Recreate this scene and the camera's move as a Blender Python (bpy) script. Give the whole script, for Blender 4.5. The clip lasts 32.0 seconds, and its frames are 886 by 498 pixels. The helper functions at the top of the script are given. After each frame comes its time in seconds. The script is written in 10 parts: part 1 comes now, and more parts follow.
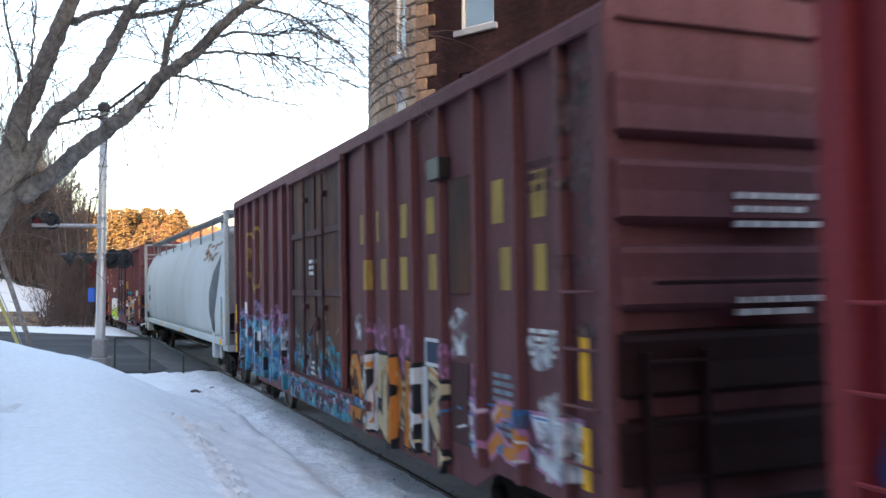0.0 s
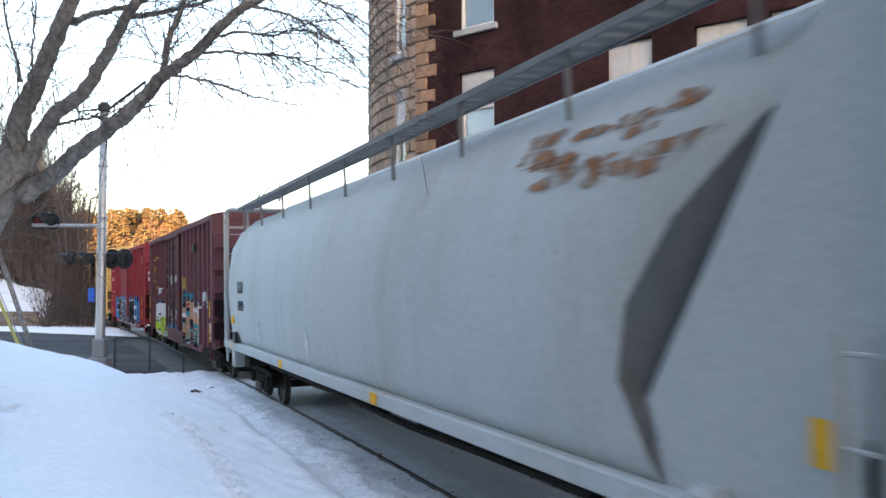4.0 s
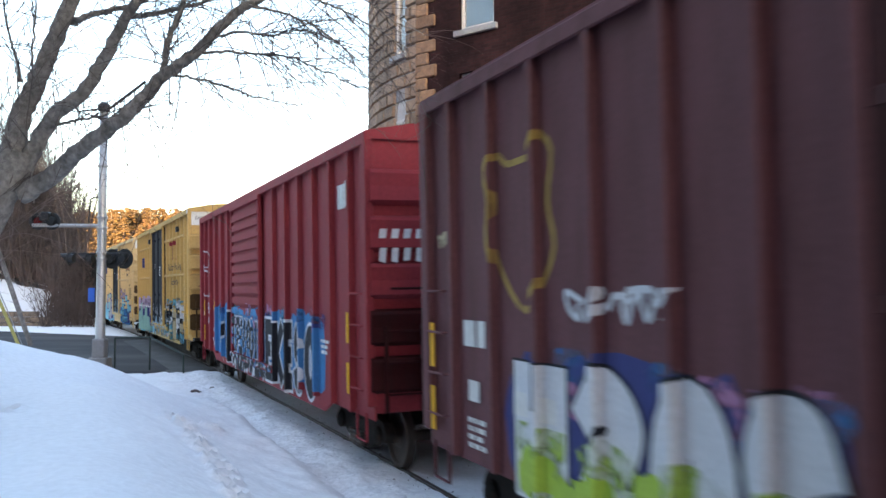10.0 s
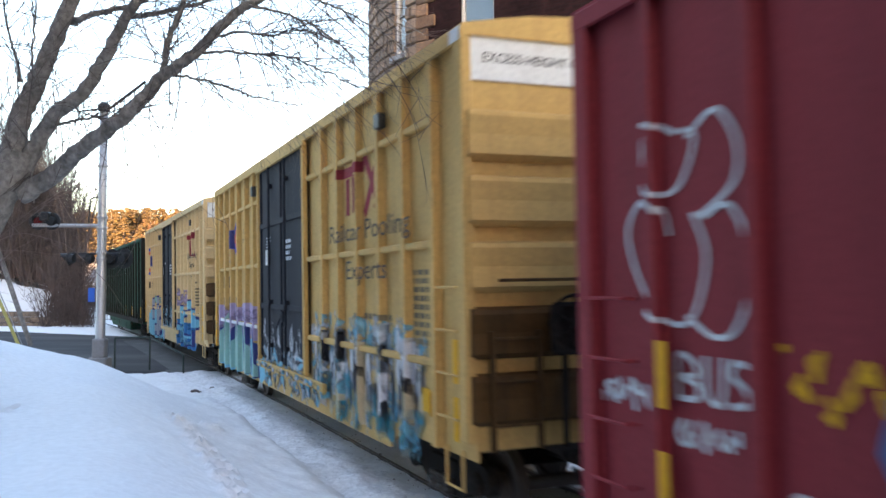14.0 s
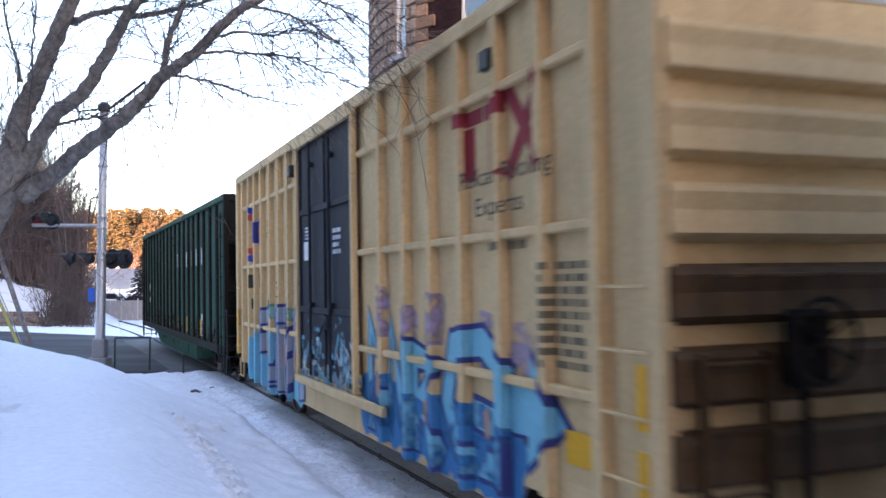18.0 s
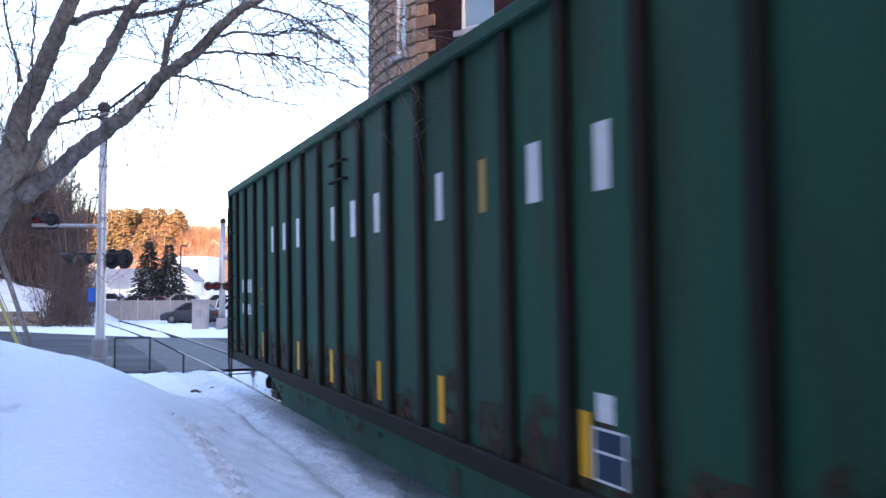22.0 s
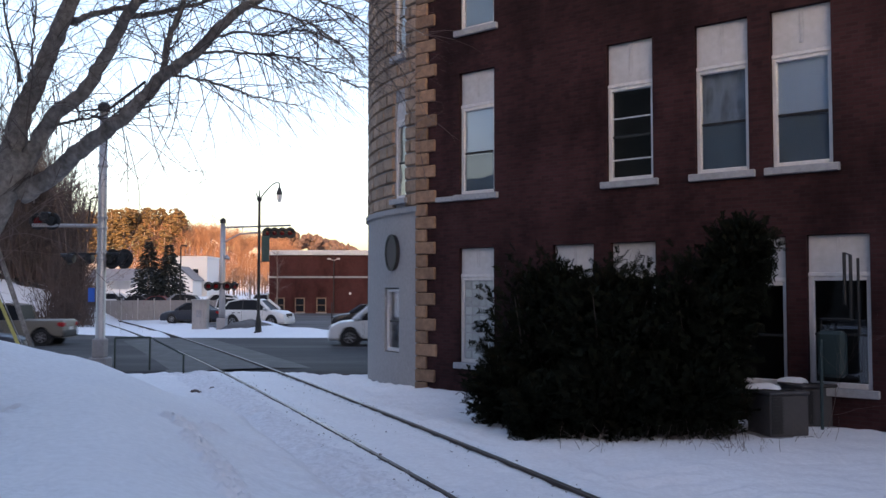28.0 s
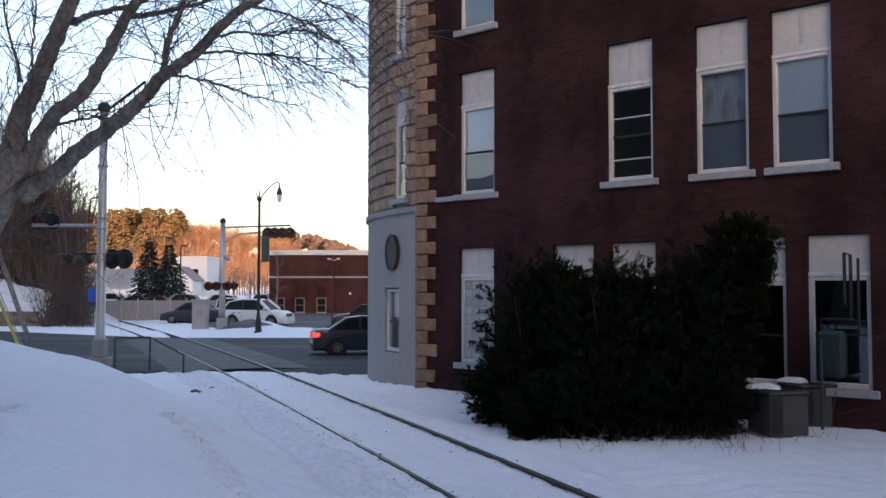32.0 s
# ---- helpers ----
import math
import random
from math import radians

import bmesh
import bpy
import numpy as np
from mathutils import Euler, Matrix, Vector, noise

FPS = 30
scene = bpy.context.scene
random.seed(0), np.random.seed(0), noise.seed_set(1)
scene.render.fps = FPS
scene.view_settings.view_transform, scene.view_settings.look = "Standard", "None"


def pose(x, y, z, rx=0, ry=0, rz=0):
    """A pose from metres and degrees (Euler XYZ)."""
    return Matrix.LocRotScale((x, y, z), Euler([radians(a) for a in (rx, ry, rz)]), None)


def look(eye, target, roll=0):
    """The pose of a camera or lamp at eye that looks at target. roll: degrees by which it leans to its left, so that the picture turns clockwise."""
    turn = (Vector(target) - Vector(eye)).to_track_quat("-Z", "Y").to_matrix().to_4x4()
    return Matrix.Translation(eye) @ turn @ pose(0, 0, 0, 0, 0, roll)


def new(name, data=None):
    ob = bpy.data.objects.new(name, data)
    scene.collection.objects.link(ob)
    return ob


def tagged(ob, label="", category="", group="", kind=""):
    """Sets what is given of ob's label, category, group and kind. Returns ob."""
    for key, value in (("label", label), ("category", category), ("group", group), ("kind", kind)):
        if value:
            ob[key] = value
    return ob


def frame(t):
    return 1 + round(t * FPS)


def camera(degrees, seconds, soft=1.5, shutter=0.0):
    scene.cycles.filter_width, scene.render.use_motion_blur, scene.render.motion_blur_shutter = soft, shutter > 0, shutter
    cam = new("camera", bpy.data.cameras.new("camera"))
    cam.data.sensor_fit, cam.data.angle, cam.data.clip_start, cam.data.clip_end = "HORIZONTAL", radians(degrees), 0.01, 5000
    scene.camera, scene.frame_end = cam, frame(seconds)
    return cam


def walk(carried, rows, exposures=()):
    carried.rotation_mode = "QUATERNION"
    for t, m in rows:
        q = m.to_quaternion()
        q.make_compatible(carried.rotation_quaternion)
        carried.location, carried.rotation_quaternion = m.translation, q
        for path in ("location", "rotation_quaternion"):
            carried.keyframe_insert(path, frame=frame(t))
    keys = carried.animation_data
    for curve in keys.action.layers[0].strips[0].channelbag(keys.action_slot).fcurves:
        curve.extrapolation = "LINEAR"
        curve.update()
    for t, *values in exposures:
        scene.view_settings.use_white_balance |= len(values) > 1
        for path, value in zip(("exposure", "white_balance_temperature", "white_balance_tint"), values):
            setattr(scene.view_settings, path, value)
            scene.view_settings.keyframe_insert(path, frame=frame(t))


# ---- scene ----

# camera: stands still on the snow bank beside the track
cam = camera(53.0, 32.0, soft=1.5, shutter=0.7)
CAM = pose(0, 0, 2.478, 92.55, 0, 0)
walk(cam, [(0, CAM), (32, CAM)], exposures=[(0, 3.0, 6500, 18), (4.5, 3.0, 6500, 18), (5.8, 2.3, 6500, 18), (7.0, 2.35, 6450, 18), (8.2, 2.8, 6400, 16), (9.2, 3.0, 6400, 16), (14.0, 3.0, 6350, 18), (18.0, 2.95, 5900, 28), (19.2, 2.82, 5650, 28), (21.2, 2.85, 5600, 29), (23.0, 3.0, 5600, 32), (25.0, 2.75, 5750, 36), (27.3, 1.85, 6150, 29), (32, 1.85, 6250, 26)])

# light: a low sun behind the camera, hidden from the street by an added ridge, and the open sky
SUN_EL = radians(7)
world = bpy.data.worlds.new("sky")
scene.world = world
world.use_nodes = True
wn = world.node_tree.nodes
sky = wn.new("ShaderNodeTexSky")
sky.sky_type = "NISHITA"
sky.sun_disc = False
sky.sun_elevation = SUN_EL
sky.sun_rotation = math.pi
sky.dust_density = 2.0
wn["Background"].inputs["Strength"].default_value = 0.15
world.node_tree.links.new(sky.outputs["Color"], wn["Background"].inputs["Color"])
sun_data = bpy.data.lights.new("sun", "SUN")
sun_data.energy = 3.0
sun_data.angle = radians(0.5)
sun_data.color = (1.0, 0.52, 0.2)
sun = new("sun", sun_data)
sun.matrix_world = look((0, -100 * math.cos(SUN_EL), 100 * math.sin(SUN_EL)), (0, 0, 0))


# ---- mesh and material helpers of this scene ----
class Shape:
    """Collects vertices and faces of one mesh."""

    def __init__(self):
        self.v, self.f = [], []

    def add(self, vs, fs):
        n = len(self.v)
        self.v += [tuple(p) for p in vs]
        self.f += [tuple(i + n for i in f) for f in fs]
        return self

    def box(self, x0, x1, y0, y1, z0, z1, c=0.0, m=None):
        if c <= 0:
            vs = [(x, y, z) for z in (z0, z1) for x, y in ((x0, y0), (x1, y0), (x1, y1), (x0, y1))]
            fs = [(3, 2, 1, 0), (4, 5, 6, 7), (0, 1, 5, 4), (1, 2, 6, 5), (2, 3, 7, 6), (3, 0, 4, 7)]
        else:
            lo, hi = (x0, y0, z0), (x1, y1, z1)
            vs, idx = [], {}
            for sx in (0, 1):
                for sy in (0, 1):
                    for sz in (0, 1):
                        s = (sx, sy, sz)
                        for ax in range(3):
                            p = [(hi[i] if s[i] else lo[i]) for i in range(3)]
                            for i in range(3):
                                if i != ax:
                                    p[i] += -c if s[i] else c
                            idx[(s, ax)] = len(vs)
                            vs.append(tuple(p))
            fs = []
            for ax in range(3):
                b, d = (ax + 1) % 3, (ax + 2) % 3
                for side in (0, 1):
                    q = []
                    for sb, sd in ((0, 0), (1, 0), (1, 1), (0, 1)):
                        s = [0, 0, 0]
                        s[ax], s[b], s[d] = side, sb, sd
                        q.append(idx[(tuple(s), ax)])
                    fs.append(tuple(q) if side else tuple(reversed(q)))
                # chamfers along edges parallel to ax
                for sb in (0, 1):
                    for sd in (0, 1):
                        s0, s1 = [0, 0, 0], [0, 0, 0]
                        s0[b] = s1[b] = sb
                        s0[d] = s1[d] = sd
                        s1[ax] = 1
                        s0, s1 = tuple(s0), tuple(s1)
                        q = (idx[(s0, b)], idx[(s1, b)], idx[(s1, d)], idx[(s0, d)])
                        fs.append(q if sb != sd else tuple(reversed(q)))
            for sx in (0, 1):
                for sy in (0, 1):
                    for sz in (0, 1):
                        s = (sx, sy, sz)
                        q = (idx[(s, 0)], idx[(s, 1)], idx[(s, 2)])
                        fs.append(q if (sx + sy + sz) % 2 else tuple(reversed(q)))
        if m is not None:
            vs = [m @ Vector(p) for p in vs]
        return self.add(vs, fs)

    def tube(self, pts, rad, n=8, caps=True):
        """A round bar along pts; rad is one radius or one for each point."""
        pts = [Vector(p) for p in pts]
        rad = list(rad) if isinstance(rad, (list, tuple)) else [rad] * len(pts)
        ref = None
        vs = []
        for i, p in enumerate(pts):
            t = (pts[min(i + 1, len(pts) - 1)] - pts[max(i - 1, 0)]).normalized()
            if ref is None:
                ref = Vector((0, 0, 1)) if abs(t.z) < 0.9 else Vector((1, 0, 0))
            a = (ref - t * ref.dot(t)).normalized()
            ref = a
            b = t.cross(a)
            for k in range(n):
                w = 2 * math.pi * k / n
                vs.append(p + (a * math.cos(w) + b * math.sin(w)) * rad[i])
        fs = [(i * n + k, i * n + (k + 1) % n, (i + 1) * n + (k + 1) % n, (i + 1) * n + k) for i in range(len(pts) - 1) for k in range(n)]
        if caps:
            fs += [tuple(reversed(range(n))), tuple(range((len(pts) - 1) * n, len(pts) * n))]
        return self.add(vs, fs)

    def lathe(self, prof, n=16, m=None):
        """Turned about z: prof is a list of (radius, z)."""
        vs = [(r * math.cos(2 * math.pi * k / n), r * math.sin(2 * math.pi * k / n), z) for r, z in prof for k in range(n)]
        fs = [(i * n + k, i * n + (k + 1) % n, (i + 1) * n + (k + 1) % n, (i + 1) * n + k) for i in range(len(prof) - 1) for k in range(n)]
        fs += [tuple(reversed(range(n))), tuple(range((len(prof) - 1) * n, len(prof) * n))]
        if m is not None:
            vs = [m @ Vector(p) for p in vs]
        return self.add(vs, fs)

    def prism(self, poly, y0, y1, m=None):
        """A polygon in x, z drawn out from y0 to y1."""
        n = len(poly)
        vs = [(x, y0, z) for x, z in poly] + [(x, y1, z) for x, z in poly]
        area = sum(poly[i][0] * poly[(i + 1) % n][1] - poly[(i + 1) % n][0] * poly[i][1] for i in range(n))
        fs = [tuple(range(n)), tuple(reversed(range(n, 2 * n)))]
        fs += [((i + 1) % n, i, i + n, (i + 1) % n + n) for i in range(n)]
        if (area < 0) ^ (y1 < y0):
            fs = [tuple(reversed(f)) for f in fs]
        if m is not None:
            vs = [m @ Vector(p) for p in vs]
        return self.add(vs, fs)

    def mesh(self, name, material=None, smooth=False):
        me = bpy.data.meshes.new(name)
        me.from_pydata(self.v, [], self.f)
        if material:
            me.materials.append(material)
        if smooth:
            me.polygons.foreach_set("use_smooth", [True] * len(me.polygons))
        me.update()
        return me


def part(name, shape, material, parent=None, label="", smooth=False, at=None):
    """Links a shape (or a finished mesh) as one object, under its thing if there is one."""
    me = shape.mesh(name, material, smooth) if isinstance(shape, Shape) else shape
    ob = new(name, me)
    if parent is not None:
        ob.parent = parent
    if at is not None:
        ob.matrix_basis = at
    if label:
        ob["label"] = label
    return ob


def thing(name, m, label, category, group="", kind=""):
    ob = new(name)
    ob.matrix_basis = m
    return tagged(ob, label, category, group, kind)


def surf(name, color, rough=0.7, metal=0.0, vary=0.15, grain=30.0, stain=None, stain_amt=0.4, stain_size=1.5, stretch=(1, 1, 1), bump=0.2, bump_dist=0.004, spec=0.5, per_piece=0.0):
    """A material with fine grain, larger stains in a second colour and relief, in metres."""
    m = bpy.data.materials.new(name)
    m.use_nodes = True
    nt = m.node_tree
    n, l = nt.nodes, nt.links
    b = n["Principled BSDF"]
    b.inputs["Roughness"].default_value = rough
    b.inputs["Metallic"].default_value = metal
    b.inputs["Specular IOR Level"].default_value = spec
    tc = n.new("ShaderNodeTexCoord")
    fine = n.new("ShaderNodeTexNoise")
    fine.inputs["Scale"].default_value = grain
    fine.inputs["Detail"].default_value = 5
    l.new(tc.outputs["Object"], fine.inputs["Vector"])
    mp = n.new("ShaderNodeMapping")
    mp.inputs["Scale"].default_value = stretch
    l.new(tc.outputs["Object"], mp.inputs["Vector"])
    big = n.new("ShaderNodeTexNoise")
    big.inputs["Scale"].default_value = stain_size
    big.inputs["Detail"].default_value = 6
    big.inputs["Roughness"].default_value = 0.65
    l.new(mp.outputs["Vector"], big.inputs["Vector"])
    ramp = n.new("ShaderNodeValToRGB")
    ramp.color_ramp.elements[0].position = 0.45
    ramp.color_ramp.elements[1].position = 0.72
    l.new(big.outputs["Fac"], ramp.inputs["Fac"])
    mul = n.new("ShaderNodeMath")
    mul.operation = "MULTIPLY"
    mul.inputs[1].default_value = stain_amt
    l.new(ramp.outputs["Color"], mul.inputs[0])
    mix = n.new("ShaderNodeMix")
    mix.data_type = "RGBA"
    sc = stain if stain else tuple(c * 0.55 for c in color)
    mix.inputs[6].default_value = (*color, 1)
    mix.inputs[7].default_value = (*sc, 1)
    l.new(mul.outputs[0], mix.inputs[0])
    hsv = n.new("ShaderNodeHueSaturation")
    mr = n.new("ShaderNodeMapRange")
    mr.inputs[1].default_value, mr.inputs[2].default_value = 0.25, 0.75
    mr.inputs[3].default_value, mr.inputs[4].default_value = 1 - vary, 1 + vary
    l.new(fine.outputs["Fac"], mr.inputs[0])
    val = mr.outputs[0]
    if per_piece:
        oi = n.new("ShaderNodeObjectInfo")
        pr = n.new("ShaderNodeMapRange")
        pr.inputs[3].default_value, pr.inputs[4].default_value = 1 - per_piece, 1 + per_piece
        l.new(oi.outputs["Random"], pr.inputs[0])
        pm = n.new("ShaderNodeMath")
        pm.operation = "MULTIPLY"
        l.new(val, pm.inputs[0])
        l.new(pr.outputs[0], pm.inputs[1])
        val = pm.outputs[0]
    l.new(val, hsv.inputs["Value"])
    l.new(mix.outputs[2], hsv.inputs["Color"])
    l.new(hsv.outputs["Color"], b.inputs["Base Color"])
    if bump:
        bp = n.new("ShaderNodeBump")
        bp.inputs["Strength"].default_value = bump
        bp.inputs["Distance"].default_value = bump_dist
        l.new(fine.outputs["Fac"], bp.inputs["Height"])
        l.new(bp.outputs["Normal"], b.inputs["Normal"])
    return m


def glow(name, color, strength):
    m = bpy.data.materials.new(name)
    m.use_nodes = True
    b = m.node_tree.nodes["Principled BSDF"]
    b.inputs["Base Color"].default_value = (*color, 1)
    b.inputs["Emission Color"].default_value = (*color, 1)
    b.inputs["Emission Strength"].default_value = strength
    return m


def smooth01(a, b, x):
    t = np.clip((x - a) / (b - a), 0, 1)
    return t * t * (3 - 2 * t)

# ---- materials ----
SNOW = surf("snow", (0.84, 0.85, 0.87), 0.75, vary=0.06, grain=13, stain=(0.74, 0.76, 0.8), stain_amt=0.35, stain_size=0.7, bump=0.6, bump_dist=0.025, spec=0.25)
SNOW_DIRTY = surf("trampled_snow", (0.8, 0.81, 0.84), 0.8, vary=0.14, grain=11, stain=(0.45, 0.44, 0.44), stain_amt=0.18, stain_size=6.0, bump=0.8, bump_dist=0.045, spec=0.2)
ASPHALT = surf("asphalt", (0.055, 0.054, 0.056), 0.85, vary=0.3, grain=60, stain=(0.125, 0.122, 0.122), stain_amt=0.8, stain_size=0.25, stretch=(0.25, 1.6, 1), bump=0.3, spec=0.15)
WET_ASPHALT = surf("worn_asphalt", (0.06, 0.057, 0.056), 0.8, vary=0.3, grain=40, stain=(0.15, 0.148, 0.15), stain_amt=0.5, stain_size=1.2)
STEEL = surf("rail_steel", (0.045, 0.033, 0.03), 0.7, 0.2, vary=0.25, grain=20, stain=(0.07, 0.04, 0.026), stain_size=3)
RAIL_TOP = surf("polished_rail", (0.19, 0.175, 0.17), 0.4, 0.9, vary=0.1, grain=15, stain_amt=0.3)
CONCRETE = surf("concrete", (0.28, 0.27, 0.275), 0.85, vary=0.1, grain=12, stain=(0.24, 0.23, 0.24), stain_amt=0.6, stain_size=0.6, bump=0.3)
LOT_ASPHALT = surf("salted_lot_asphalt", (0.1, 0.096, 0.095), 0.9, vary=0.25, grain=25, stain=(0.24, 0.24, 0.25), stain_amt=0.6, stain_size=0.35, stretch=(0.4, 1.2, 1), spec=0.15)
TAN_BLOCK = surf("tan_block", (0.3, 0.21, 0.15), 0.85, vary=0.22, grain=9, stain=(0.15, 0.1, 0.075), stain_amt=0.6, stain_size=1.4, bump=0.8, bump_dist=0.02, per_piece=0.18)
QUOIN = surf("quoin_stone", (0.24, 0.145, 0.09), 0.85, vary=0.25, grain=9, stain=(0.13, 0.075, 0.05), stain_amt=0.7, stain_size=2, bump=0.8, bump_dist=0.02, per_piece=0.25)
SILL = surf("sill_stone", (0.3, 0.31, 0.33), 0.8, vary=0.15, grain=15, stain_amt=0.5)
WHITE_WOOD = surf("white_painted_wood", (0.58, 0.58, 0.585), 0.55, vary=0.06, grain=12, stain=(0.4, 0.385, 0.37), stain_amt=0.5, stain_size=2.5, stretch=(3, 3, 0.5))
PANEL = surf("white_transom_panel", (0.46, 0.465, 0.48), 0.6, vary=0.08, grain=8, stain=(0.33, 0.32, 0.31), stain_amt=0.5, stain_size=1.6)
# near-black that stands for the shade inside rooms and openings
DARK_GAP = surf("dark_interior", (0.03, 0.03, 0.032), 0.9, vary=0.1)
BLIND = surf("window_blind", (0.36, 0.46, 0.55), 0.8, vary=0.03, grain=6, stain_amt=0.1)
# curtain whose mottling also paints the trees reflected in the glass
REFLECTION_CURTAIN = surf("curtain", (0.24, 0.29, 0.34), 0.9, vary=0.12, grain=5, stain=(0.06, 0.07, 0.085), stain_amt=0.9, stain_size=3, stretch=(1.6, 1.6, 0.5))
BLACK_METAL = surf("black_metal", (0.02, 0.021, 0.022), 0.5, 0.3, vary=0.2)
GALV = surf("aluminium_pole", (0.42, 0.41, 0.41), 0.5, 0.7, vary=0.12, grain=20, stain=(0.26, 0.24, 0.23), stain_amt=0.5, stain_size=2, stretch=(2, 2, 0.3))
BARK = surf("bark", (0.27, 0.235, 0.205), 0.95, vary=0.45, grain=13, stain=(0.085, 0.072, 0.06), stain_amt=0.85, stain_size=4, stretch=(1, 1, 0.5), bump=1.0, bump_dist=0.05)
TWIG = surf("twig_bark", (0.13, 0.1, 0.09), 0.9, vary=0.2, bump=0)


def brick_material(name, c1, c2, mortar, size=(0.21, 0.07), vary=0.3):
    m = bpy.data.materials.new(name)
    m.use_nodes = True
    n, l = m.node_tree.nodes, m.node_tree.links
    b = n["Principled BSDF"]
    b.inputs["Roughness"].default_value = 0.9
    b.inputs["Specular IOR Level"].default_value = 0.12
    tc = n.new("ShaderNodeTexCoord")
    sep = n.new("ShaderNodeSeparateXYZ")
    com = n.new("ShaderNodeCombineXYZ")
    l.new(tc.outputs["Object"], sep.inputs[0])
    add = n.new("ShaderNodeMath")
    l.new(sep.outputs["X"], add.inputs[0])
    l.new(sep.outputs["Y"], add.inputs[1])
    l.new(add.outputs[0], com.inputs["X"])
    l.new(sep.outputs["Z"], com.inputs["Y"])
    br = n.new("ShaderNodeTexBrick")
    br.inputs["Color1"].default_value = (*c1, 1)
    br.inputs["Color2"].default_value = (*c2, 1)
    br.inputs["Mortar"].default_value = (*mortar, 1)
    br.inputs["Scale"].default_value = 1.0
    br.inputs["Mortar Size"].default_value = 0.006
    br.inputs["Brick Width"].default_value, br.inputs["Row Height"].default_value = size
    l.new(com.outputs[0], br.inputs["Vector"])
    big = n.new("ShaderNodeTexNoise")
    big.inputs["Scale"].default_value = 0.55
    big.inputs["Detail"].default_value = 7
    l.new(tc.outputs["Object"], big.inputs["Vector"])
    mr = n.new("ShaderNodeMapRange")
    mr.inputs[1].default_value, mr.inputs[2].default_value = 0.3, 0.7
    mr.inputs[3].default_value, mr.inputs[4].default_value = 1 - vary, 1 + vary
    l.new(big.outputs["Fac"], mr.inputs[0])
    hsv = n.new("ShaderNodeHueSaturation")
    l.new(br.outputs["Color"], hsv.inputs["Color"])
    # soot and damp in long upright patches
    mp = n.new("ShaderNodeMapping")
    mp.inputs["Scale"].default_value = (0.5, 0.5, 0.22)
    l.new(tc.outputs["Object"], mp.inputs["Vector"])
    damp = n.new("ShaderNodeTexNoise")
    damp.inputs["Scale"].default_value = 1.3
    damp.inputs["Detail"].default_value = 8
    damp.inputs["Roughness"].default_value = 0.7
    l.new(mp.outputs["Vector"], damp.inputs["Vector"])
    dr = n.new("ShaderNodeMapRange")
    dr.inputs[1].default_value, dr.inputs[2].default_value = 0.46, 0.68
    dr.inputs[3].default_value, dr.inputs[4].default_value = 1.0, 0.42
    l.new(damp.outputs["Fac"], dr.inputs[0])
    both = n.new("ShaderNodeMath")
    both.operation = "MULTIPLY"
    l.new(mr.outputs[0], both.inputs[0])
    l.new(dr.outputs[0], both.inputs[1])
    l.new(both.outputs[0], hsv.inputs["Value"])
    l.new(hsv.outputs["Color"], b.inputs["Base Color"])
    bp = n.new("ShaderNodeBump")
    bp.inputs["Strength"].default_value = 0.5
    bp.inputs["Distance"].default_value = 0.006
    inv = n.new("ShaderNodeMath")
    inv.operation = "SUBTRACT"
    inv.inputs[0].default_value = 1
    l.new(br.outputs["Fac"], inv.inputs[1])
    l.new(inv.outputs[0], bp.inputs["Height"])
    l.new(bp.outputs["Normal"], b.inputs["Normal"])
    return m


BRICK = brick_material("red_brick", (0.048, 0.02, 0.0215), (0.03, 0.0135, 0.015), (0.034, 0.0225, 0.0235), vary=0.42)
FAR_BRICK = brick_material("far_red_brick", (0.075, 0.026, 0.025), (0.06, 0.021, 0.021), (0.06, 0.036, 0.034), vary=0.15)


def glass_material(name, tint=(0.9, 0.95, 1.0)):
    m = bpy.data.materials.new(name)
    m.use_nodes = True
    n, l = m.node_tree.nodes, m.node_tree.links
    n.remove(n["Principled BSDF"])
    tr, gl, mx, lw, pw, fr = (n.new("ShaderNodeBsdfTransparent"), n.new("ShaderNodeBsdfGlossy"), n.new("ShaderNodeMixShader"), n.new("ShaderNodeLayerWeight"), n.new("ShaderNodeMath"), n.new("ShaderNodeMath"))
    tr.inputs["Color"].default_value = (*tint, 1)
    gl.inputs["Roughness"].default_value = 0.02
    # gloss rises from a twentieth, seen straight on, to most of the light at a grazing angle
    pw.operation, fr.operation = "POWER", "MULTIPLY_ADD"
    pw.inputs[1].default_value = 3.0
    l.new(lw.outputs["Facing"], pw.inputs[0])
    l.new(pw.outputs[0], fr.inputs[0])
    fr.inputs[1].default_value, fr.inputs[2].default_value = 0.75, 0.08
    l.new(fr.outputs[0], mx.inputs[0])
    l.new(tr.outputs[0], mx.inputs[1])
    l.new(gl.outputs[0], mx.inputs[2])
    l.new(mx.outputs[0], n["Material Output"].inputs["Surface"])
    return m


GLASS = glass_material("window_glass", (0.93, 0.95, 0.97))

# ---- the track: a gentle left-hand curve; s metres along it, 0 at the camera's side ----
TH, KAP, DIST, CANT = 0.37, 0.0015, 4.84, 0.0188
RAD = 1 / KAP
CEN = ((DIST - RAD) * math.cos(TH), (DIST - RAD) * math.sin(TH))


def track(s):
    """Place and heading (turned left from +y, radians) at s."""
    a = TH + KAP * s
    return CEN[0] + RAD * math.cos(a), CEN[1] + RAD * math.sin(a), a


def lateral(x, y):
    """Distance from the track's middle, positive to the right, and s."""
    dx, dy = x - CEN[0], y - CEN[1]
    return np.hypot(dx, dy) - RAD, (np.arctan2(dy, dx) - TH) * RAD


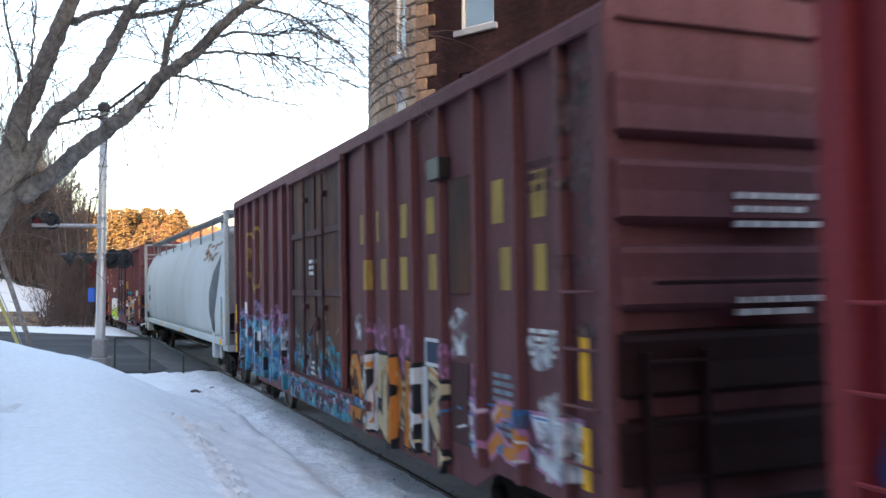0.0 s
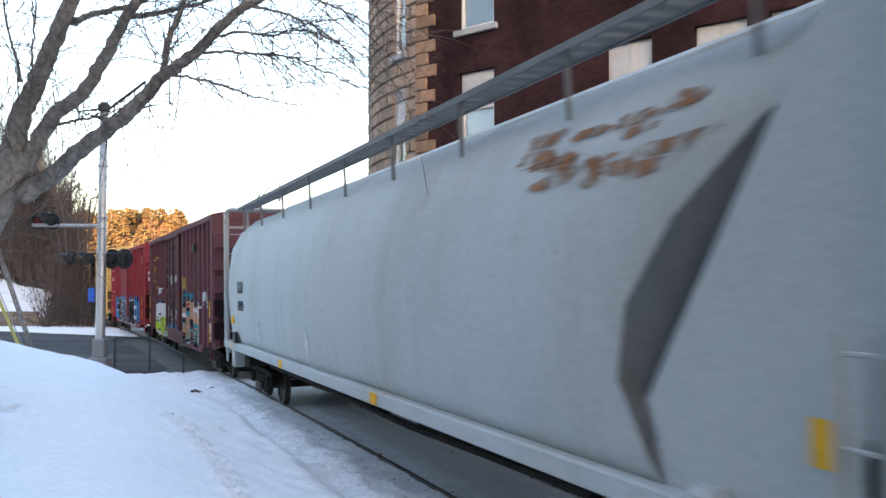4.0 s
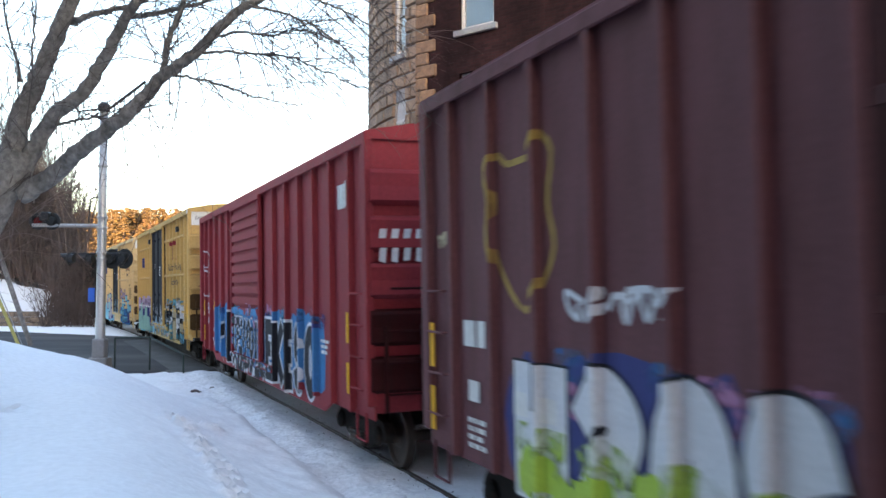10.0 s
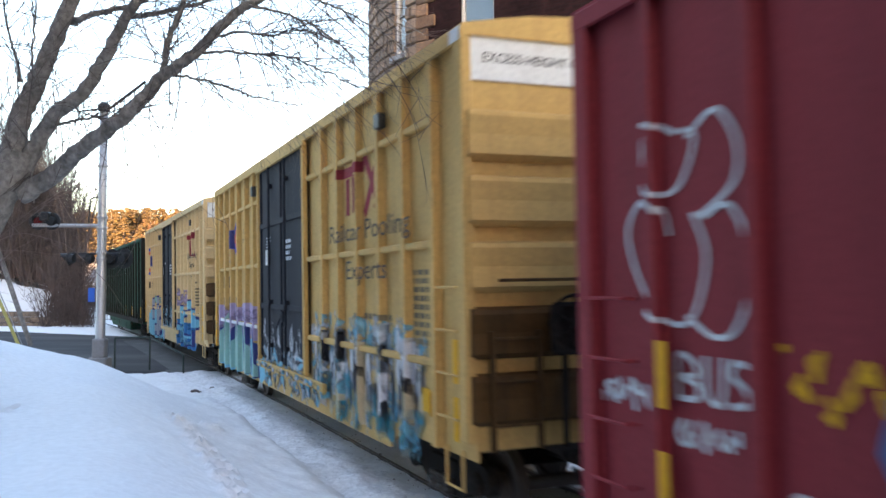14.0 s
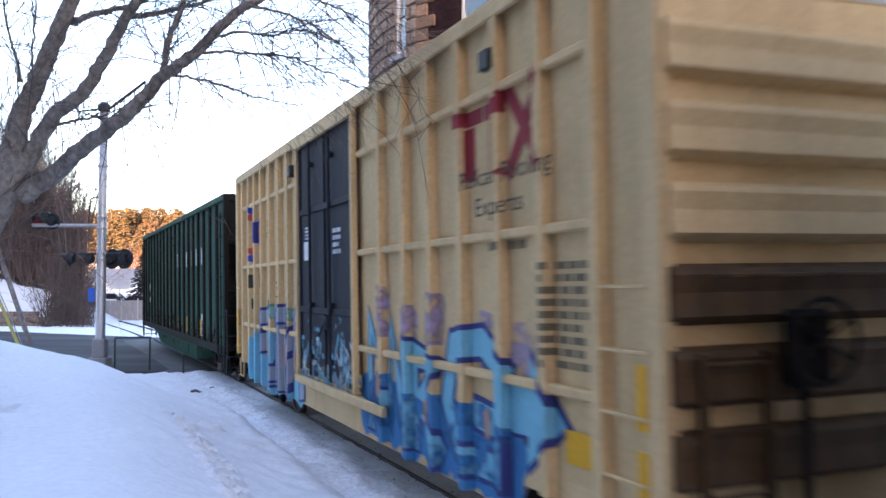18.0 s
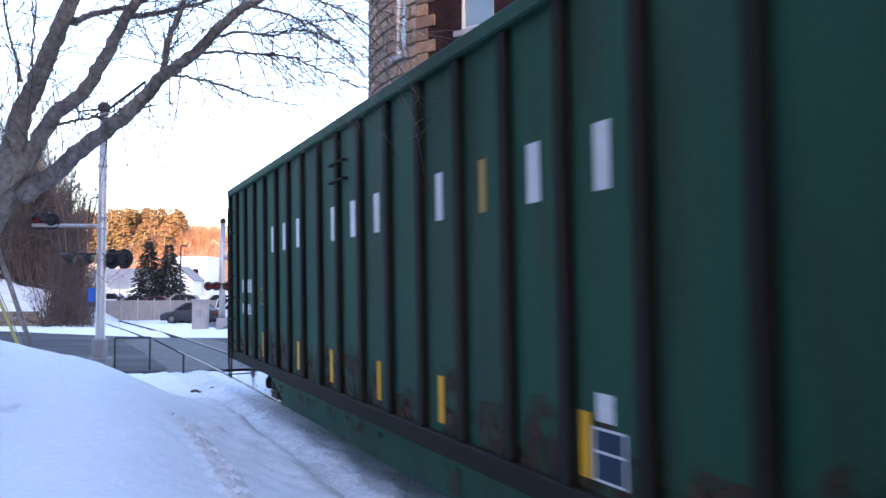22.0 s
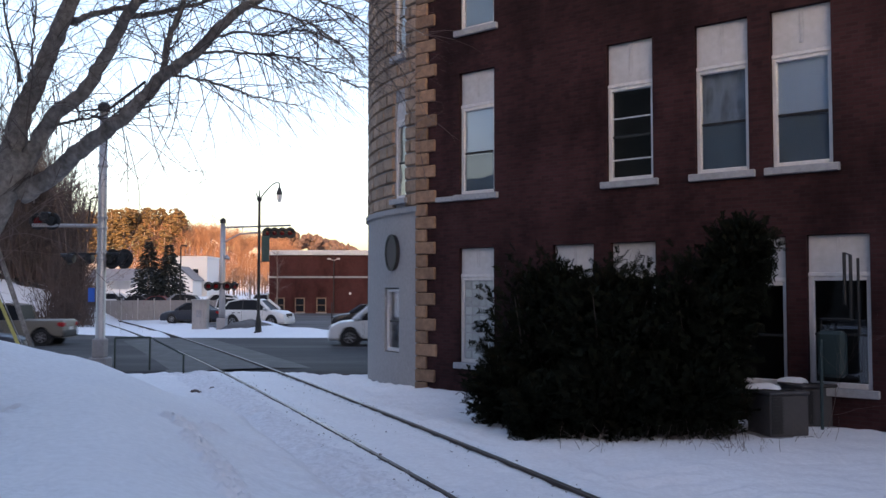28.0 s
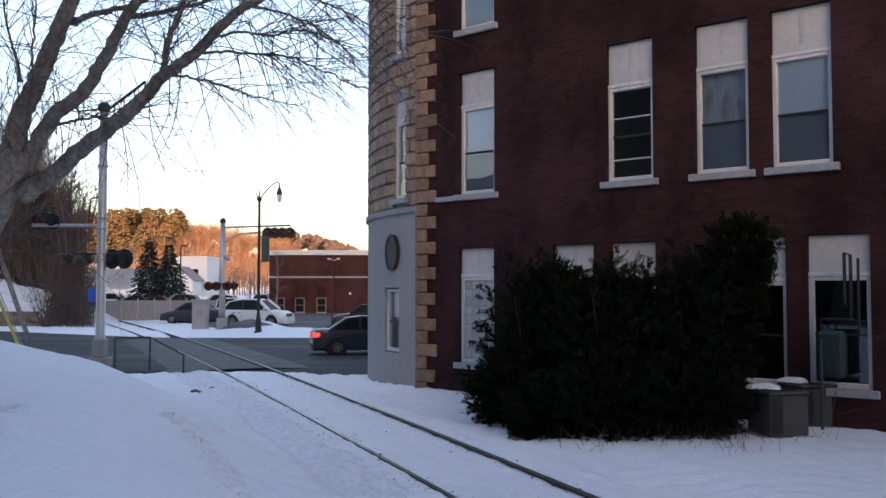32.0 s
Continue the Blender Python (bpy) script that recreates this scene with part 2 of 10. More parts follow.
def hills(x, y):
    """Height of the far hill and of the slope beyond the crossing."""
    lat, s = lateral(x, y)
    side = np.clip(-lat - 2.4, 0, 20) * 0.62 * smooth01(62, 74, y)
    terrace = (1.0 * smooth01(60.9, 61.5, y) + 0.3 * np.clip(y - 61.5, 0, 6)) * smooth01(-26.0, -29.0, x) * smooth01(75, 66, y)
    lot = 1.0 * smooth01(85, 150, y)
    far = 15 * np.exp(-((x + 112) / 42) ** 2) * smooth01(235, 300, y) + 8.5 * np.exp(-((x + 62) / 42) ** 2) * smooth01(235, 320, y)
    return side + terrace + lot + far + 8 * smooth01(430, 620, y)


def road_far(x):
    """The far kerb of the street, which widens towards the hill."""
    return 47.2 + np.clip(-0.62 * (np.asarray(x, float) + 15.0), 0, 10.5)


def ground_z(x, y):
    x, y = np.asarray(x, float), np.asarray(y, float)
    lat, s = lateral(x, y)
    z = np.full(x.shape, -0.1)
    bank = 0.42 * smooth01(-1.85, -2.5, lat) + 0.78 * smooth01(-2.3, -5.0, lat)
    z = z + bank * smooth01(23.5, 15.0, y)
    z = z + 0.8 * np.exp(-((x + 8.3) / 2.0) ** 2 - ((y - 13.5) / 3.0) ** 2)
    z = z + 0.1 * np.exp(-((x + 7.9) / 0.9) ** 2 - ((y - 18.4) / 0.9) ** 2)
    z = z + 0.058 * smooth01(2.0, 1.4, np.abs(lat)) * smooth01(28.2, 26.8, y)
    z = z + 0.16 * smooth01(1.3, 3.2, lat) * smooth01(27, 22, y)
    # street bed, and banks ploughed up on its far side
    road = smooth01(27.2, 28.8, y + 0.12 * np.minimum(np.abs(x + 8), 22)) * smooth01(0.0, -1.0, y - road_far(x))
    z = z - 0.2 * road
    z = z + 0.12 * smooth01(-0.7, 1.8, y - road_far(x)) * smooth01(1.4, 3.0, np.abs(lat))
    for px, py, h, w in ((-12.0, 50.2, 0.75, 1.5), (-9.2, 49.4, 0.45, 1.3), (-7.3, 49.0, 0.3, 1.2), (-10.6, 51.5, 0.8, 1.4), (-3.6, 55.0, 0.3, 3.0), (-16.0, 53.0, 0.2, 1.6)):
        z = z + h * np.exp(-((x - px) / w) ** 2 - ((y - py) / (w * 0.8)) ** 2)
    return z + hills(x, y)


def ground_detail(x, y):
    """Fine relief of the snow near the camera."""
    z = ground_z(x, y)
    lat, s = lateral(x, y)
    rough = 0.012 + 0.03 * smooth01(-3.4, -2.2, lat) * smooth01(-0.75, -1.2, lat) + 0.03 * smooth01(0.9, 1.5, lat) - 0.022 * smooth01(2.2, 3.2, lat)
    return z + rough * noise.noise(Vector((x * 3.1, y * 3.1, 0.3))) * 2 + 0.05 * noise.noise(Vector((x * 0.6, y * 0.6, 5.0))) * float(smooth01(0.7, 1.6, abs(lat)))


def graded(fine, lo, hi, far_lo, far_hi, grow=1.22):
    mid = list(np.arange(lo, hi + fine / 2, fine))
    a, st = lo, fine
    left = []
    while a > far_lo:
        st *= grow
        a -= st
        left.append(a)
    b, st = hi, fine
    right = []
    while b < far_hi:
        st *= grow if b > 130 or st < 3.0 else 1.0
        b += st
        right.append(b)
    return list(reversed(left)) + mid + right


def build_ground():
    xs = graded(0.14, -10.5, 9.5, -1600, 1600)
    ys = graded(0.14, 3.5, 27.5, -1600, 1900)
    # closer lines where someone has trodden
    xs = sorted(set(np.round(xs, 3)) | set(np.round(np.arange(-4.0, -1.4, 0.04), 3)))
    ys = sorted(set(np.round(ys, 3)) | set(np.round(np.arange(7.0, 12.6, 0.055), 3)))
    steps = [(-3.32, 11.52), (-2.93, 10.59), (-2.61, 9.87), (-2.32, 9.12), (-2.02, 8.36), (-1.8, 7.8), (-3.53, 11.75), (-2.78, 10.15), (-2.15, 8.75), (-1.5, 7.1), (-3.2, 12.4), (-4.9, 10.1)]
    verts = []
    for y in ys:
        for x in xs:
            if -11 < x < 10 and 3 < y < 28:
                z = ground_detail(x, y)
                for fx, fy in steps:
                    d2 = ((x - fx) / 0.085) ** 2 + ((y - fy) / 0.13) ** 2
                    if d2 < 6:
                        z -= 0.12 * math.exp(-d2 * d2) - 0.075 * math.exp(-((d2 - 2.0) ** 2))
            else:
                z = float(ground_z(x, y))
            verts.append((x, y, z))
    n = len(xs)
    faces = [(j * n + i, j * n + i + 1, (j + 1) * n + i + 1, (j + 1) * n + i) for j in range(len(ys) - 1) for i in range(n - 1)]
    sh = Shape()
    sh.v, sh.f = verts, faces
    ob = part("ground", sh, SNOW, smooth=True)
    tagged(ob, "snow-covered ground with a ploughed bank beside the track", "snow", kind="structure")


build_ground()


def ribbon(y0, y1, x0, x1, z, step=2.0):
    """A street slab with a slight crown and its own thickness."""
    sh = Shape()
    nx = int((x1 - x0) / step)
    rows = 20
    vs = []
    for i in range(nx + 1):
        x = x0 + (x1 - x0) * i / nx
        for j in range(rows + 1):
            v = j / rows
            yy = (y0 - 0.12 * min(abs(x + 8), 22)) * (1 - v) + float(road_far(x)) * v
            vs.append((x, yy, z + 0.06 * min(1.0, 20 * v, 20 * (1 - v))))
    k = rows + 1
    fs = [(i * k + j, (i + 1) * k + j, (i + 1) * k + j + 1, i * k + j + 1) for i in range(nx) for j in range(rows)]
    m = len(vs)
    vs += [(x, y, z - 0.15) for x, y, _ in vs]
    fs += [tuple(reversed([a + m for a in f])) for f in fs]
    for i in range(nx):
        fs += [(i * k + m, (i + 1) * k + m, (i + 1) * k, i * k), (i * k + rows, (i + 1) * k + rows, (i + 1) * k + rows + m, i * k + rows + m)]
    return sh.add(vs, fs)


tagged(part("road", ribbon(27.2, 47.2, -140, 90, -0.13), ASPHALT, smooth=True), "grey salt-stained asphalt street crossing the railway", "road", kind="structure")


def sweep(profile, s0, s1, step, name, material, label, category, lift=0.0):
    """A profile of (lateral, height) points carried along the track."""
    sh = Shape()
    ns = int((s1 - s0) / step)
    k = len(profile)
    for i in range(ns + 1):
        x, y, a = track(s0 + (s1 - s0) * i / ns)
        for l, z in profile:
            sh.v.append((x + l * math.cos(a), y + l * math.sin(a), z + lift + l * CANT))
    for i in range(ns):
        for j in range(k):
            sh.f.append((i * k + j, i * k + (j + 1) % k, (i + 1) * k + (j + 1) % k, (i + 1) * k + j))
    return sh


def build_track():
    for side in (-1, 1):
        c = side * 0.755
        # the gauge side of each rail is packed with snow
        web = [(c - 0.075, -0.17), (c + 0.075, -0.17), (c + 0.07, -0.155), (c + 0.012, -0.13), (c + 0.012, -0.04), (c + 0.036, -0.03), (c + 0.036, -0.004), (c - 0.036, -0.004), (c - 0.036, -0.03), (c - 0.012, -0.04), (c - 0.012, -0.13), (c - 0.07, -0.155)]
        rail = part("rail", sweep(web, -60, 150, 1.5, "rail", STEEL, "", ""), STEEL)
        tagged(rail, "rusty brown steel rail half buried in snow", "rail", "running rails", kind="structure")
        top = [(c - 0.03, -0.006), (c + 0.03, -0.006), (c + 0.028, 0.001), (c - 0.028, 0.001)]
        part("rail_head", sweep(top, -60, 150, 1.5, "rail_head", RAIL_TOP, "", ""), RAIL_TOP, rail, "polished running surface")
    # dark worn crossing surface beside and between the rails
    for l0, l1 in ((-2.2, -0.83), (-0.66, 0.66), (0.83, 2.2)):
        z0, z1 = (-0.072 if l0 < -1 else -0.016), (-0.072 if l1 > 1 else -0.016)
        prof = [(l0, -0.2), (l1, -0.2), (l1, z1 - l1 * CANT * 0.9), (l0, z0 - l0 * CANT * 0.9)]
        tagged(part("crossing_panel", sweep(prof, 28.2, 46.6, 0.7, "p", ASPHALT, "", ""), WET_ASPHALT), "worn asphalt strip of the level crossing", "crossing panel", "crossing strips", kind="structure")


build_track()


def trackside():
    """Trampled, gritty snow along both sides of the rails."""
    rng = random.Random(40)
    for l0, l1, s1, nm in ((-2.35, -0.83, 29.0, 1), (0.83, 1.7, 28.0, 2), (-0.62, 0.62, 29.0, 3)):
        sh = Shape()
        ns, nl = 260, 16 if nm == 1 else 12
        for i in range(ns + 1):
            s = 2.0 + (s1 - 2.0) * i / ns
            x, y, a = track(s)
            for j in range(nl + 1):
                v = j / nl
                l = l0 + (l1 - l0) * v
                px, py = x + l * math.cos(a), y + l * math.sin(a)
                edge = min(v, 1 - v) * 4
                n = noise.noise(Vector((px * 5, py * 5, 3.0))) * 0.5 + noise.noise(Vector((px * 13, py * 13, 7.0))) * 0.5
                z = ground_detail(px, py) + 0.012 * min(1, edge) + n * (0.05 if nm == 1 else 0.028) * min(1, edge) - 0.02 * max(0, 1 - edge)
                sh.v.append((px, py, z))
        k = nl + 1
        sh.f = [(i * k + j, i * k + j + 1, (i + 1) * k + j + 1, (i + 1) * k + j) for i in range(ns) for j in range(nl)]
        ob = part("trackside_snow", sh, SNOW_DIRTY if nm == 1 else SNOW, smooth=True)
        tagged(ob, "lumpy trampled snow with cinders along the rail", "snow", "trackside strips", kind="structure")


trackside()


def parking_lot():
    """Salted asphalt of the lots beyond the street, lying on the ground's own slope."""
    sh = Shape()
    xs, ys = list(np.arange(-60.0, 26.1, 1.0)), list(np.arange(47.0, 112.1, 1.0))
    for y in ys:
        for x in xs:
            lat, s = lateral(x, y)
            # sinks under the snow beside the track and at its ragged edges
            low = 0.5 * float(smooth01(4.6, 2.6, lat)) + 0.25 * float(smooth01(53.0, 51.0, y + 1.2 * math.sin(x * 0.8) + 0.8 * math.sin(x * 2.1))) * float(smooth01(-5.0, -7.0, x))
            low += 0.3 * float(smooth01(109, 112, y))
            sh.v.append((x, y, float(ground_z(x, y)) + 0.06 - low))
    n = len(xs)
    sh.f = [(j * n + i, j * n + i + 1, (j + 1) * n + i + 1, (j + 1) * n + i) for j in range(len(ys) - 1) for i in range(n - 1)]
    tagged(part("parking_lot", sh, LOT_ASPHALT, smooth=True), "grey salt-whitened asphalt parking lot with patches of snow", "parking lot", kind="structure")


parking_lot()


def clods():
    """Dark frozen clods thrown up on the bank."""
    rng = random.Random(9)
    for x, y, r in ((-6.25, 22.5, 0.08), (-6.1, 22.4, 0.05), (-4.95, 10.05, 0.035), (-5.9, 22.9, 0.06), (-8.9, 9.6, 0.03)):
        sh = Shape().lathe([(r * 0.3, -r * 0.6), (r, -r * 0.1), (r * 0.8, r * 0.35), (r * 0.25, r * 0.6)], 7)
        sh.v = [(a * rng.uniform(0.7, 1.3) * 1.3, b * rng.uniform(0.7, 1.3), c * rng.uniform(0.8, 1.2)) for a, b, c in sh.v]
        ob = part("clod", sh, TWIG, at=pose(x, y, float(ground_detail(x, y)) + r * 0.3))
        tagged(ob, "dark frozen clod lying on the snow", "clod", "clods on the snow")


clods()


def track_litter():
    """Cinders, bark and grit along the rails."""
    rng = random.Random(71)
    sh = Shape()
    for _ in range(700):
        s = rng.uniform(6, 28)
        l = rng.choice((-1, 1)) * 0.755 + rng.gauss(0, 0.1) - (0.4 * abs(rng.gauss(0, 1)) if rng.random() < 0.3 else 0)
        x, y, a = track(s)
        px, py = x + l * math.cos(a), y + l * math.sin(a)
        r = rng.uniform(0.006, 0.018)
        z = float(ground_detail(px, py)) + 0.03
        k = [Vector((px + rng.gauss(0, r), py + rng.gauss(0, r), z + rng.uniform(-r, r))) for _ in range(4)]
        sh.add(k, [(0, 1, 2), (0, 3, 1), (1, 3, 2), (0, 2, 3)])
    tagged(part("track_litter", sh, TWIG), "dark cinders and grit scattered along the rails", "litter", kind="stuff")


track_litter()

# ---- unseen wooded ridge added behind the camera to shade the street from low sun ----
def build_ridge():
    sh = Shape()
    nx, ny = 90, 26
    for j in range(ny + 1):
        for i in range(nx + 1):
            x = -520 + 1040 * i / nx
            v = j / ny
            y = -7 - 120 * v**1.3 + 0.0006 * x * x * (1 - v)
            z = (8 + 11 * float(smooth01(24, 12, x)) + 14 * float(smooth01(4, -8, x))) * float(smooth01(0, 0.42, v)) + 2.5 * noise.noise(Vector((x * 0.11, y * 0.11, 2.0))) * float(smooth01(0, 0.1, v)) * 2 - 0.4
            sh.v.append((x, min(y, -7 + 0.0 * x) if abs(x) < 60 else y - 0.0, z))
    n = nx + 1
    sh.f = [(j * n + i, (j + 1) * n + i, (j + 1) * n + i + 1, j * n + i + 1) for j in range(ny) for i in range(nx)]
    sh.f = [tuple(reversed(f)) for f in sh.f]
    ob = part("backdrop", sh, surf("dark_woods", (0.045, 0.042, 0.035), 0.95, vary=0.4, grain=0.6, stain=(0.09, 0.075, 0.06), stain_amt=0.6, stain_size=0.15, bump=0), smooth=True)
    tagged(ob, "unseen dark wooded ridge added to shade the street", "ridge", kind="structure")


build_ridge()


def left_slope():
    """The same woods, added out of view on the left to shade the train."""
    sh = Shape()
    nx, ny = 30, 30
    for j in range(ny + 1):
        for i in range(nx + 1):
            y = -12 + 36.5 * j / ny
            u = i / nx
            x = -13.5 - 45 * u - 0.22 * max(0, y)
            z = (7 + 25 * float(smooth01(9, 0, y))) * float(smooth01(0, 0.5, u)) + 2.2 * noise.noise(Vector((x * 0.2, y * 0.2, 9.0))) * float(smooth01(0, 0.15, u)) - 0.4
            sh.v.append((x, y, z * float(smooth01(1.0, 0.86, j / ny)) - 0.5))
    n = nx + 1
    sh.f = [(j * n + i, (j + 1) * n + i, (j + 1) * n + i + 1, j * n + i + 1) for j in range(ny) for i in range(nx)]
    ob = part("backdrop", sh, bpy.data.materials["dark_woods"], smooth=True)
    tagged(ob, "unseen dark wooded slope added to shade the near train", "slope", kind="structure")


left_slope()


def rear_block():
    """Unseen blocks and dark drive behind the camera, added to shade the near train."""
    g = thing("rear_building", Matrix(), "unseen plain brick block added to shade the near train", "building")
    part("wall", Shape().box(-34, -1.2, -16, -2.2, -0.5, 22), BRICK, g)
    part("roof", Shape().box(-34.2, -1.0, -16.2, -2.0, 22, 22.4), BRICK, g)
    x, y, a = track(-12)
    m = Matrix.Translation((x, y, 0)) @ Matrix.Rotation(a, 4, "Z")
    h = thing("trackside_building", m, "unseen plain brick block added to shade the right-hand wall", "building")
    part("wall", Shape().box(5.2, 17, -11, 11, -0.5, 5.0), BRICK, h)
    part("roof", Shape().box(5.0, 17.2, -11.2, 11.2, 5.0, 5.3), BRICK, h)
    # dark sheet added below the view, to stop snow lighting the train
    sh = Shape()
    xs, ys = list(np.arange(-13.0, 3.01, 0.5)), list(np.arange(-2.0, 4.51, 0.5))
    for yy in ys:
        for xx in xs:
            lat, s = lateral(xx, yy)
            sh.v.append((xx, yy, float(ground_z(xx, yy)) + 0.03 - 0.3 * float(smooth01(-2.0, -1.6, lat))))
    n = len(xs)
    sh.f = [(j * n + i, j * n + i + 1, (j + 1) * n + i + 1, (j + 1) * n + i) for j in range(len(ys) - 1) for i in range(n - 1)]
    tagged(part("pavement", sh, ASPHALT, smooth=True), "unseen dark asphalt sheet added to cut light off the snow", "drive", kind="structure")


rear_block()

# ---- the brick corner building ----
FAC = pose(-0.64, 21.92, 0, 0, 0, -40.03)
FAC_LEN, FAC_TOP, WALL_T = 20.0, 13.0, 0.36


def flat_map(s, d, z):
    return (s, d, z)


BAY_H0, BAY_K = radians(38.5), radians(43.5) / 5.45


def bay_map(s, d, z):
    """s along the rounded corner from the quoins, d into the building."""
    h = BAY_H0 - BAY_K * s
    r = 1 / BAY_K
    # centre of the arc lies to the right of the way along it
    cx, cy = -0.64 + r * math.cos(BAY_H0), 21.92 + r * math.sin(BAY_H0)
    return (cx - (r - d) * math.cos(h), cy - (r - d) * math.sin(h), z)


def pierced(s0, s1, z0, z1, holes, t, fmap=flat_map, step=None, flip=False):
    """A wall of thickness t with rectangular openings (a, b, c, d) right through it."""
    ss = sorted({s0, s1, *[v for h in holes for v in h[:2]]})
    if step:
        more = []
        for a, b in zip(ss, ss[1:]):
            n = max(1, int(math.ceil((b - a) / step)))
            more += [a + (b - a) * i / n for i in range(n)]
        ss = more + [ss[-1]]
    zz = sorted({z0, z1, *[v for h in holes for v in h[2:]]})

    def solid(i, j):
        if not (0 <= i < len(ss) - 1 and 0 <= j < len(zz) - 1):
            return False
        a, b = (ss[i] + ss[i + 1]) / 2, (zz[j] + zz[j + 1]) / 2
        return not any(h[0] < a < h[1] and h[2] < b < h[3] for h in holes)

    sh = Shape()

    def quad(*p):
        q = [fmap(*v) for v in p]
        sh.add(list(reversed(q)) if flip else q, [(0, 1, 2, 3)])

    for i in range(len(ss) - 1):
        for j in range(len(zz) - 1):
            if not solid(i, j):
                continue
            a, b, c, d = ss[i], ss[i + 1], zz[j], zz[j + 1]
            quad((a, 0, c), (b, 0, c), (b, 0, d), (a, 0, d))
            quad((b, t, c), (a, t, c), (a, t, d), (b, t, d))
            if not solid(i - 1, j):
                quad((a, t, c), (a, 0, c), (a, 0, d), (a, t, d))
            if not solid(i + 1, j):
                quad((b, 0, c), (b, t, c), (b, t, d), (b, 0, d))
            if not solid(i, j - 1):
                quad((a, t, c), (b, t, c), (b, 0, c), (a, 0, c))
            if not solid(i, j + 1):
                quad((a, 0, d), (b, 0, d), (b, t, d), (a, t, d))
    return sh


# openings of the long wall: left, right, sill, head
OPEN_A1, OPEN_E, OPEN_F, OPEN_G, OPEN_H = (1.33, 2.36, 0.72, 3.43), (3.96, 4.98, 0.72, 3.43), (5.38, 6.4, 0.72, 3.43), (7.96, 8.97, 0.7, 3.43), (9.34, 10.4, 0.72, 3.44)
OPEN_A2, OPEN_B, OPEN_C, OPEN_D, OPEN_A3 = (1.34, 2.38, 4.68, 7.62), (5.31, 6.37, 4.68, 7.6), (7.27, 8.33, 4.68, 7.62), (8.75, 9.83, 4.68, 7.62), (1.34, 2.38, 8.62, 11.5)
HOLES = [OPEN_A1, OPEN_E, OPEN_F, OPEN_G, OPEN_H, OPEN_A2, OPEN_B, OPEN_C, OPEN_D, OPEN_A3]

house = thing("brick_building", Matrix(), "tall dark red brick corner building with a rounded stone corner", "building")
wall = part("wall", pierced(0.02, FAC_LEN, -0.4, FAC_TOP, HOLES, WALL_T), BRICK, house, "dark red brick wall", at=FAC)
BAY_HOLES_LOW = [(0.82, 1.7, 0.84, 2.5)]
BAY_HOLES_UP = [(0.55, 1.12, 4.75, 7.3), (0.55, 1.12, 8.45, 11.2)]
part("corner_base", pierced(0.0, 8.5, -0.4, 4.42, BAY_HOLES_LOW, WALL_T, bay_map, 0.25, True), CONCRETE, house, "smooth grey rendered rounded corner base", smooth=False)
part("corner_wall", pierced(0.03, 8.5, 4.42, FAC_TOP, BAY_HOLES_UP, WALL_T, lambda s, d, z: bay_map(s, d + 0.06, z), 0.25, True), CONCRETE, house, "rounded upper corner wall")


def bay_band(z0, z1, out, back, material, name, label=""):
    sh = Shape()
    n = 26
    for i in range(n + 1):
        s = -0.05 + 8.5 * i / n
        for d, z in ((-out, z0), (back, z0), (back, z1), (-out, z1)):
            sh.v.append(bay_map(s, d, z))
    for i in range(n):
        for j in range(4):
            sh.f.append((i * 4 + j, i * 4 + (j + 1) % 4, (i + 1) * 4 + (j + 1) % 4, (i + 1) * 4 + j))
    sh.f += [(3, 2, 1, 0), (n * 4, n * 4 + 1, n * 4 + 2, n * 4 + 3)]
    return part(name, sh, material, house, label)


bay_band(4.38, 4.52, 0.07, 0.1, CONCRETE, "belt_course", "projecting grey belt course")


def bay_blocks():
    """Rock-faced tan blocks of the rounded corner, course by course."""
    z, row = 4.53, 0
    rng = random.Random(4)
    while z < 12.8:
        h = 0.34
        s = 0.0 if row % 2 else -0.0
        edges = [0.0]
        first = 0.55 if row % 2 else 0.3
        s = first
        while s < 6.2:
            edges.append(s)
            s += 0.62
        edges.append(6.5)
        for a, b in zip(edges, edges[1:]):
            a, b = a + 0.008, b - 0.008
            spans = [(a, b)]
            for o in BAY_HOLES_UP:
                if z + h > o[2] and z < o[3]:
                    nxt = []
                    for p, q in spans:
                        if q <= o[0] or p >= o[1]:
                            nxt.append((p, q))
                        else:
                            if p < o[0] - 0.05:
                                nxt.append((p, o[0]))
                            if q > o[1] + 0.05:
                                nxt.append((o[1], q))
                    spans = nxt
            for p, q in spans:
                sh = Shape()
                g = 0.03
                bulge = 0.015 + rng.random() * 0.02
                back = [bay_map(v, 0.06, w) for v, w in ((p, z + 0.012), (q, z + 0.012), (q, z + h - 0.012), (p, z + h - 0.012))]
                front = [bay_map(v, -bulge + 0.012, w) for v, w in ((p + g, z + g + 0.012), (q - g, z + g + 0.012), (q - g, z + h - g - 0.012), (p + g, z + h - g - 0.012))]
                sh.add(back + front, [(7, 6, 5, 4), (0, 4, 5, 1), (1, 5, 6, 2), (2, 6, 7, 3), (3, 7, 4, 0)])
                part("block", sh, TAN_BLOCK, house)
        z += h
        row += 1


def quoins():
    """Long and short corner stones, set proud of the brick."""
    z, row = -0.1, 0
    rng = random.Random(8)
    while z < 12.7:
        h = 0.31
        ln = 0.62 if row % 2 else 0.36
        if abs(z - 4.4) < 0.16:
            z += 0.02
        sh = Shape().box(-0.02, ln + rng.uniform(-0.03, 0.03), -0.055 - rng.random() * 0.02, 0.06, z + 0.008, z + h - 0.008, 0.022)
        part("quoin", sh, QUOIN, house, at=FAC)
        z += h
        row += 1


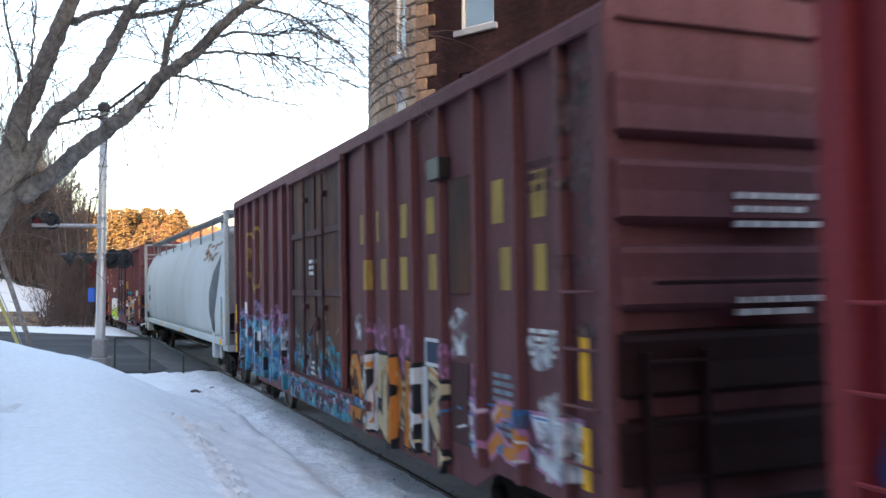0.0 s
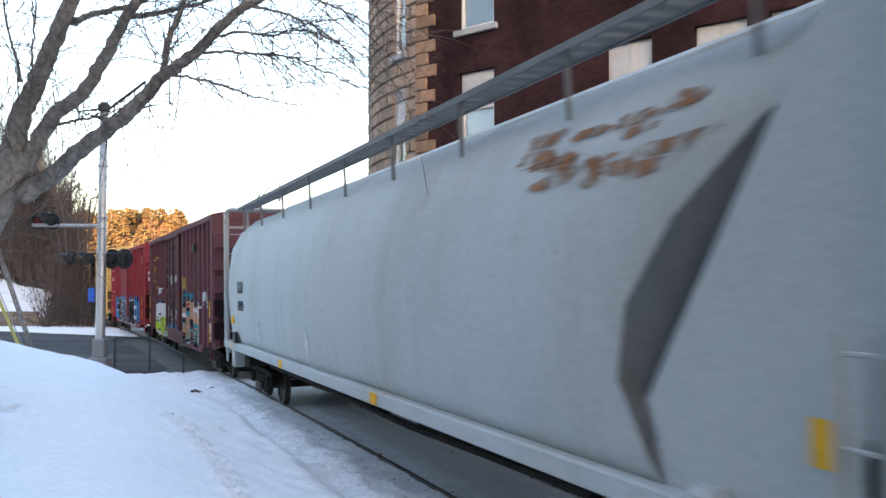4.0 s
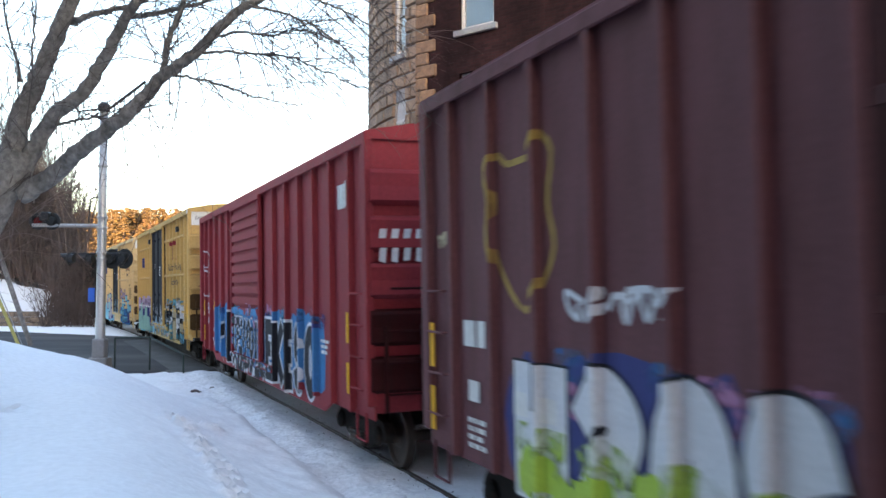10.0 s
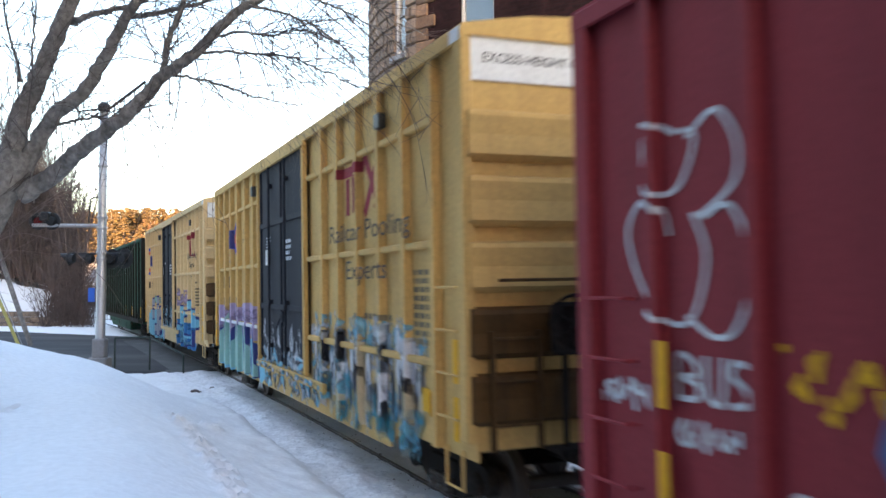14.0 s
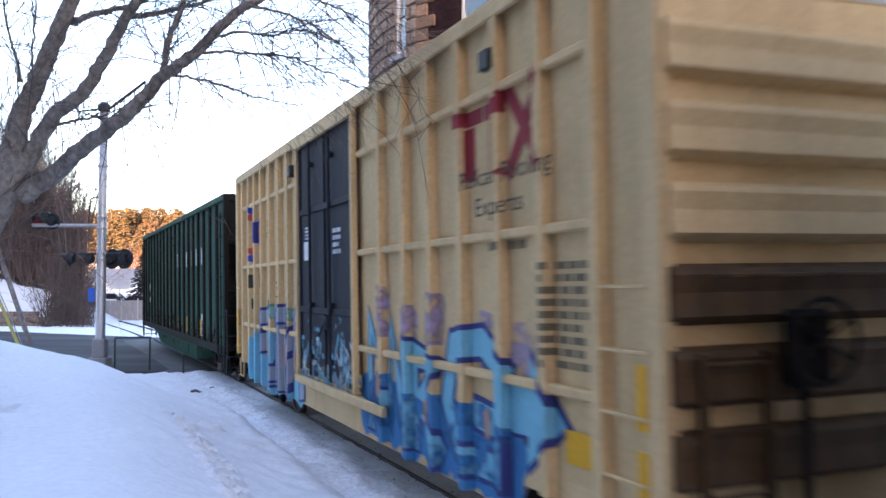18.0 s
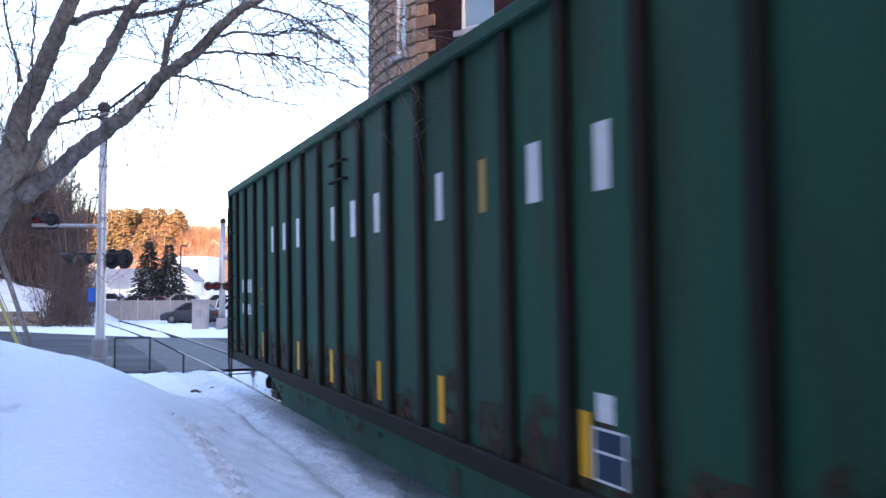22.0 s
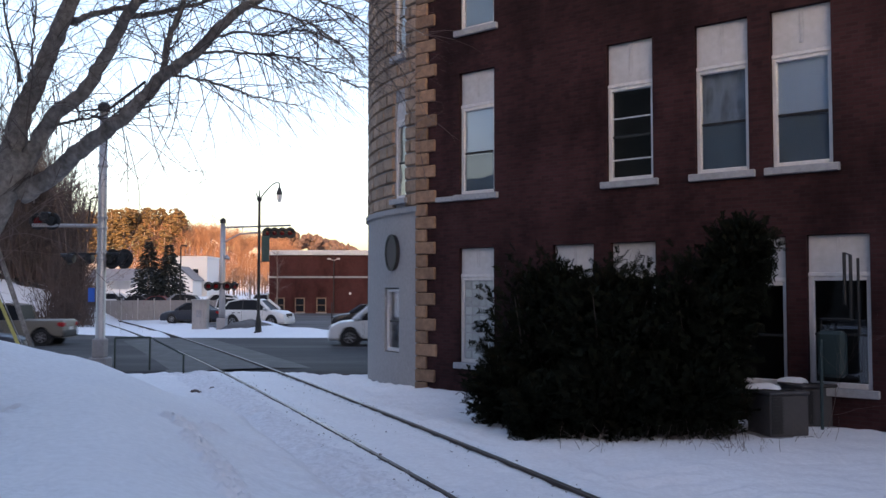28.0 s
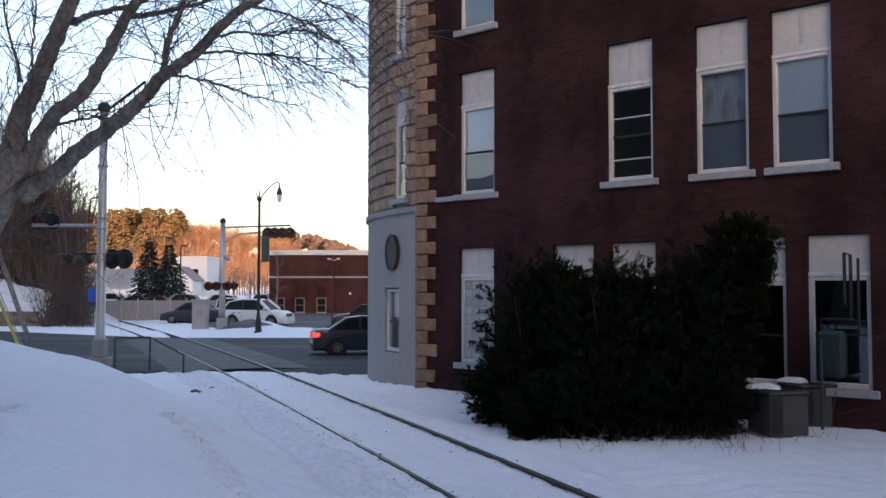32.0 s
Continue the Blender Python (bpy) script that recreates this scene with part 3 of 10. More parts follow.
def window(opening, name, fmap_m, style, depth=0.13, panel=0.87, sill=True):
    """A sash window in its opening: boarded transom, frame, two panes, what hangs behind, sill."""
    a, b, c, d = opening
    w = thing(name, fmap_m, "tall white-framed sash window with a boarded transom in the brick wall", "window", kind="structure")
    y = depth
    f = 0.085
    zt = d - panel if panel else d
    if panel:
        sh = Shape().box(a + 0.01, b - 0.01, y - 0.03, y + 0.05, zt + 0.05, d - 0.01, 0.006)
        sh.box((a + b) / 2 - 0.035, (a + b) / 2 - 0.02, y - 0.042, y - 0.028, zt + 0.22, d - 0.03)
        sh.box((a + b) / 2 + 0.02, (a + b) / 2 + 0.035, y - 0.042, y - 0.028, zt + 0.22, d - 0.03)
        sh.box((a + b) / 2 - 0.035, (a + b) / 2 + 0.035, y - 0.042, y - 0.028, zt + 0.2, zt + 0.215)
        part("transom_panel", sh, PANEL, w, "white boarded transom panel")
        part("transom_bar", Shape().box(a + 0.002, b - 0.002, y - 0.07, y + 0.06, zt - 0.03, zt + 0.05, 0.012), WHITE_WOOD, w)
    fr = Shape()
    fr.box(a + 0.002, a + f, y - 0.05, y + 0.06, c + 0.02, zt - 0.031, 0.01)
    fr.box(b - f, b - 0.002, y - 0.05, y + 0.06, c + 0.02, zt - 0.031, 0.01)
    fr.box(a + f, b - f, y - 0.05, y + 0.06, zt - 0.1, zt - 0.031, 0.008)
    fr.box(a + f, b - f, y - 0.06, y + 0.06, c + 0.02, c + 0.11, 0.01)
    part("window_frame", fr, WHITE_WOOD, w)
    x0, x1, z0, z1 = a + f, b - f, c + 0.11, zt - 0.1
    zm = z0 + (z1 - z0) * (0.47 if style != "low" else 0.5)
    if style == "glassblock":
        nx, nz = 4, 9
        for i in range(nx):
            for j in range(nz):
                p, q = x0 + (x1 - x0) * i / nx, z0 + (z1 - z0) * j / nz
                part("glass_block", Shape().box(p + 0.012, p + (x1 - x0) / nx - 0.012, y - 0.02, y + 0.05, q + 0.012, q + (z1 - z0) / nz - 0.012, 0.015), GLASS_BLOCK, w)
        part("mortar_grid", Shape().box(x0, x1, y, y + 0.03, z0, z1), SILL, w)
    else:
        part("meeting_rail", Shape().box(x0, x1, y - 0.01, y + 0.04, zm - 0.025, zm + 0.025, 0.006), BLACK_METAL, w)
        for lo, hi, yy in ((z0, zm - 0.025, y + 0.0), (zm + 0.025, z1, y + 0.02)):
            p = part("pane", Shape().box(x0, x1, yy, yy + 0.008, lo, hi), GLASS, w)
            p.visible_shadow = False
        if style == "screen":
            for zz in (z0 + (z1 - z0) * 0.2, z0 + (z1 - z0) * 0.68):
                part("screen_bar", Shape().box(x0, x1, y - 0.03, y - 0.015, zz - 0.014, zz + 0.014), WHITE_WOOD, w)
        if style == "blind":
            part("blind", Shape().box(x0 - 0.03, x1 + 0.03, y + 0.034, y + 0.04, zm - 0.05, z1 + 0.05), BLIND, w, "pale blue lowered blind")
            part("lower_blind", Shape().box(x0 - 0.03, x1 + 0.03, y + 0.034, y + 0.04, z0 - 0.05, zm - 0.03), BLIND_GREY, w, "grey blind in the lower sash")
        if style == "curtain":
            part("curtain", Shape().box(x0 - 0.03, x1 + 0.03, y + 0.1, y + 0.11, zm - 0.05, z1 + 0.05), REFLECTION_CURTAIN, w, "thin curtain mottled with tones of reflected trees")
            part("lower_blind", Shape().box(x0 - 0.03, x1 + 0.03, y + 0.034, y + 0.04, z0 - 0.05, zm - 0.03), BLIND_GREY, w, "dark grey blind in the lower sash")
        # near-black sheet gives the room behind the glass its darkness
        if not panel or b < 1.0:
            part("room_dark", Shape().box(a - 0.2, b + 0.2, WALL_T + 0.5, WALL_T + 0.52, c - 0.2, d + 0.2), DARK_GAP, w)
    if sill:
        part("window_sill", Shape().box(a - 0.12, b + 0.12, -0.09, 0.1, c - 0.12, c + 0.02, 0.012), SILL, w, "grey stone sill")
    return w


BLIND_GREY = surf("grey_blind", (0.09, 0.13, 0.16), 0.8, vary=0.05, grain=6)
GLASS_BLOCK = surf("glass_block", (0.36, 0.4, 0.4), 0.15, vary=0.1, grain=10, stain=(0.3, 0.34, 0.35), stain_amt=0.6, stain_size=4, per_piece=0.15)
window(OPEN_A1, "window_1", FAC, "glassblock", panel=0.66)
window(OPEN_E, "window_2", FAC, "plain", panel=0.66)
window(OPEN_F, "window_3", FAC, "plain", panel=0.66)
window(OPEN_G, "window_4", FAC, "plain", panel=0.8)
window(OPEN_H, "window_5", FAC, "plain", panel=0.72)
# the pale blind here stands in for sky reflected in the pane
window(OPEN_A2, "window_6", FAC, "blind", panel=0.82)
window(OPEN_B, "window_7", FAC, "screen", panel=0.9)
window(OPEN_C, "window_8", FAC, "curtain", panel=0.86)
window(OPEN_D, "window_9", FAC, "blind", panel=0.86)
window(OPEN_A3, "window_10", FAC, "blind", panel=0.8)


def bay_window(o, name):
    """A narrow sash in the rounded corner, set on the chord of its opening."""
    p, q = Vector(bay_map(o[0], 0, 0)), Vector(bay_map(o[1], 0, 0))
    d = q - p
    # seen from outside the way along the corner runs to the left
    m = Matrix.Translation(q) @ Matrix.Rotation(math.atan2(-d.y, -d.x), 4, "Z")
    return window((0.0, d.length, o[2], o[3]), name, m, "plain", depth=0.12, panel=0.0 if o[2] < 2 else 0.55, sill=o[2] > 2)


for i, o in enumerate(BAY_HOLES_LOW + BAY_HOLES_UP):
    bay_window(o, "window_%d" % (11 + i))

# stone band over the ground floor near the corner, and the oval plaque
part("stone_band", Shape().box(0.64, 1.2, -0.07, 0.1, 4.56, 4.68, 0.012), SILL, house, at=FAC)
pl = Vector(bay_map(1.12, -0.02, 3.4))
pd = Vector(bay_map(1.3, -0.02, 3.4)) - Vector(bay_map(0.95, -0.02, 3.4))
pm = Matrix.Translation(pl) @ Matrix.Rotation(math.atan2(-pd.y, -pd.x), 4, "Z") @ pose(0, 0, 0, 90) @ Matrix.Diagonal((0.72, 1, 1, 1))
plaque = thing("wall_plaque", Matrix(), "dark oval wall plaque with a raised rim on the grey corner", "plaque")
part("disc", Shape().lathe([(0.46, -0.03), (0.46, 0.04), (0.42, 0.06)], 28, pm), surf("plaque_bronze", (0.05, 0.045, 0.05), 0.5, 0.5), plaque)
part("rim", Shape().lathe([(0.47, 0.03), (0.47, 0.08), (0.4, 0.08), (0.4, 0.05)], 28, pm), BLACK_METAL, plaque)
# roof and hidden walls close the building
part("roof", Shape().prism([(0.2, 12.9), (20, 12.9), (20, 13.2), (0.2, 13.2)], 0.36, 14, FAC), CONCRETE, house)
# one dark sheet added behind the long wall in place of unlit rooms
part("inner_wall", Shape().box(1.0, 19.6, 1.3, 1.4, -0.3, 12.8, m=FAC), DARK_GAP, house, "added near-black sheet for the darkness of the rooms")
part("rear_wall", Shape().box(3.5, 20, 13.7, 14, -0.4, 12.9, m=FAC), BRICK, house)
part("side_wall", Shape().box(19.7, 20, 0.37, 13.7, -0.4, 12.9, m=FAC), BRICK, house)
part("cornice", Shape().box(0, 20.2, -0.3, 0.05, 12.6, 13.1, 0.05), SILL, house, at=FAC)

# ---- the freight train ----
def paint(name, color, stain=None, rough=0.72, amt=0.45, size=1.1):
    return surf(name, color, rough, vary=0.12, grain=22, stain=stain or tuple(c * 0.6 for c in color), stain_amt=amt, stain_size=size, stretch=(2.6, 2.6, 0.45), bump=0.25, spec=0.18)


MAROON = paint("maroon_paint", (0.15, 0.06, 0.067), (0.07, 0.027, 0.025), amt=0.55)
MAROON_DARK = paint("maroon_door_paint", (0.075, 0.031, 0.033), (0.024, 0.015, 0.015), amt=0.6)
RUSTY_DOOR = paint("rusted_door_paint", (0.04, 0.018, 0.016), (0.2, 0.06, 0.022), amt=0.9, size=0.6)
RED = paint("red_paint", (0.27, 0.036, 0.046), (0.19, 0.034, 0.036))
YELLOW = paint("ochre_yellow_paint", (0.6, 0.385, 0.135), (0.38, 0.23, 0.09), amt=0.45)
BUFF = paint("faded_buff_paint", (0.66, 0.475, 0.245), (0.45, 0.3, 0.14), amt=0.55)
DOOR_BLACK = paint("black_door_paint", (0.016, 0.018, 0.026), (0.035, 0.036, 0.042))
GREEN = paint("dark_green_paint", (0.016, 0.078, 0.047), (0.026, 0.03, 0.016), amt=0.75, size=0.7)
GREEN_POST = paint("rusty_dark_post", (0.018, 0.0145, 0.011), (0.012, 0.026, 0.018), rough=0.85, amt=0.6)
HOPPER = paint("pale_grey_paint", (0.47, 0.49, 0.485), (0.37, 0.355, 0.31), amt=0.6, size=0.4)
# darker grey that carries the shade on the hopper's sloping end
SHADED_GREY = paint("soot_stained_grey_paint", (0.2, 0.215, 0.225), (0.13, 0.13, 0.125), amt=0.5)
WALKWAY = paint("grimy_walkway_steel", (0.2, 0.2, 0.2), (0.1, 0.09, 0.08))
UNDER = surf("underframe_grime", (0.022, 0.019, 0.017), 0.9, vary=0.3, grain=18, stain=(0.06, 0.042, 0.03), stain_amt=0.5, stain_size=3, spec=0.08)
WHEEL = surf("wheel_steel", (0.08, 0.065, 0.055), 0.6, 0.6, vary=0.25, stain=(0.12, 0.07, 0.04))
WHITE_PAINT = paint("white_lettering", (0.72, 0.72, 0.7), (0.5, 0.49, 0.46))
GOLD_PAINT = paint("gold_lettering", (0.42, 0.28, 0.075), (0.13, 0.06, 0.04), amt=0.85, size=2.2)
BLACK_PAINT = paint("black_lettering", (0.03, 0.03, 0.032))
SAFETY = paint("safety_yellow", (0.8, 0.42, 0.02))
SLATE = paint("slate_panel", (0.03, 0.05, 0.09))
C_BLUE = paint("spray_blue", (0.05, 0.2, 0.42), (0.06, 0.12, 0.3))
C_CYAN = paint("spray_cyan", (0.2, 0.48, 0.6), (0.12, 0.33, 0.5))
C_TEAL = paint("spray_teal", (0.04, 0.24, 0.3), (0.07, 0.16, 0.2))
C_HAZE = paint("spray_pale_grey_lilac", (0.32, 0.35, 0.41), (0.24, 0.26, 0.32))
C_PINK = paint("spray_pink", (0.5, 0.24, 0.4), (0.38, 0.15, 0.3))
C_MINT = paint("spray_mint", (0.3, 0.5, 0.45), (0.2, 0.38, 0.36))
C_LILAC = paint("spray_lilac", (0.42, 0.34, 0.5), (0.36, 0.26, 0.36))
C_CREAM = paint("spray_cream", (0.55, 0.46, 0.3), (0.42, 0.3, 0.16))
C_ORANGE = paint("spray_orange", (0.58, 0.22, 0.05), (0.4, 0.14, 0.05))
C_LIME = paint("spray_lime", (0.4, 0.55, 0.08), (0.3, 0.42, 0.1))
C_WHITE = paint("spray_white", (0.66, 0.67, 0.7), (0.45, 0.47, 0.52))
C_BLACK = paint("spray_black", (0.022, 0.022, 0.028))
C_GREY = paint("spray_grey_blue", (0.2, 0.27, 0.33), (0.13, 0.17, 0.22))
C_PEACH = paint("spray_peach", (0.5, 0.3, 0.2), (0.4, 0.2, 0.15))
C_RED = paint("spray_red", (0.5, 0.05, 0.04))
C_NAVY = paint("spray_navy", (0.05, 0.06, 0.2))


_thin = {}


def thin(mat):
    """The same paint as a thin overspray through which the car's own paint shows."""
    if mat.name not in _thin:
        m = mat.copy()
        m.name = mat.name + "_thin"
        n, l = m.node_tree.nodes, m.node_tree.links
        tc, nz, mr = n.new("ShaderNodeTexCoord"), n.new("ShaderNodeTexNoise"), n.new("ShaderNodeMapRange")
        nz.inputs["Scale"].default_value, nz.inputs["Detail"].default_value = 5.0, 8.0
        mr.inputs[1].default_value, mr.inputs[2].default_value = 0.38, 0.66
        mr.inputs[3].default_value, mr.inputs[4].default_value = 0.0, 0.95
        l.new(tc.outputs["Object"], nz.inputs["Vector"])
        l.new(nz.outputs["Fac"], mr.inputs[0])
        l.new(mr.outputs[0], n["Principled BSDF"].inputs["Alpha"])
        _thin[mat.name] = m
    return _thin[mat.name]


def clip_x(poly, a, b):
    """The part of a polygon of (x, z) between x = a and x = b."""
    for lim, sign in ((a, 1), (b, -1)):
        out = []
        for i in range(len(poly)):
            p, q = poly[i - 1], poly[i]
            ip, iq = (p[0] - lim) * sign >= 0, (q[0] - lim) * sign >= 0
            if ip != iq:
                t = (lim - p[0]) / (q[0] - p[0])
                out.append((lim, p[1] + (q[1] - p[1]) * t))
            if iq:
                out.append(q)
        poly = out
        if len(poly) < 3:
            return []
    return poly


class Side:
    """The painted side of a car: where its sheet and its posts stand, and the paint on them."""

    def __init__(self, car, y_sheet, y_post, posts, flank=0.0315):
        self.car, self.ys, self.yp, self.posts, self.flank = car, y_sheet, y_post, posts, flank
        self.level = False  # True where the ribs lie level: posts then holds their heights

    def depth(self, x):
        """How far out the side stands at x: on the sheet, up a post's flank or on its face."""
        for a, b in self.posts:
            if a - self.flank < x < b + self.flank:
                k = min(1.0, (x - a + self.flank) / self.flank, (b + self.flank - x) / self.flank)
                return self.ys + (self.yp - self.ys) * k
        return self.ys

    def paint(self, name, polys, material, lift=0.004, label="", ribs=True, split=False, stuff=False):
        """Lays polygons of (x, z) on the side, over the posts as well; split makes each its own part."""
        if split:
            for i, poly in enumerate(polys):
                self.paint(name, poly if isinstance(poly[0], list) else [poly], material, lift + 0.0003 * (i % 8), label, ribs)
            return
        sh, seen = Shape(), {}
        for i, poly in enumerate(polys):
            if len(poly) < 3:
                continue
            if self.level:
                poly = [(z, x) for x, z in poly]
            if stuff:
                lift += 0.0002 if i % 12 else -0.0022 * (i > 0)
            cuts = [poly]
            if ribs and self.posts:
                lo, hi = min(p[0] for p in poly), max(p[0] for p in poly)
                xs = [v for a, b in self.posts for v in (a - self.flank, a, b, b + self.flank) if lo < v < hi]
                if xs:
                    xs = [lo] + sorted(xs) + [hi]
                    cuts = [clip_x(poly, a, b) for a, b in zip(xs, xs[1:])]
            for cut in cuts:
                n = len(cut)
                if n < 3:
                    continue
                area = sum(cut[k - 1][0] * cut[k][1] - cut[k][0] * cut[k - 1][1] for k in range(n))
                pts = cut if (area < 0) != self.level else list(reversed(cut))
                mid = sum(p[0] for p in pts) / n
                face = []
                for x, z in pts:
                    y = (self.depth(x + (mid - x) * 1e-4) if ribs else self.ys) + lift
                    key = (round(x, 4), round(z, 4), round(y, 4))
                    if key not in seen:
                        seen[key] = len(sh.v)
                        sh.v.append((z, y, x) if self.level else (x, y, z))
                    if not face or (seen[key] != face[-1] and seen[key] != face[0]):
                        face.append(seen[key])
                if len(face) >= 3:
                    sh.f.append(tuple(face))
        if sh.f:
            ob = part(name, sh, material, self.car, label)
            if stuff:
                ob["kind"] = "stuff"


def rect(x0, x1, z0, z1):
    return [(x0, z0), (x1, z0), (x1, z1), (x0, z1)]


def spline(pts, n=6):
    """Catmull-Rom through the points."""
    pts = [Vector(p) for p in pts]
    out = []
    for i in range(len(pts) - 1):
        p0, p1, p2, p3 = pts[max(i - 1, 0)], pts[i], pts[i + 1], pts[min(i + 2, len(pts) - 1)]
        for k in range(n):
            t = k / n
            out.append(0.5 * (2 * p1 + (p2 - p0) * t + (2 * p0 - 5 * p1 + 4 * p2 - p3) * t * t + (3 * p1 - p0 - 3 * p2 + p3) * t**3))
    return out + [pts[-1]]


def stroke(pts, w):
    """Quads along a bent line, w wide, their ends mitred to meet."""
    n = len(pts)
    closed = n > 3 and math.hypot(pts[0][0] - pts[-1][0], pts[0][1] - pts[-1][1]) < 0.02
    left, right = [], []
    for i in range(n):
        a = pts[i - 1] if i else (pts[-2] if closed else None)
        b = pts[i + 1] if i < n - 1 else (pts[1] if closed else None)
        p = pts[i]
        ds = []
        for u, v in ((a, p), (p, b)):
            if u is not None and v is not None:
                d = math.hypot(v[0] - u[0], v[1] - u[1]) or 1
                ds.append(((v[0] - u[0]) / d, (v[1] - u[1]) / d))
        dx, dz = sum(d[0] for d in ds) / len(ds), sum(d[1] for d in ds) / len(ds)
        m = max(math.hypot(dx, dz), 0.5)
        nx, nz = -dz / m / m * w / 2, dx / m / m * w / 2
        ex, ez = (0, 0) if a is not None and b is not None else ((-dx if a is None else dx) * w * 0.35, (-dz if a is None else dz) * w * 0.35)
        left.append((p[0] + ex + nx, p[1] + ez + nz))
        right.append((p[0] + ex - nx, p[1] + ez - nz))
    return [[left[i], left[i + 1], right[i + 1], right[i]] for i in range(n - 1)]


def blob(cx, cz, rx, rz, rng, n=14, rough=0.18, square=0.6):
    """A rounded, uneven patch."""
    out = []
    for i in range(n):
        a = 2 * math.pi * i / n
        c, s = math.cos(a), math.sin(a)
        k = (abs(c) ** (2 / (1 - square * 0.6)) + abs(s) ** (2 / (1 - square * 0.6))) ** (-(1 - square * 0.6) / 2)
        r = k * (1 + rng.uniform(-rough, rough))
        out.append((cx + rx * c * r, cz + rz * s * r))
    return out


def fat_form(rng, cx, cz, w, h):
    """One fat abstract form of bent strokes that spells nothing."""
    j = lambda k: rng.uniform(-k, k)
    kind = rng.randint(0, 6)
    x0, x1, z0, z1 = cx - w * 0.32, cx + w * 0.32, cz - h * 0.4, cz + h * 0.4
    zm = cz + j(0.1) * h
    lean = j(0.12) * w
    if kind == 0:  # hook with a barb
        lines = [[(x0, z0), (x0 + lean, z1), (x1 + lean, z1 - 0.08 * h), (x1, zm), (cx, zm - 0.1 * h), (x1, z0)]]
    elif kind == 1:  # bolt
        lines = [[(x1, z1), (x0 + lean, z1 - 0.12 * h), (cx, zm + 0.05 * h), (x1, zm - 0.08 * h), (x0, z0)]]
    elif kind == 2:  # stem with a bent fork
        lines = [[(x0 + lean, z1), (x0, z0)], [(x0, zm - 0.1 * h), (cx, zm + 0.12 * h), (x1 + lean, z1)], [(cx, zm + 0.12 * h), (x1, z0)]]
    elif kind == 3:  # open bow with a tail
        lines = [[(cx + w * 0.3 * math.cos(a) + lean * math.sin(a), cz + h * 0.38 * math.sin(a)) for a in [0.5 + math.pi * 1.7 * i / 8 for i in range(9)]] + [(x1 + 0.1 * w, z0)]]
    elif kind == 4:  # three uneven teeth
        lines = [[(x0, z0), (x0 + lean, z1), (cx - 0.1 * w, zm - 0.1 * h), (cx + 0.1 * w, z1 - 0.1 * h), (x1, zm), (x1 + lean, z0)]]
    elif kind == 5:  # slab with a notch
        lines = [[(x0, z1), (x1 + lean, z1 - j(0.05) * h), (x1, zm + 0.1 * h)], [(cx + lean, z1), (cx, z0), (x1, z0 + 0.12 * h)]]
    else:  # wave
        lines = [[(x0, z1), (x0 + lean, zm), (cx, z0 + 0.06 * h), (cx + 0.1 * w, zm), (x1, z1), (x1 + 0.12 * w, zm)]]
    return lines


def mural(side, x0, x1, z0, z1, n, back, line, fills, accents, seed, haze=None, cloud=True, fat=0.36):
    """Sprayed colour: a soft cloud, fat outlined forms, inner shine, flecks and drips."""
    rng = random.Random(seed)
    w, h = (x1 - x0) / n, z1 - z0
    if haze:
        puffs = [blob(rng.uniform(x0, x1), z1 + rng.uniform(-0.35, 0.05), rng.uniform(0.1, 0.26), rng.uniform(0.1, 0.24), rng, 18, 0.12) for _ in range(n * 2)]
        side.paint("spray_haze", puffs, thin(haze), 0.003, stuff=True)
    if cloud and back:
        tops = [blob(x0 + w * (i + rng.random()), z1 - rng.uniform(-0.1, 0.15) * h, w * rng.uniform(0.15, 0.35), h * rng.uniform(0.1, 0.2), rng, 16, 0.15) for i in range(n)]
        side.paint("spray_haze", tops, thin(accents[-1] if haze is None else haze), 0.0065, stuff=True)
        side.paint("spray_cloud", [blob(x0 + w * (i + 0.5), (z0 + z1) / 2 + rng.uniform(-0.05, 0.08), w * 0.7, h * 0.56, rng, 18, 0.15) for i in range(n)], back, 0.005, stuff=True)
    t = fat * min(w, h * 0.75)
    for i in range(n):
        k = rng.uniform(0.9, 1.08)
        lines = fat_form(rng, x0 + w * (i + 0.5), (z0 + z1) / 2, w * 1.1, h * k)
        for ln in lines:
            side.paint("spray_outline", stroke(ln, t * 1.32), line, 0.008)
            side.paint("spray_fill", stroke(ln, t * 0.82), fills[i % len(fills)], 0.012)
            side.paint("spray_shine", stroke([(x + t * 0.16, z + t * 0.16) for x, z in ln[:2]], t * 0.13), accents[i % len(accents)], 0.017)
        # thinner colour clouded over the fill
        side.paint("spray_shade", [blob(x0 + w * (i + rng.random()), rng.uniform(z0, z1), w * rng.uniform(0.12, 0.3), h * rng.uniform(0.08, 0.22), rng, 14, 0.2)], thin(accents[(i + 1) % len(accents)]), 0.014)
    for k, mat in enumerate(accents):
        bits = []
        for _ in range(n * 5):
            a = (rng.uniform(x0, x1), rng.uniform(z0, z1))
            if rng.random() < 0.5:
                bits.append(blob(a[0], a[1], rng.uniform(0.015, 0.05), rng.uniform(0.015, 0.06), rng, 7, 0.3))
            else:
                bits += stroke([a, (a[0] + rng.uniform(-0.25, 0.25) * w, a[1] + rng.uniform(-0.22, 0.22) * h)], 0.022)
        for _ in range(n):
            xx, zz = rng.uniform(x0, x1), rng.uniform(z0 + 0.2 * h, z1 - 0.2 * h)
            bits.append(rect(xx, xx + 0.012, zz - rng.uniform(0.1, 0.35), zz))
        side.paint("spray_fleck", bits, mat, 0.02, stuff=True)


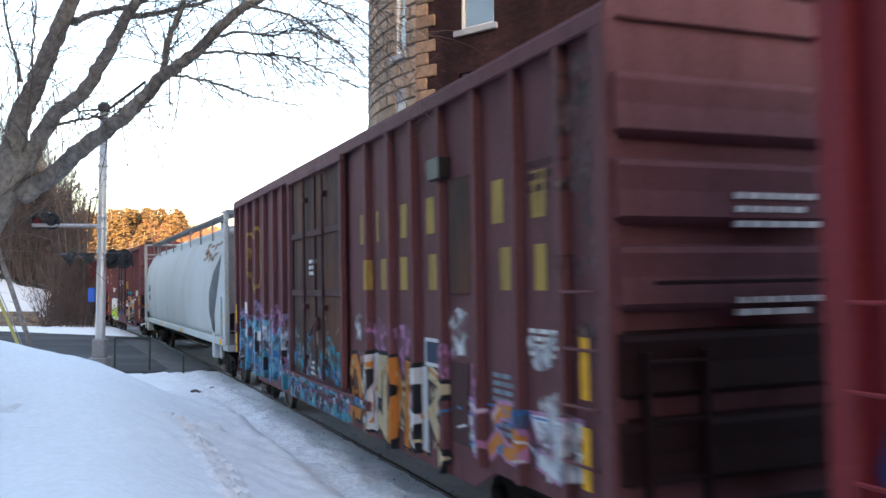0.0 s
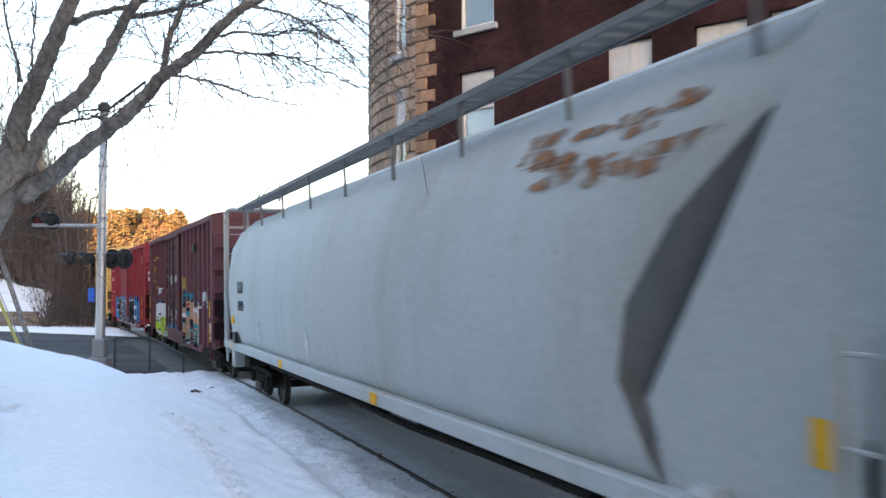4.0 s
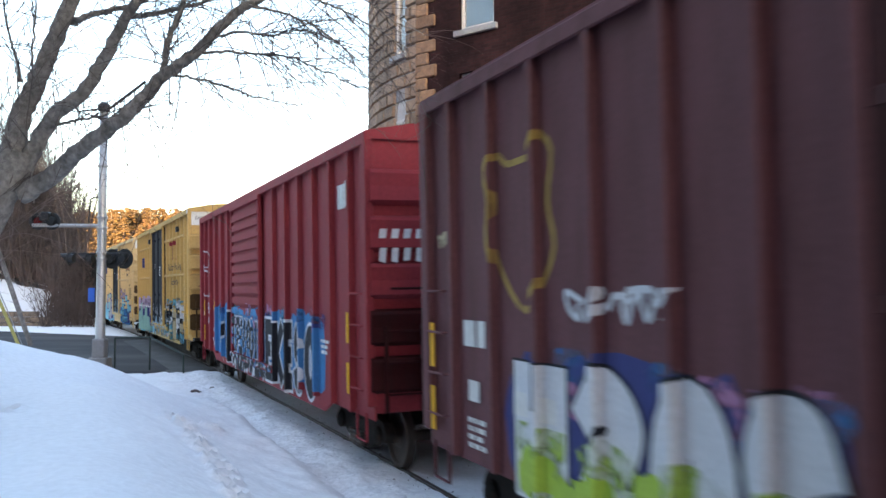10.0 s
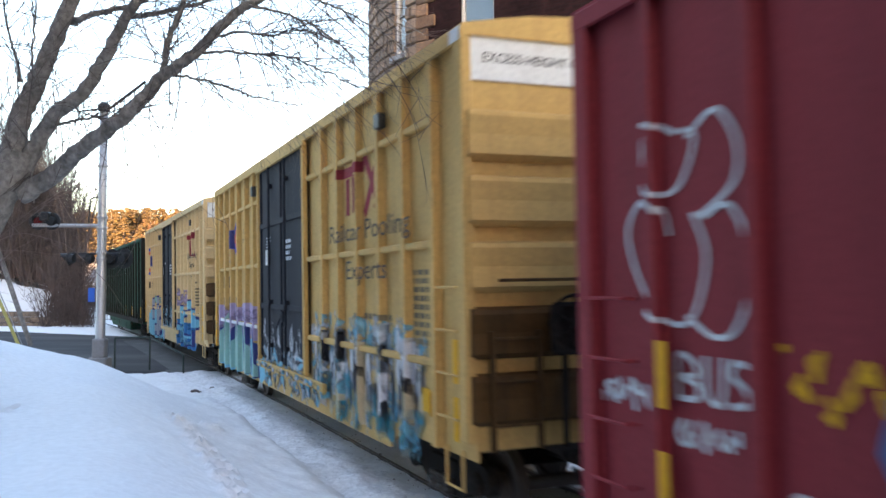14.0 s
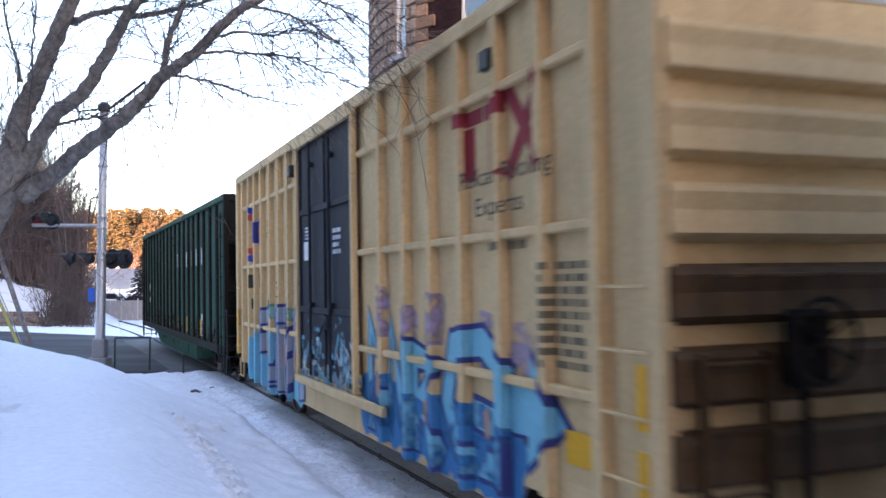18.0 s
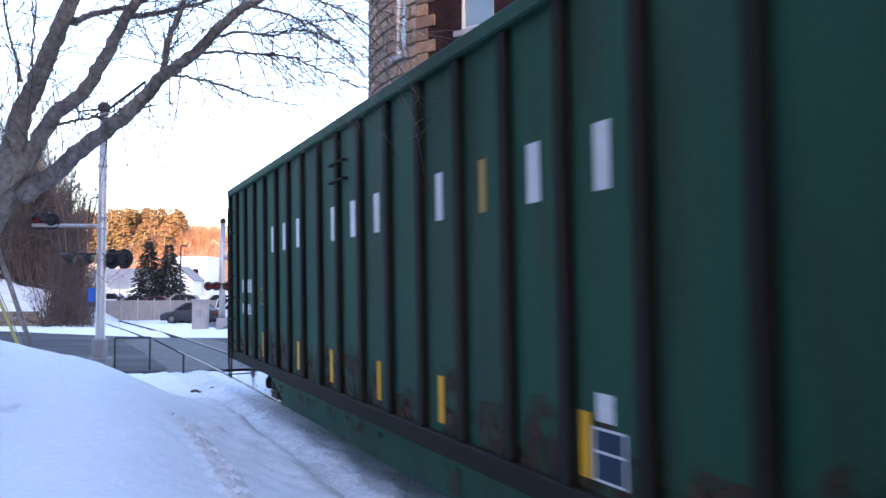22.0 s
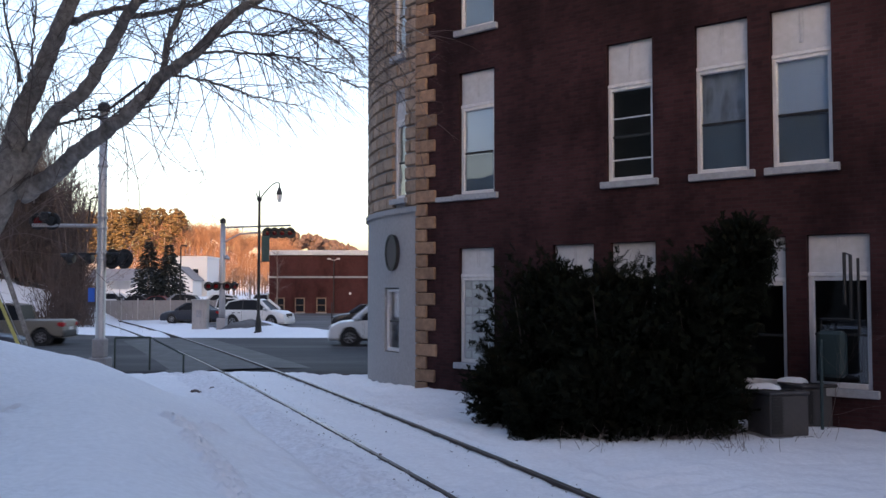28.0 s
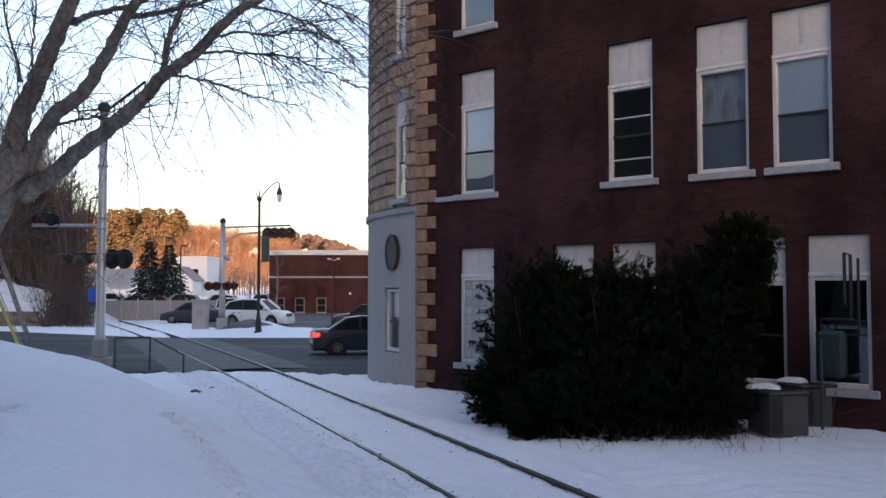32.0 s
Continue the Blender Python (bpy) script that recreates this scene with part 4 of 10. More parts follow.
GLYPHS = {
    "W": [[(0, 1), (0.22, 0), (0.5, 0.8), (0.78, 0), (1, 1)]],
    "R": [[(0.1, 0), (0.1, 1), (0.7, 1), (0.95, 0.75), (0.7, 0.5), (0.15, 0.5)], [(0.45, 0.5), (0.95, 0)]],
    "T": [[(0, 1), (1, 1)], [(0.5, 1), (0.5, 0)]],
    "E": [[(0.95, 1), (0.1, 1), (0.1, 0), (0.95, 0)], [(0.1, 0.52), (0.8, 0.52)]],
    "V": [[(0, 1), (0.5, 0), (1, 1)]],
    "O": [[(0.5 + 0.46 * math.cos(a), 0.5 + 0.5 * math.sin(a)) for a in [2 * math.pi * i / 20 for i in range(21)]]],
    "N": [[(0.05, 0), (0.05, 1), (0.95, 0), (0.95, 1)]],
    "K": [[(0.08, 1), (0.08, 0)], [(0.95, 1), (0.15, 0.48), (0.95, 0)]],
    "S": [[(0.95, 0.82), (0.8, 0.96), (0.5, 1), (0.2, 0.95), (0.06, 0.78), (0.16, 0.6), (0.5, 0.51), (0.84, 0.4), (0.94, 0.22), (0.8, 0.05), (0.5, 0), (0.2, 0.04), (0.05, 0.18)]],
    "H": [[(0.1, 1), (0.1, 0)], [(0.9, 1), (0.9, 0)], [(0.1, 0.5), (0.9, 0.5)]],
    "2": [[(0.08, 0.8), (0.4, 1), (0.85, 0.85), (0.85, 0.62), (0.1, 0.05), (0.95, 0.05)]],
}


def cloud_behind(side, x0, x1, z0, z1, n, back, tints, seed):
    """A sprayed cloud behind lettering, with puffs of other colours along its upper edge."""
    rng = random.Random(seed)
    w, h = (x1 - x0) / n, z1 - z0
    side.paint("spray_cloud", [blob(x0 + w * (i + 0.5), (z0 + z1) / 2 + rng.uniform(-0.04, 0.1), w * 0.72, h * 0.58, rng, 18, 0.15) for i in range(n)], back, 0.005, stuff=True)
    for k, mt in enumerate(tints):
        side.paint("spray_haze", [blob(rng.uniform(x0, x1), z1 + rng.uniform(-0.2, 0.1), rng.uniform(0.12, 0.32), rng.uniform(0.07, 0.16), rng, 18, 0.15) for _ in range(n)], thin(mt), 0.0072 + 0.0012 * k, stuff=True)


def sprayed_letters(side, text, spans, z0, z1, line, fill, t, edge=0.055, lean=0.0, shade=None):
    """Fat sprayed letters: each glyph between its two x, outlined, and filled."""
    for i, (ch, (xa, xb)) in enumerate(zip(text, spans)):
        p = t / 2 + edge
        w, h = (xa - xb) - 2 * p, (z1 - z0) - 2 * p
        lines = [[(xa - p - (u + lean * v) * w, z0 + p + v * h) for u, v in ln] for ln in GLYPHS[ch]]
        if ch in "S2":
            lines = [[(q.x, q.y) for q in spline([Vector((x, z, 0)) for x, z in ln], 4)] for ln in lines]
        step = 0.0006 * (i % 4)
        side.paint("spray_outline", [q for ln in lines for q in stroke(ln, t + 2 * edge)], line, 0.0105 + step, stuff=True)
        side.paint("spray_letter", [q for ln in lines for q in stroke(ln, t)], fill, 0.0145 + step, stuff=True)
        if shade:
            side.paint("spray_shade", [q for ln in lines for q in stroke([(x, z0 + p + (z - z0 - p) * 0.45) for x, z in ln], t * 0.8)], shade, 0.0185 + step, stuff=True)


def scrawl(side, x0, x1, z0, z1, material, seed, w=0.035, n=5, name="spray_scrawl"):
    """Thin sprayed loops that cannot be read."""
    rng = random.Random(seed)
    quads = []
    dx = (x1 - x0) / n
    for i in range(n):
        hh = min(z1 - z0, dx * 1.6)
        zc = rng.uniform(z0 + hh / 2, z1 - hh / 2) if z1 - z0 > hh else (z0 + z1) / 2
        pts = [Vector((x0 + dx * (i + 0.5 + rng.uniform(-0.55, 0.55)), zc + rng.uniform(-0.5, 0.5) * hh, 0)) for _ in range(rng.randint(4, 6))]
        quads += stroke([(p.x, p.y) for p in spline(pts, 5)], w)
    side.paint(name, quads, material, 0.013, stuff=True)


def streaks(side, x0, x1, z0, z1, layers, seed, ribs=True):
    """Washed-out sprayed colour: upright soft strokes, layer on layer, each (paint, count, low, high, width, height)."""
    rng = random.Random(seed)
    h = z1 - z0
    for k, (mat, n, lo, hi, wd, ht) in enumerate(layers):
        polys = []
        for i in range(n):
            rz = ht * h * rng.uniform(0.6, 1.2)
            z = min(max(z0 + h * rng.uniform(lo, hi), z0 + rz), z1 - rz * 0.6)
            polys.append(blob(x0 + (x1 - x0) * (i + rng.random()) / n, z, wd * rng.uniform(0.6, 1.4), rz, rng, 14, 0.2, 0.8))
        side.paint("spray_streak", polys, mat, 0.0045 + 0.0024 * k, stuff=True, ribs=ribs)


def bars(side, cells, z0, z1, material, name, fill=0.56, label=""):
    """Company lettering as plain upright blocks, one for each place."""
    side.paint(name, [rect(x - w * fill / 2, x + w * fill / 2, z0, z1) for x, w in cells], material, 0.006, label, split=True)


def stencil(side, x0, x1, z0, z1, rows, material, seed, name="stencil_data"):
    """Small capacity data that cannot be read: rows of short bars."""
    rng = random.Random(seed)
    quads = []
    h = (z1 - z0) / rows
    for r in range(rows):
        x = x1
        while x > x0 + 0.08:
            w = rng.uniform(0.06, 0.2)
            quads.append(rect(max(x0, x - w), x, z0 + h * r, z0 + h * (r + 0.6)))
            x -= w + 0.04
    side.paint(name, quads, material, 0.006, stuff=True)


def words(text, size, m, material, parent, name="words", label=""):
    cu = bpy.data.curves.new("text", "FONT")
    cu.body, cu.size, cu.extrude, cu.align_x = text, size, 0.001, "CENTER"
    tmp = bpy.data.objects.new("text", cu)
    scene.collection.objects.link(tmp)
    bpy.context.view_layer.update()
    me = bpy.data.meshes.new_from_object(tmp.evaluated_get(bpy.context.evaluated_depsgraph_get()))
    bpy.data.objects.remove(tmp)
    me.materials.clear()
    me.materials.append(material)
    ob = part(name, me, None, parent, label, at=m)
    ob["kind"] = "stuff"
    return ob


def fit_words(text, xa, xb, z, h, y, material, parent, name, label):
    """Words on a car's side, drawn out between xa and xb, h high."""
    ob = words(text, 1.0, Matrix(), material, parent, name, label)
    us, vs = [v.co.x for v in ob.data.vertices], [v.co.y for v in ob.data.vertices]
    k, e = (xa - xb) / (max(us) - min(us)), h / max(vs)
    mid = (min(us) + max(us)) / 2
    for v in ob.data.vertices:
        v.co = ((v.co.x - mid) * k, v.co.y * e, v.co.z)
    ob.matrix_basis = side_text((xa + xb) / 2, z, y)
    return ob


# text on the side that faces the camera reads from +x to -x
def side_text(x, z, y):
    return Matrix.Translation((x, y, z)) @ Matrix(((-1, 0, 0, 0), (0, 0, 1, 0), (0, 1, 0, 0), (0, 0, 0, 1)))


# text on the end that faces -x
def end_text(y, z, x):
    return Matrix.Translation((x, y, z)) @ Matrix(((0, 0, -1, 0), (-1, 0, 0, 0), (0, 1, 0, 0), (0, 0, 0, 1)))


_shared = {}


def shared(key, build):
    if key not in _shared:
        _shared[key] = build()
    return _shared[key]


WHEEL_R = 0.42
WHEELSETS = []


def truck(car, x):
    t = new("truck")
    t.parent = car
    t.matrix_basis = pose(x, 0, 0)
    t["label"] = "grimy cast steel truck"

    def frame_mesh():
        poly = [(-1.15, 0.5), (-1.05, 0.66), (-0.55, 0.72), (0.55, 0.72), (1.05, 0.66), (1.15, 0.5), (1.08, 0.38), (0.75, 0.36), (0.45, 0.22), (-0.45, 0.22), (-0.75, 0.36), (-1.08, 0.38)]
        return Shape().prism(poly, -0.07, 0.07).box(-0.36, 0.36, -0.1, 0.1, 0.4, 0.62, 0.02).mesh("side_frame", UNDER)

    def spring_mesh():
        sh = Shape()
        for k in (-0.2, 0, 0.2):
            sh.lathe([(0.08, 0.24), (0.09, 0.28), (0.07, 0.31), (0.09, 0.34), (0.07, 0.37), (0.09, 0.4), (0.08, 0.43)], 10, pose(k, 0.115, 0))
        return sh.mesh("spring", WHEEL)

    def cap_mesh():
        return Shape().lathe([(0.0, 0.0), (0.13, 0.0), (0.13, 0.05), (0.09, 0.08), (0.0, 0.09)], 12, pose(0, 0, 0, -90)).mesh("bearing_cap", UNDER)

    def wheelset_mesh():
        sh = Shape()
        for s in (-1, 1):
            prof = [(0.05, -0.07), (0.12, -0.08), (0.14, -0.02), (0.33, -0.01), (0.35, -0.05), (WHEEL_R + 0.02, -0.06), (WHEEL_R + 0.02, -0.035), (WHEEL_R, -0.03), (WHEEL_R - 0.005, 0.06), (0.36, 0.065), (0.33, 0.03), (0.15, 0.02), (0.12, 0.07), (0.06, 0.08)]
            sh.lathe(prof, 24, pose(0, 0.755 * s, 0, -90 * s))
        sh.lathe([(0.08, -0.98), (0.08, 0.98)], 12, pose(0, 0, 0, 90))
        return sh.mesh("wheelset", WHEEL)

    for s in (-1, 1):
        part("side_frame", shared("frame", frame_mesh), None, t, at=pose(0, 1.0 * s, 0))
        part("spring", shared("spring", spring_mesh), None, t, at=pose(0, 0.98 * s, 0, 0, 0, 0 if s > 0 else 180))
        for k in (-0.88, 0.88):
            part("bearing_cap", shared("cap", cap_mesh), None, t, at=pose(k, 1.07 * s, 0.47, 0, 0, 0 if s > 0 else 180))
    part("bolster", shared("bolster", lambda: Shape().box(-0.22, 0.22, -1.05, 1.05, 0.45, 0.74, 0.03).mesh("bolster", UNDER)), None, t)
    for k in (-0.88, 0.88):
        ws = part("wheelset", shared("wheelset", wheelset_mesh), None, t, "steel wheels on their axle", at=pose(k, 0, WHEEL_R))
        WHEELSETS.append((ws, k))
    return t


def coupler(car, x):
    d = 1 if x > 0 else -1
    sh = Shape().box(min(x, x + d * 0.55), max(x, x + d * 0.55), -0.08, 0.08, 0.72, 0.92, 0.02).box(min(x + d * 0.5, x + d * 0.88), max(x + d * 0.5, x + d * 0.88), -0.17, 0.17, 0.66, 0.98, 0.05)
    part("coupler", sh, UNDER, car)
    part("air_hose", Shape().tube([(x, 0.35, 0.7), (x + d * 0.4, 0.38, 0.42), (x + d * 0.8, 0.3, 0.5)], 0.025, 6), BLACK_METAL, car)


def grabs(car, x, w, zs, y, material, half=0.24, name="grab_iron"):
    for z in zs:
        part(name, Shape().tube([(x - half, y - 0.05, z), (x - half, y + 0.045, z), (x + half, y + 0.045, z), (x + half, y - 0.05, z)], 0.013, 6), material, car)


def brake_wheel(car, e, x, y, z, material):
    """A spoked hand wheel on its gear box; e is the end of the car (-1 or 1)."""
    m = pose(e * x, y, z, 0, e * 90, 0)
    ring = [(m @ Vector((0.27 * math.cos(a), 0.27 * math.sin(a), 0.06))) for a in [2 * math.pi * i / 20 for i in range(21)]]
    wheel = part("brake_wheel", Shape().tube(ring, 0.018, 6, False), material, car, "spoked hand brake wheel")
    for i in range(6):
        a = 2 * math.pi * i / 6
        part("spoke", Shape().tube([m @ Vector((0, 0, 0.03)), m @ Vector((0.27 * math.cos(a), 0.27 * math.sin(a), 0.06))], 0.012, 5), material, wheel)
    part("hub", Shape().lathe([(0.005, 0.0), (0.05, 0.0), (0.05, 0.05), (0.005, 0.06)], 10, m), material, wheel)
    xa, xb = sorted((e * (x - 0.16), e * (x + 0.02)))
    part("brake_box", Shape().box(xa, xb, y - 0.13, y + 0.17, z - 0.3, z + 0.2, 0.04), material, car)
    part("brake_rod", Shape().tube([(e * (x - 0.07), y + 0.05, z - 0.28), (e * (x - 0.07), y + 0.05, z - 1.3)], 0.03, 6), material, car)


_shade_grimy = {}


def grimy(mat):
    """The same paint, darkened for soot and for shade between the cars' lower ends."""
    if mat.name not in _shade_grimy:
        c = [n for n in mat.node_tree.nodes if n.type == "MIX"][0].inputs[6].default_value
        _shade_grimy[mat.name] = paint("sooty_" + mat.name, (c[0] * 0.16, c[1] * 0.13, c[2] * 0.12), (0.012, 0.01, 0.009), amt=0.8)
    return _shade_grimy[mat.name]


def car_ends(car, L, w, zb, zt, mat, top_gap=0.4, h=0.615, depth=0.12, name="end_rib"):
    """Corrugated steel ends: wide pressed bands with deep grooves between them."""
    ribs = int((zt - top_gap - zb) / h)

    def rib():
        poly = [(0.0, 0.0), (-depth, 0.06), (-depth * 0.8, h * 0.4), (-depth, h - 0.2), (-depth * 0.85, h - 0.16), (0.0, h - 0.13)]
        sh = Shape()
        n = len(poly)
        vs = [(x, y, z) for y in (-(w - 0.06), w - 0.06) for x, z in poly]
        fs = [(i, (i + 1) % n, (i + 1) % n + n, i + n) for i in range(n)] + [tuple(reversed(range(n))), tuple(range(n, 2 * n))]
        return sh.add(vs, fs)

    # lower bands: soot and the next car's shade in a darker paint
    clean, shade_soot = rib().mesh(name, mat), rib().mesh(name, grimy(mat))
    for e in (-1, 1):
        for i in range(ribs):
            part(name, clean if i < ribs / 2 else shade_soot, None, car, at=Matrix.Translation((e * (L / 2 - 0.06), 0, zt - top_gap - h * (i + 1) + 0.05)) @ pose(0, 0, 0, 0, 0, 0 if e < 0 else 180))


def boxcar(name, label, S, L, w, zb, zt, mat, posts, door, door_mat, roof_mat=None, deep=0.1, truck_x=6.2, top_gap=0.4, pw=0.045, brake_end=1, rib_h=0.615):
    car = thing(name, Matrix(), label, "boxcar", "freight train cars")
    car["S"] = S
    ys = w - deep
    part("body", Shape().box(-L / 2 + 0.06, L / 2 - 0.06, -ys, ys, zb, zt, 0.01), mat, car)
    rf = Shape()
    prof = [(-w + 0.03, zt - 0.1), (-w + 0.03, zt + 0.01), (-w * 0.55, zt + 0.13), (0, zt + 0.2), (w * 0.55, zt + 0.13), (w - 0.03, zt + 0.01), (w - 0.03, zt - 0.1)]
    n = len(prof)
    rf.v = [(x, y, z) for x in (-L / 2, L / 2) for y, z in prof]
    rf.f = [(i, i + n, (i + 1) % n + n, (i + 1) % n) for i in range(n)] + [tuple(range(n)), tuple(reversed(range(n, 2 * n)))]
    roof = part("roof", rf, roof_mat or mat, car)
    nrib = 14
    for i in range(nrib):
        x = -L / 2 + L * (i + 0.5) / nrib
        part("roof_rib", shared(("roofrib", w, zt, mat.name), lambda: Shape().prism([(-w * 0.93, zt + 0.02), (0, zt + 0.19), (w * 0.93, zt + 0.02), (w * 0.93, zt + 0.05), (0, zt + 0.23), (-w * 0.93, zt + 0.05)], -0.04, 0.04, pose(0, 0, 0, 0, 0, 90)).mesh("roof_rib", roof_mat or mat)), None, roof, at=pose(x, 0, 0))
    eave = shared(("eave", L, w, zt, mat.name), lambda: Shape().box(-L / 2, L / 2, -0.02, 0.025, zt - 0.16, zt - 0.02, 0.01).mesh("top_chord", roof_mat or mat))
    sill = shared(("sill", L, w, zb, deep, mat.name), lambda: Shape().prism([(-L / 2, zb + 0.1), (-L / 2, zb - 0.08), (-5.9, zb - 0.08), (-5.45, 0.62), (5.45, 0.62), (5.9, zb - 0.08), (L / 2, zb - 0.08), (L / 2, zb + 0.1)], -0.03, 0.0).mesh("side_sill", mat))
    for s in (1, -1):
        part("top_chord", eave, None, car, at=pose(0, s * (w - 0.03), 0))
        part("side_sill", sill, None, car, at=pose(0, s * (ys + 0.002), 0, 0, 0, 0 if s > 0 else 180))
    post = shared(("post", zb, zt, deep, pw, mat.name), lambda: Shape().prism([(-pw * 1.2, -deep - 0.005), (-pw, -0.012), (pw, -0.012), (pw * 1.2, -deep - 0.005)], zb - 0.06, zt - 0.15, pose(0, 0, 0, 90) @ Matrix.Diagonal((1, 1, -1, 1))).mesh("side_post", mat))
    spans = []
    for x in posts:
        part("side_post", post, None, car, at=pose(x, w, 0))
        spans.append((x - pw, x + pw))
        part("side_post", post, None, car, at=pose(-x, -w, 0, 0, 0, 180))
    cp = shared(("cpost", zb, zt, deep, mat.name), lambda: Shape().box(-0.1, 0.1, -0.12, -0.008, zb + 0.1, zt - 0.1, 0.015).mesh("corner_post", mat))
    for x in (-L / 2 + 0.1, L / 2 - 0.1):
        part("corner_post", cp, None, car, at=pose(x, w, 0))
        part("corner_post", cp, None, car, at=pose(x, -w + 0.128, 0))
    part("center_sill", Shape().box(-L / 2 + 0.1, L / 2 - 0.1, -0.3, 0.3, 0.72, zb - 0.01), UNDER, car)
    for x in (-2.05, 2.05):
        part("cross_bearer", Shape().box(x - 0.15, x + 0.15, -w + 0.15, w - 0.15, zb - 0.22, zb - 0.01), UNDER, car)
    part("air_reservoir", Shape().lathe([(0.02, -0.6), (0.2, -0.52), (0.2, 0.52), (0.02, 0.6)], 14, pose(0.2, 0.75, zb - 0.28, 0, 90, 0)), UNDER, car, smooth=True)
    for s in (-1, 1):
        truck(car, s * truck_x)
        coupler(car, s * (L / 2 - 0.15))
    car_ends(car, L, w, zb, zt, mat, top_gap, rib_h)
    # steps, hand holds and the brake on the near end
    for e in (-1, 1):
        x = e * (L / 2 - 0.42)
        grabs(car, x, w, (zb + 0.3, zb + 0.72, zb + 1.14, zb + 1.56), w - 0.03, mat)
        part("sill_step", Shape().tube([(x - 0.2, w - 0.06, zb), (x - 0.2, w - 0.06, zb - 0.38), (x + 0.2, w - 0.06, zb - 0.38), (x + 0.2, w - 0.06, zb)], 0.018, 6), mat, car)
        part("end_platform", Shape().box(*sorted((e * (L / 2 + 0.02), e * (L / 2 + 0.3))), -0.75, 0.75, zb - 0.02, zb + 0.03), UNDER, car)
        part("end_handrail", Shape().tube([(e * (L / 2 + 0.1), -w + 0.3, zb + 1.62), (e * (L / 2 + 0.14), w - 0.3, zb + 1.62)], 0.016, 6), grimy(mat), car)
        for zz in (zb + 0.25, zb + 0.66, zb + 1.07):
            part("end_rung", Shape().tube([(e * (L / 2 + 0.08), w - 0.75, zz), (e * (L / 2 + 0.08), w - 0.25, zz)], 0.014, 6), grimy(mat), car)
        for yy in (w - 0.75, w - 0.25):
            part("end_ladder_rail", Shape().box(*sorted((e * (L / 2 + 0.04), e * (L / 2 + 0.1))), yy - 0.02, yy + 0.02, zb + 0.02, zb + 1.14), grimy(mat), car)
    if brake_end:
        brake_wheel(car, brake_end, L / 2 + 0.22, -brake_end * 0.55, zb + 1.2, UNDER)
    # side door with its rails
    a, b = door
    d = part("door", Shape().box(a + 0.03, b - 0.03, ys + 0.005, ys + 0.055, zb + 0.2, zt - 0.2, 0.01), door_mat, car, "sliding side door")
    for z, t in ((zt - 0.2, 0.09), (zb + 0.1, 0.12)):
        part("door_track", Shape().box(a - 1.2 if t > 0.1 else a - 0.1, b + 0.1, w - 0.03, w + 0.035, z - t / 2, z + t / 2, 0.008), mat, car)
    part("door_post", Shape().box(a - 0.05, a + 0.05, w - 0.06, w + 0.02, zb + 0.17, zt - 0.15, 0.01), mat, car)
    part("door_post", Shape().box(b - 0.05, b + 0.05, w - 0.06, w + 0.02, zb + 0.17, zt - 0.15, 0.01), mat, car)
    side = Side(car, ys, w - 0.012, spans, pw * 0.2)
    return car, d, Side(car, ys + 0.055, w, []), side


def plug_door_details(door, a, b, ys, zb, zt, mat, rows=(0.33, 0.62), rods=(0.28, 0.62)):
    """Frames, lock rods, cranks and rollers of a plug door."""
    y = ys + 0.055
    for r in rows:
        z = zb + (zt - zb) * r
        part("door_rail", Shape().box(a + 0.05, b - 0.05, y - 0.01, y + 0.035, z - 0.05, z + 0.05, 0.01), mat, door)
    for k in (0.02, 0.5, 0.98):
        x = a + 0.03 + (b - a - 0.06) * k
        part("door_stile", Shape().box(x - 0.045, x + 0.045, y - 0.01, y + 0.03, zb + 0.25, zt - 0.25, 0.008), mat, door)
    for k in rods:
        x = a + (b - a) * k
        part("lock_rod", Shape().tube([(x, y + 0.06, zb + 0.22), (x, y + 0.06, zt - 0.22)], 0.022, 8), mat, door)
        for z in (zb + 0.5, zb + 1.3, zt - 0.6):
            part("rod_bracket", Shape().box(x - 0.06, x + 0.06, y, y + 0.08, z - 0.04, z + 0.04, 0.008), mat, door)
    xm = a + (b - a) * 0.45
    part("door_crank", Shape().lathe([(0.1, 0.0), (0.1, 0.05), (0.03, 0.08)], 12, pose(xm, y, zb + 1.05, -90)).tube([(xm, y + 0.07, zb + 1.05), (xm + 0.3, y + 0.08, zb + 0.85)], 0.016, 6), mat, door)


WC_POSTS = [-7.25, -6.48, -5.67, -4.8, -3.99, -3.2, -2.3, 2.72, 3.55, 4.45, 5.35, 6.22, 7.15]


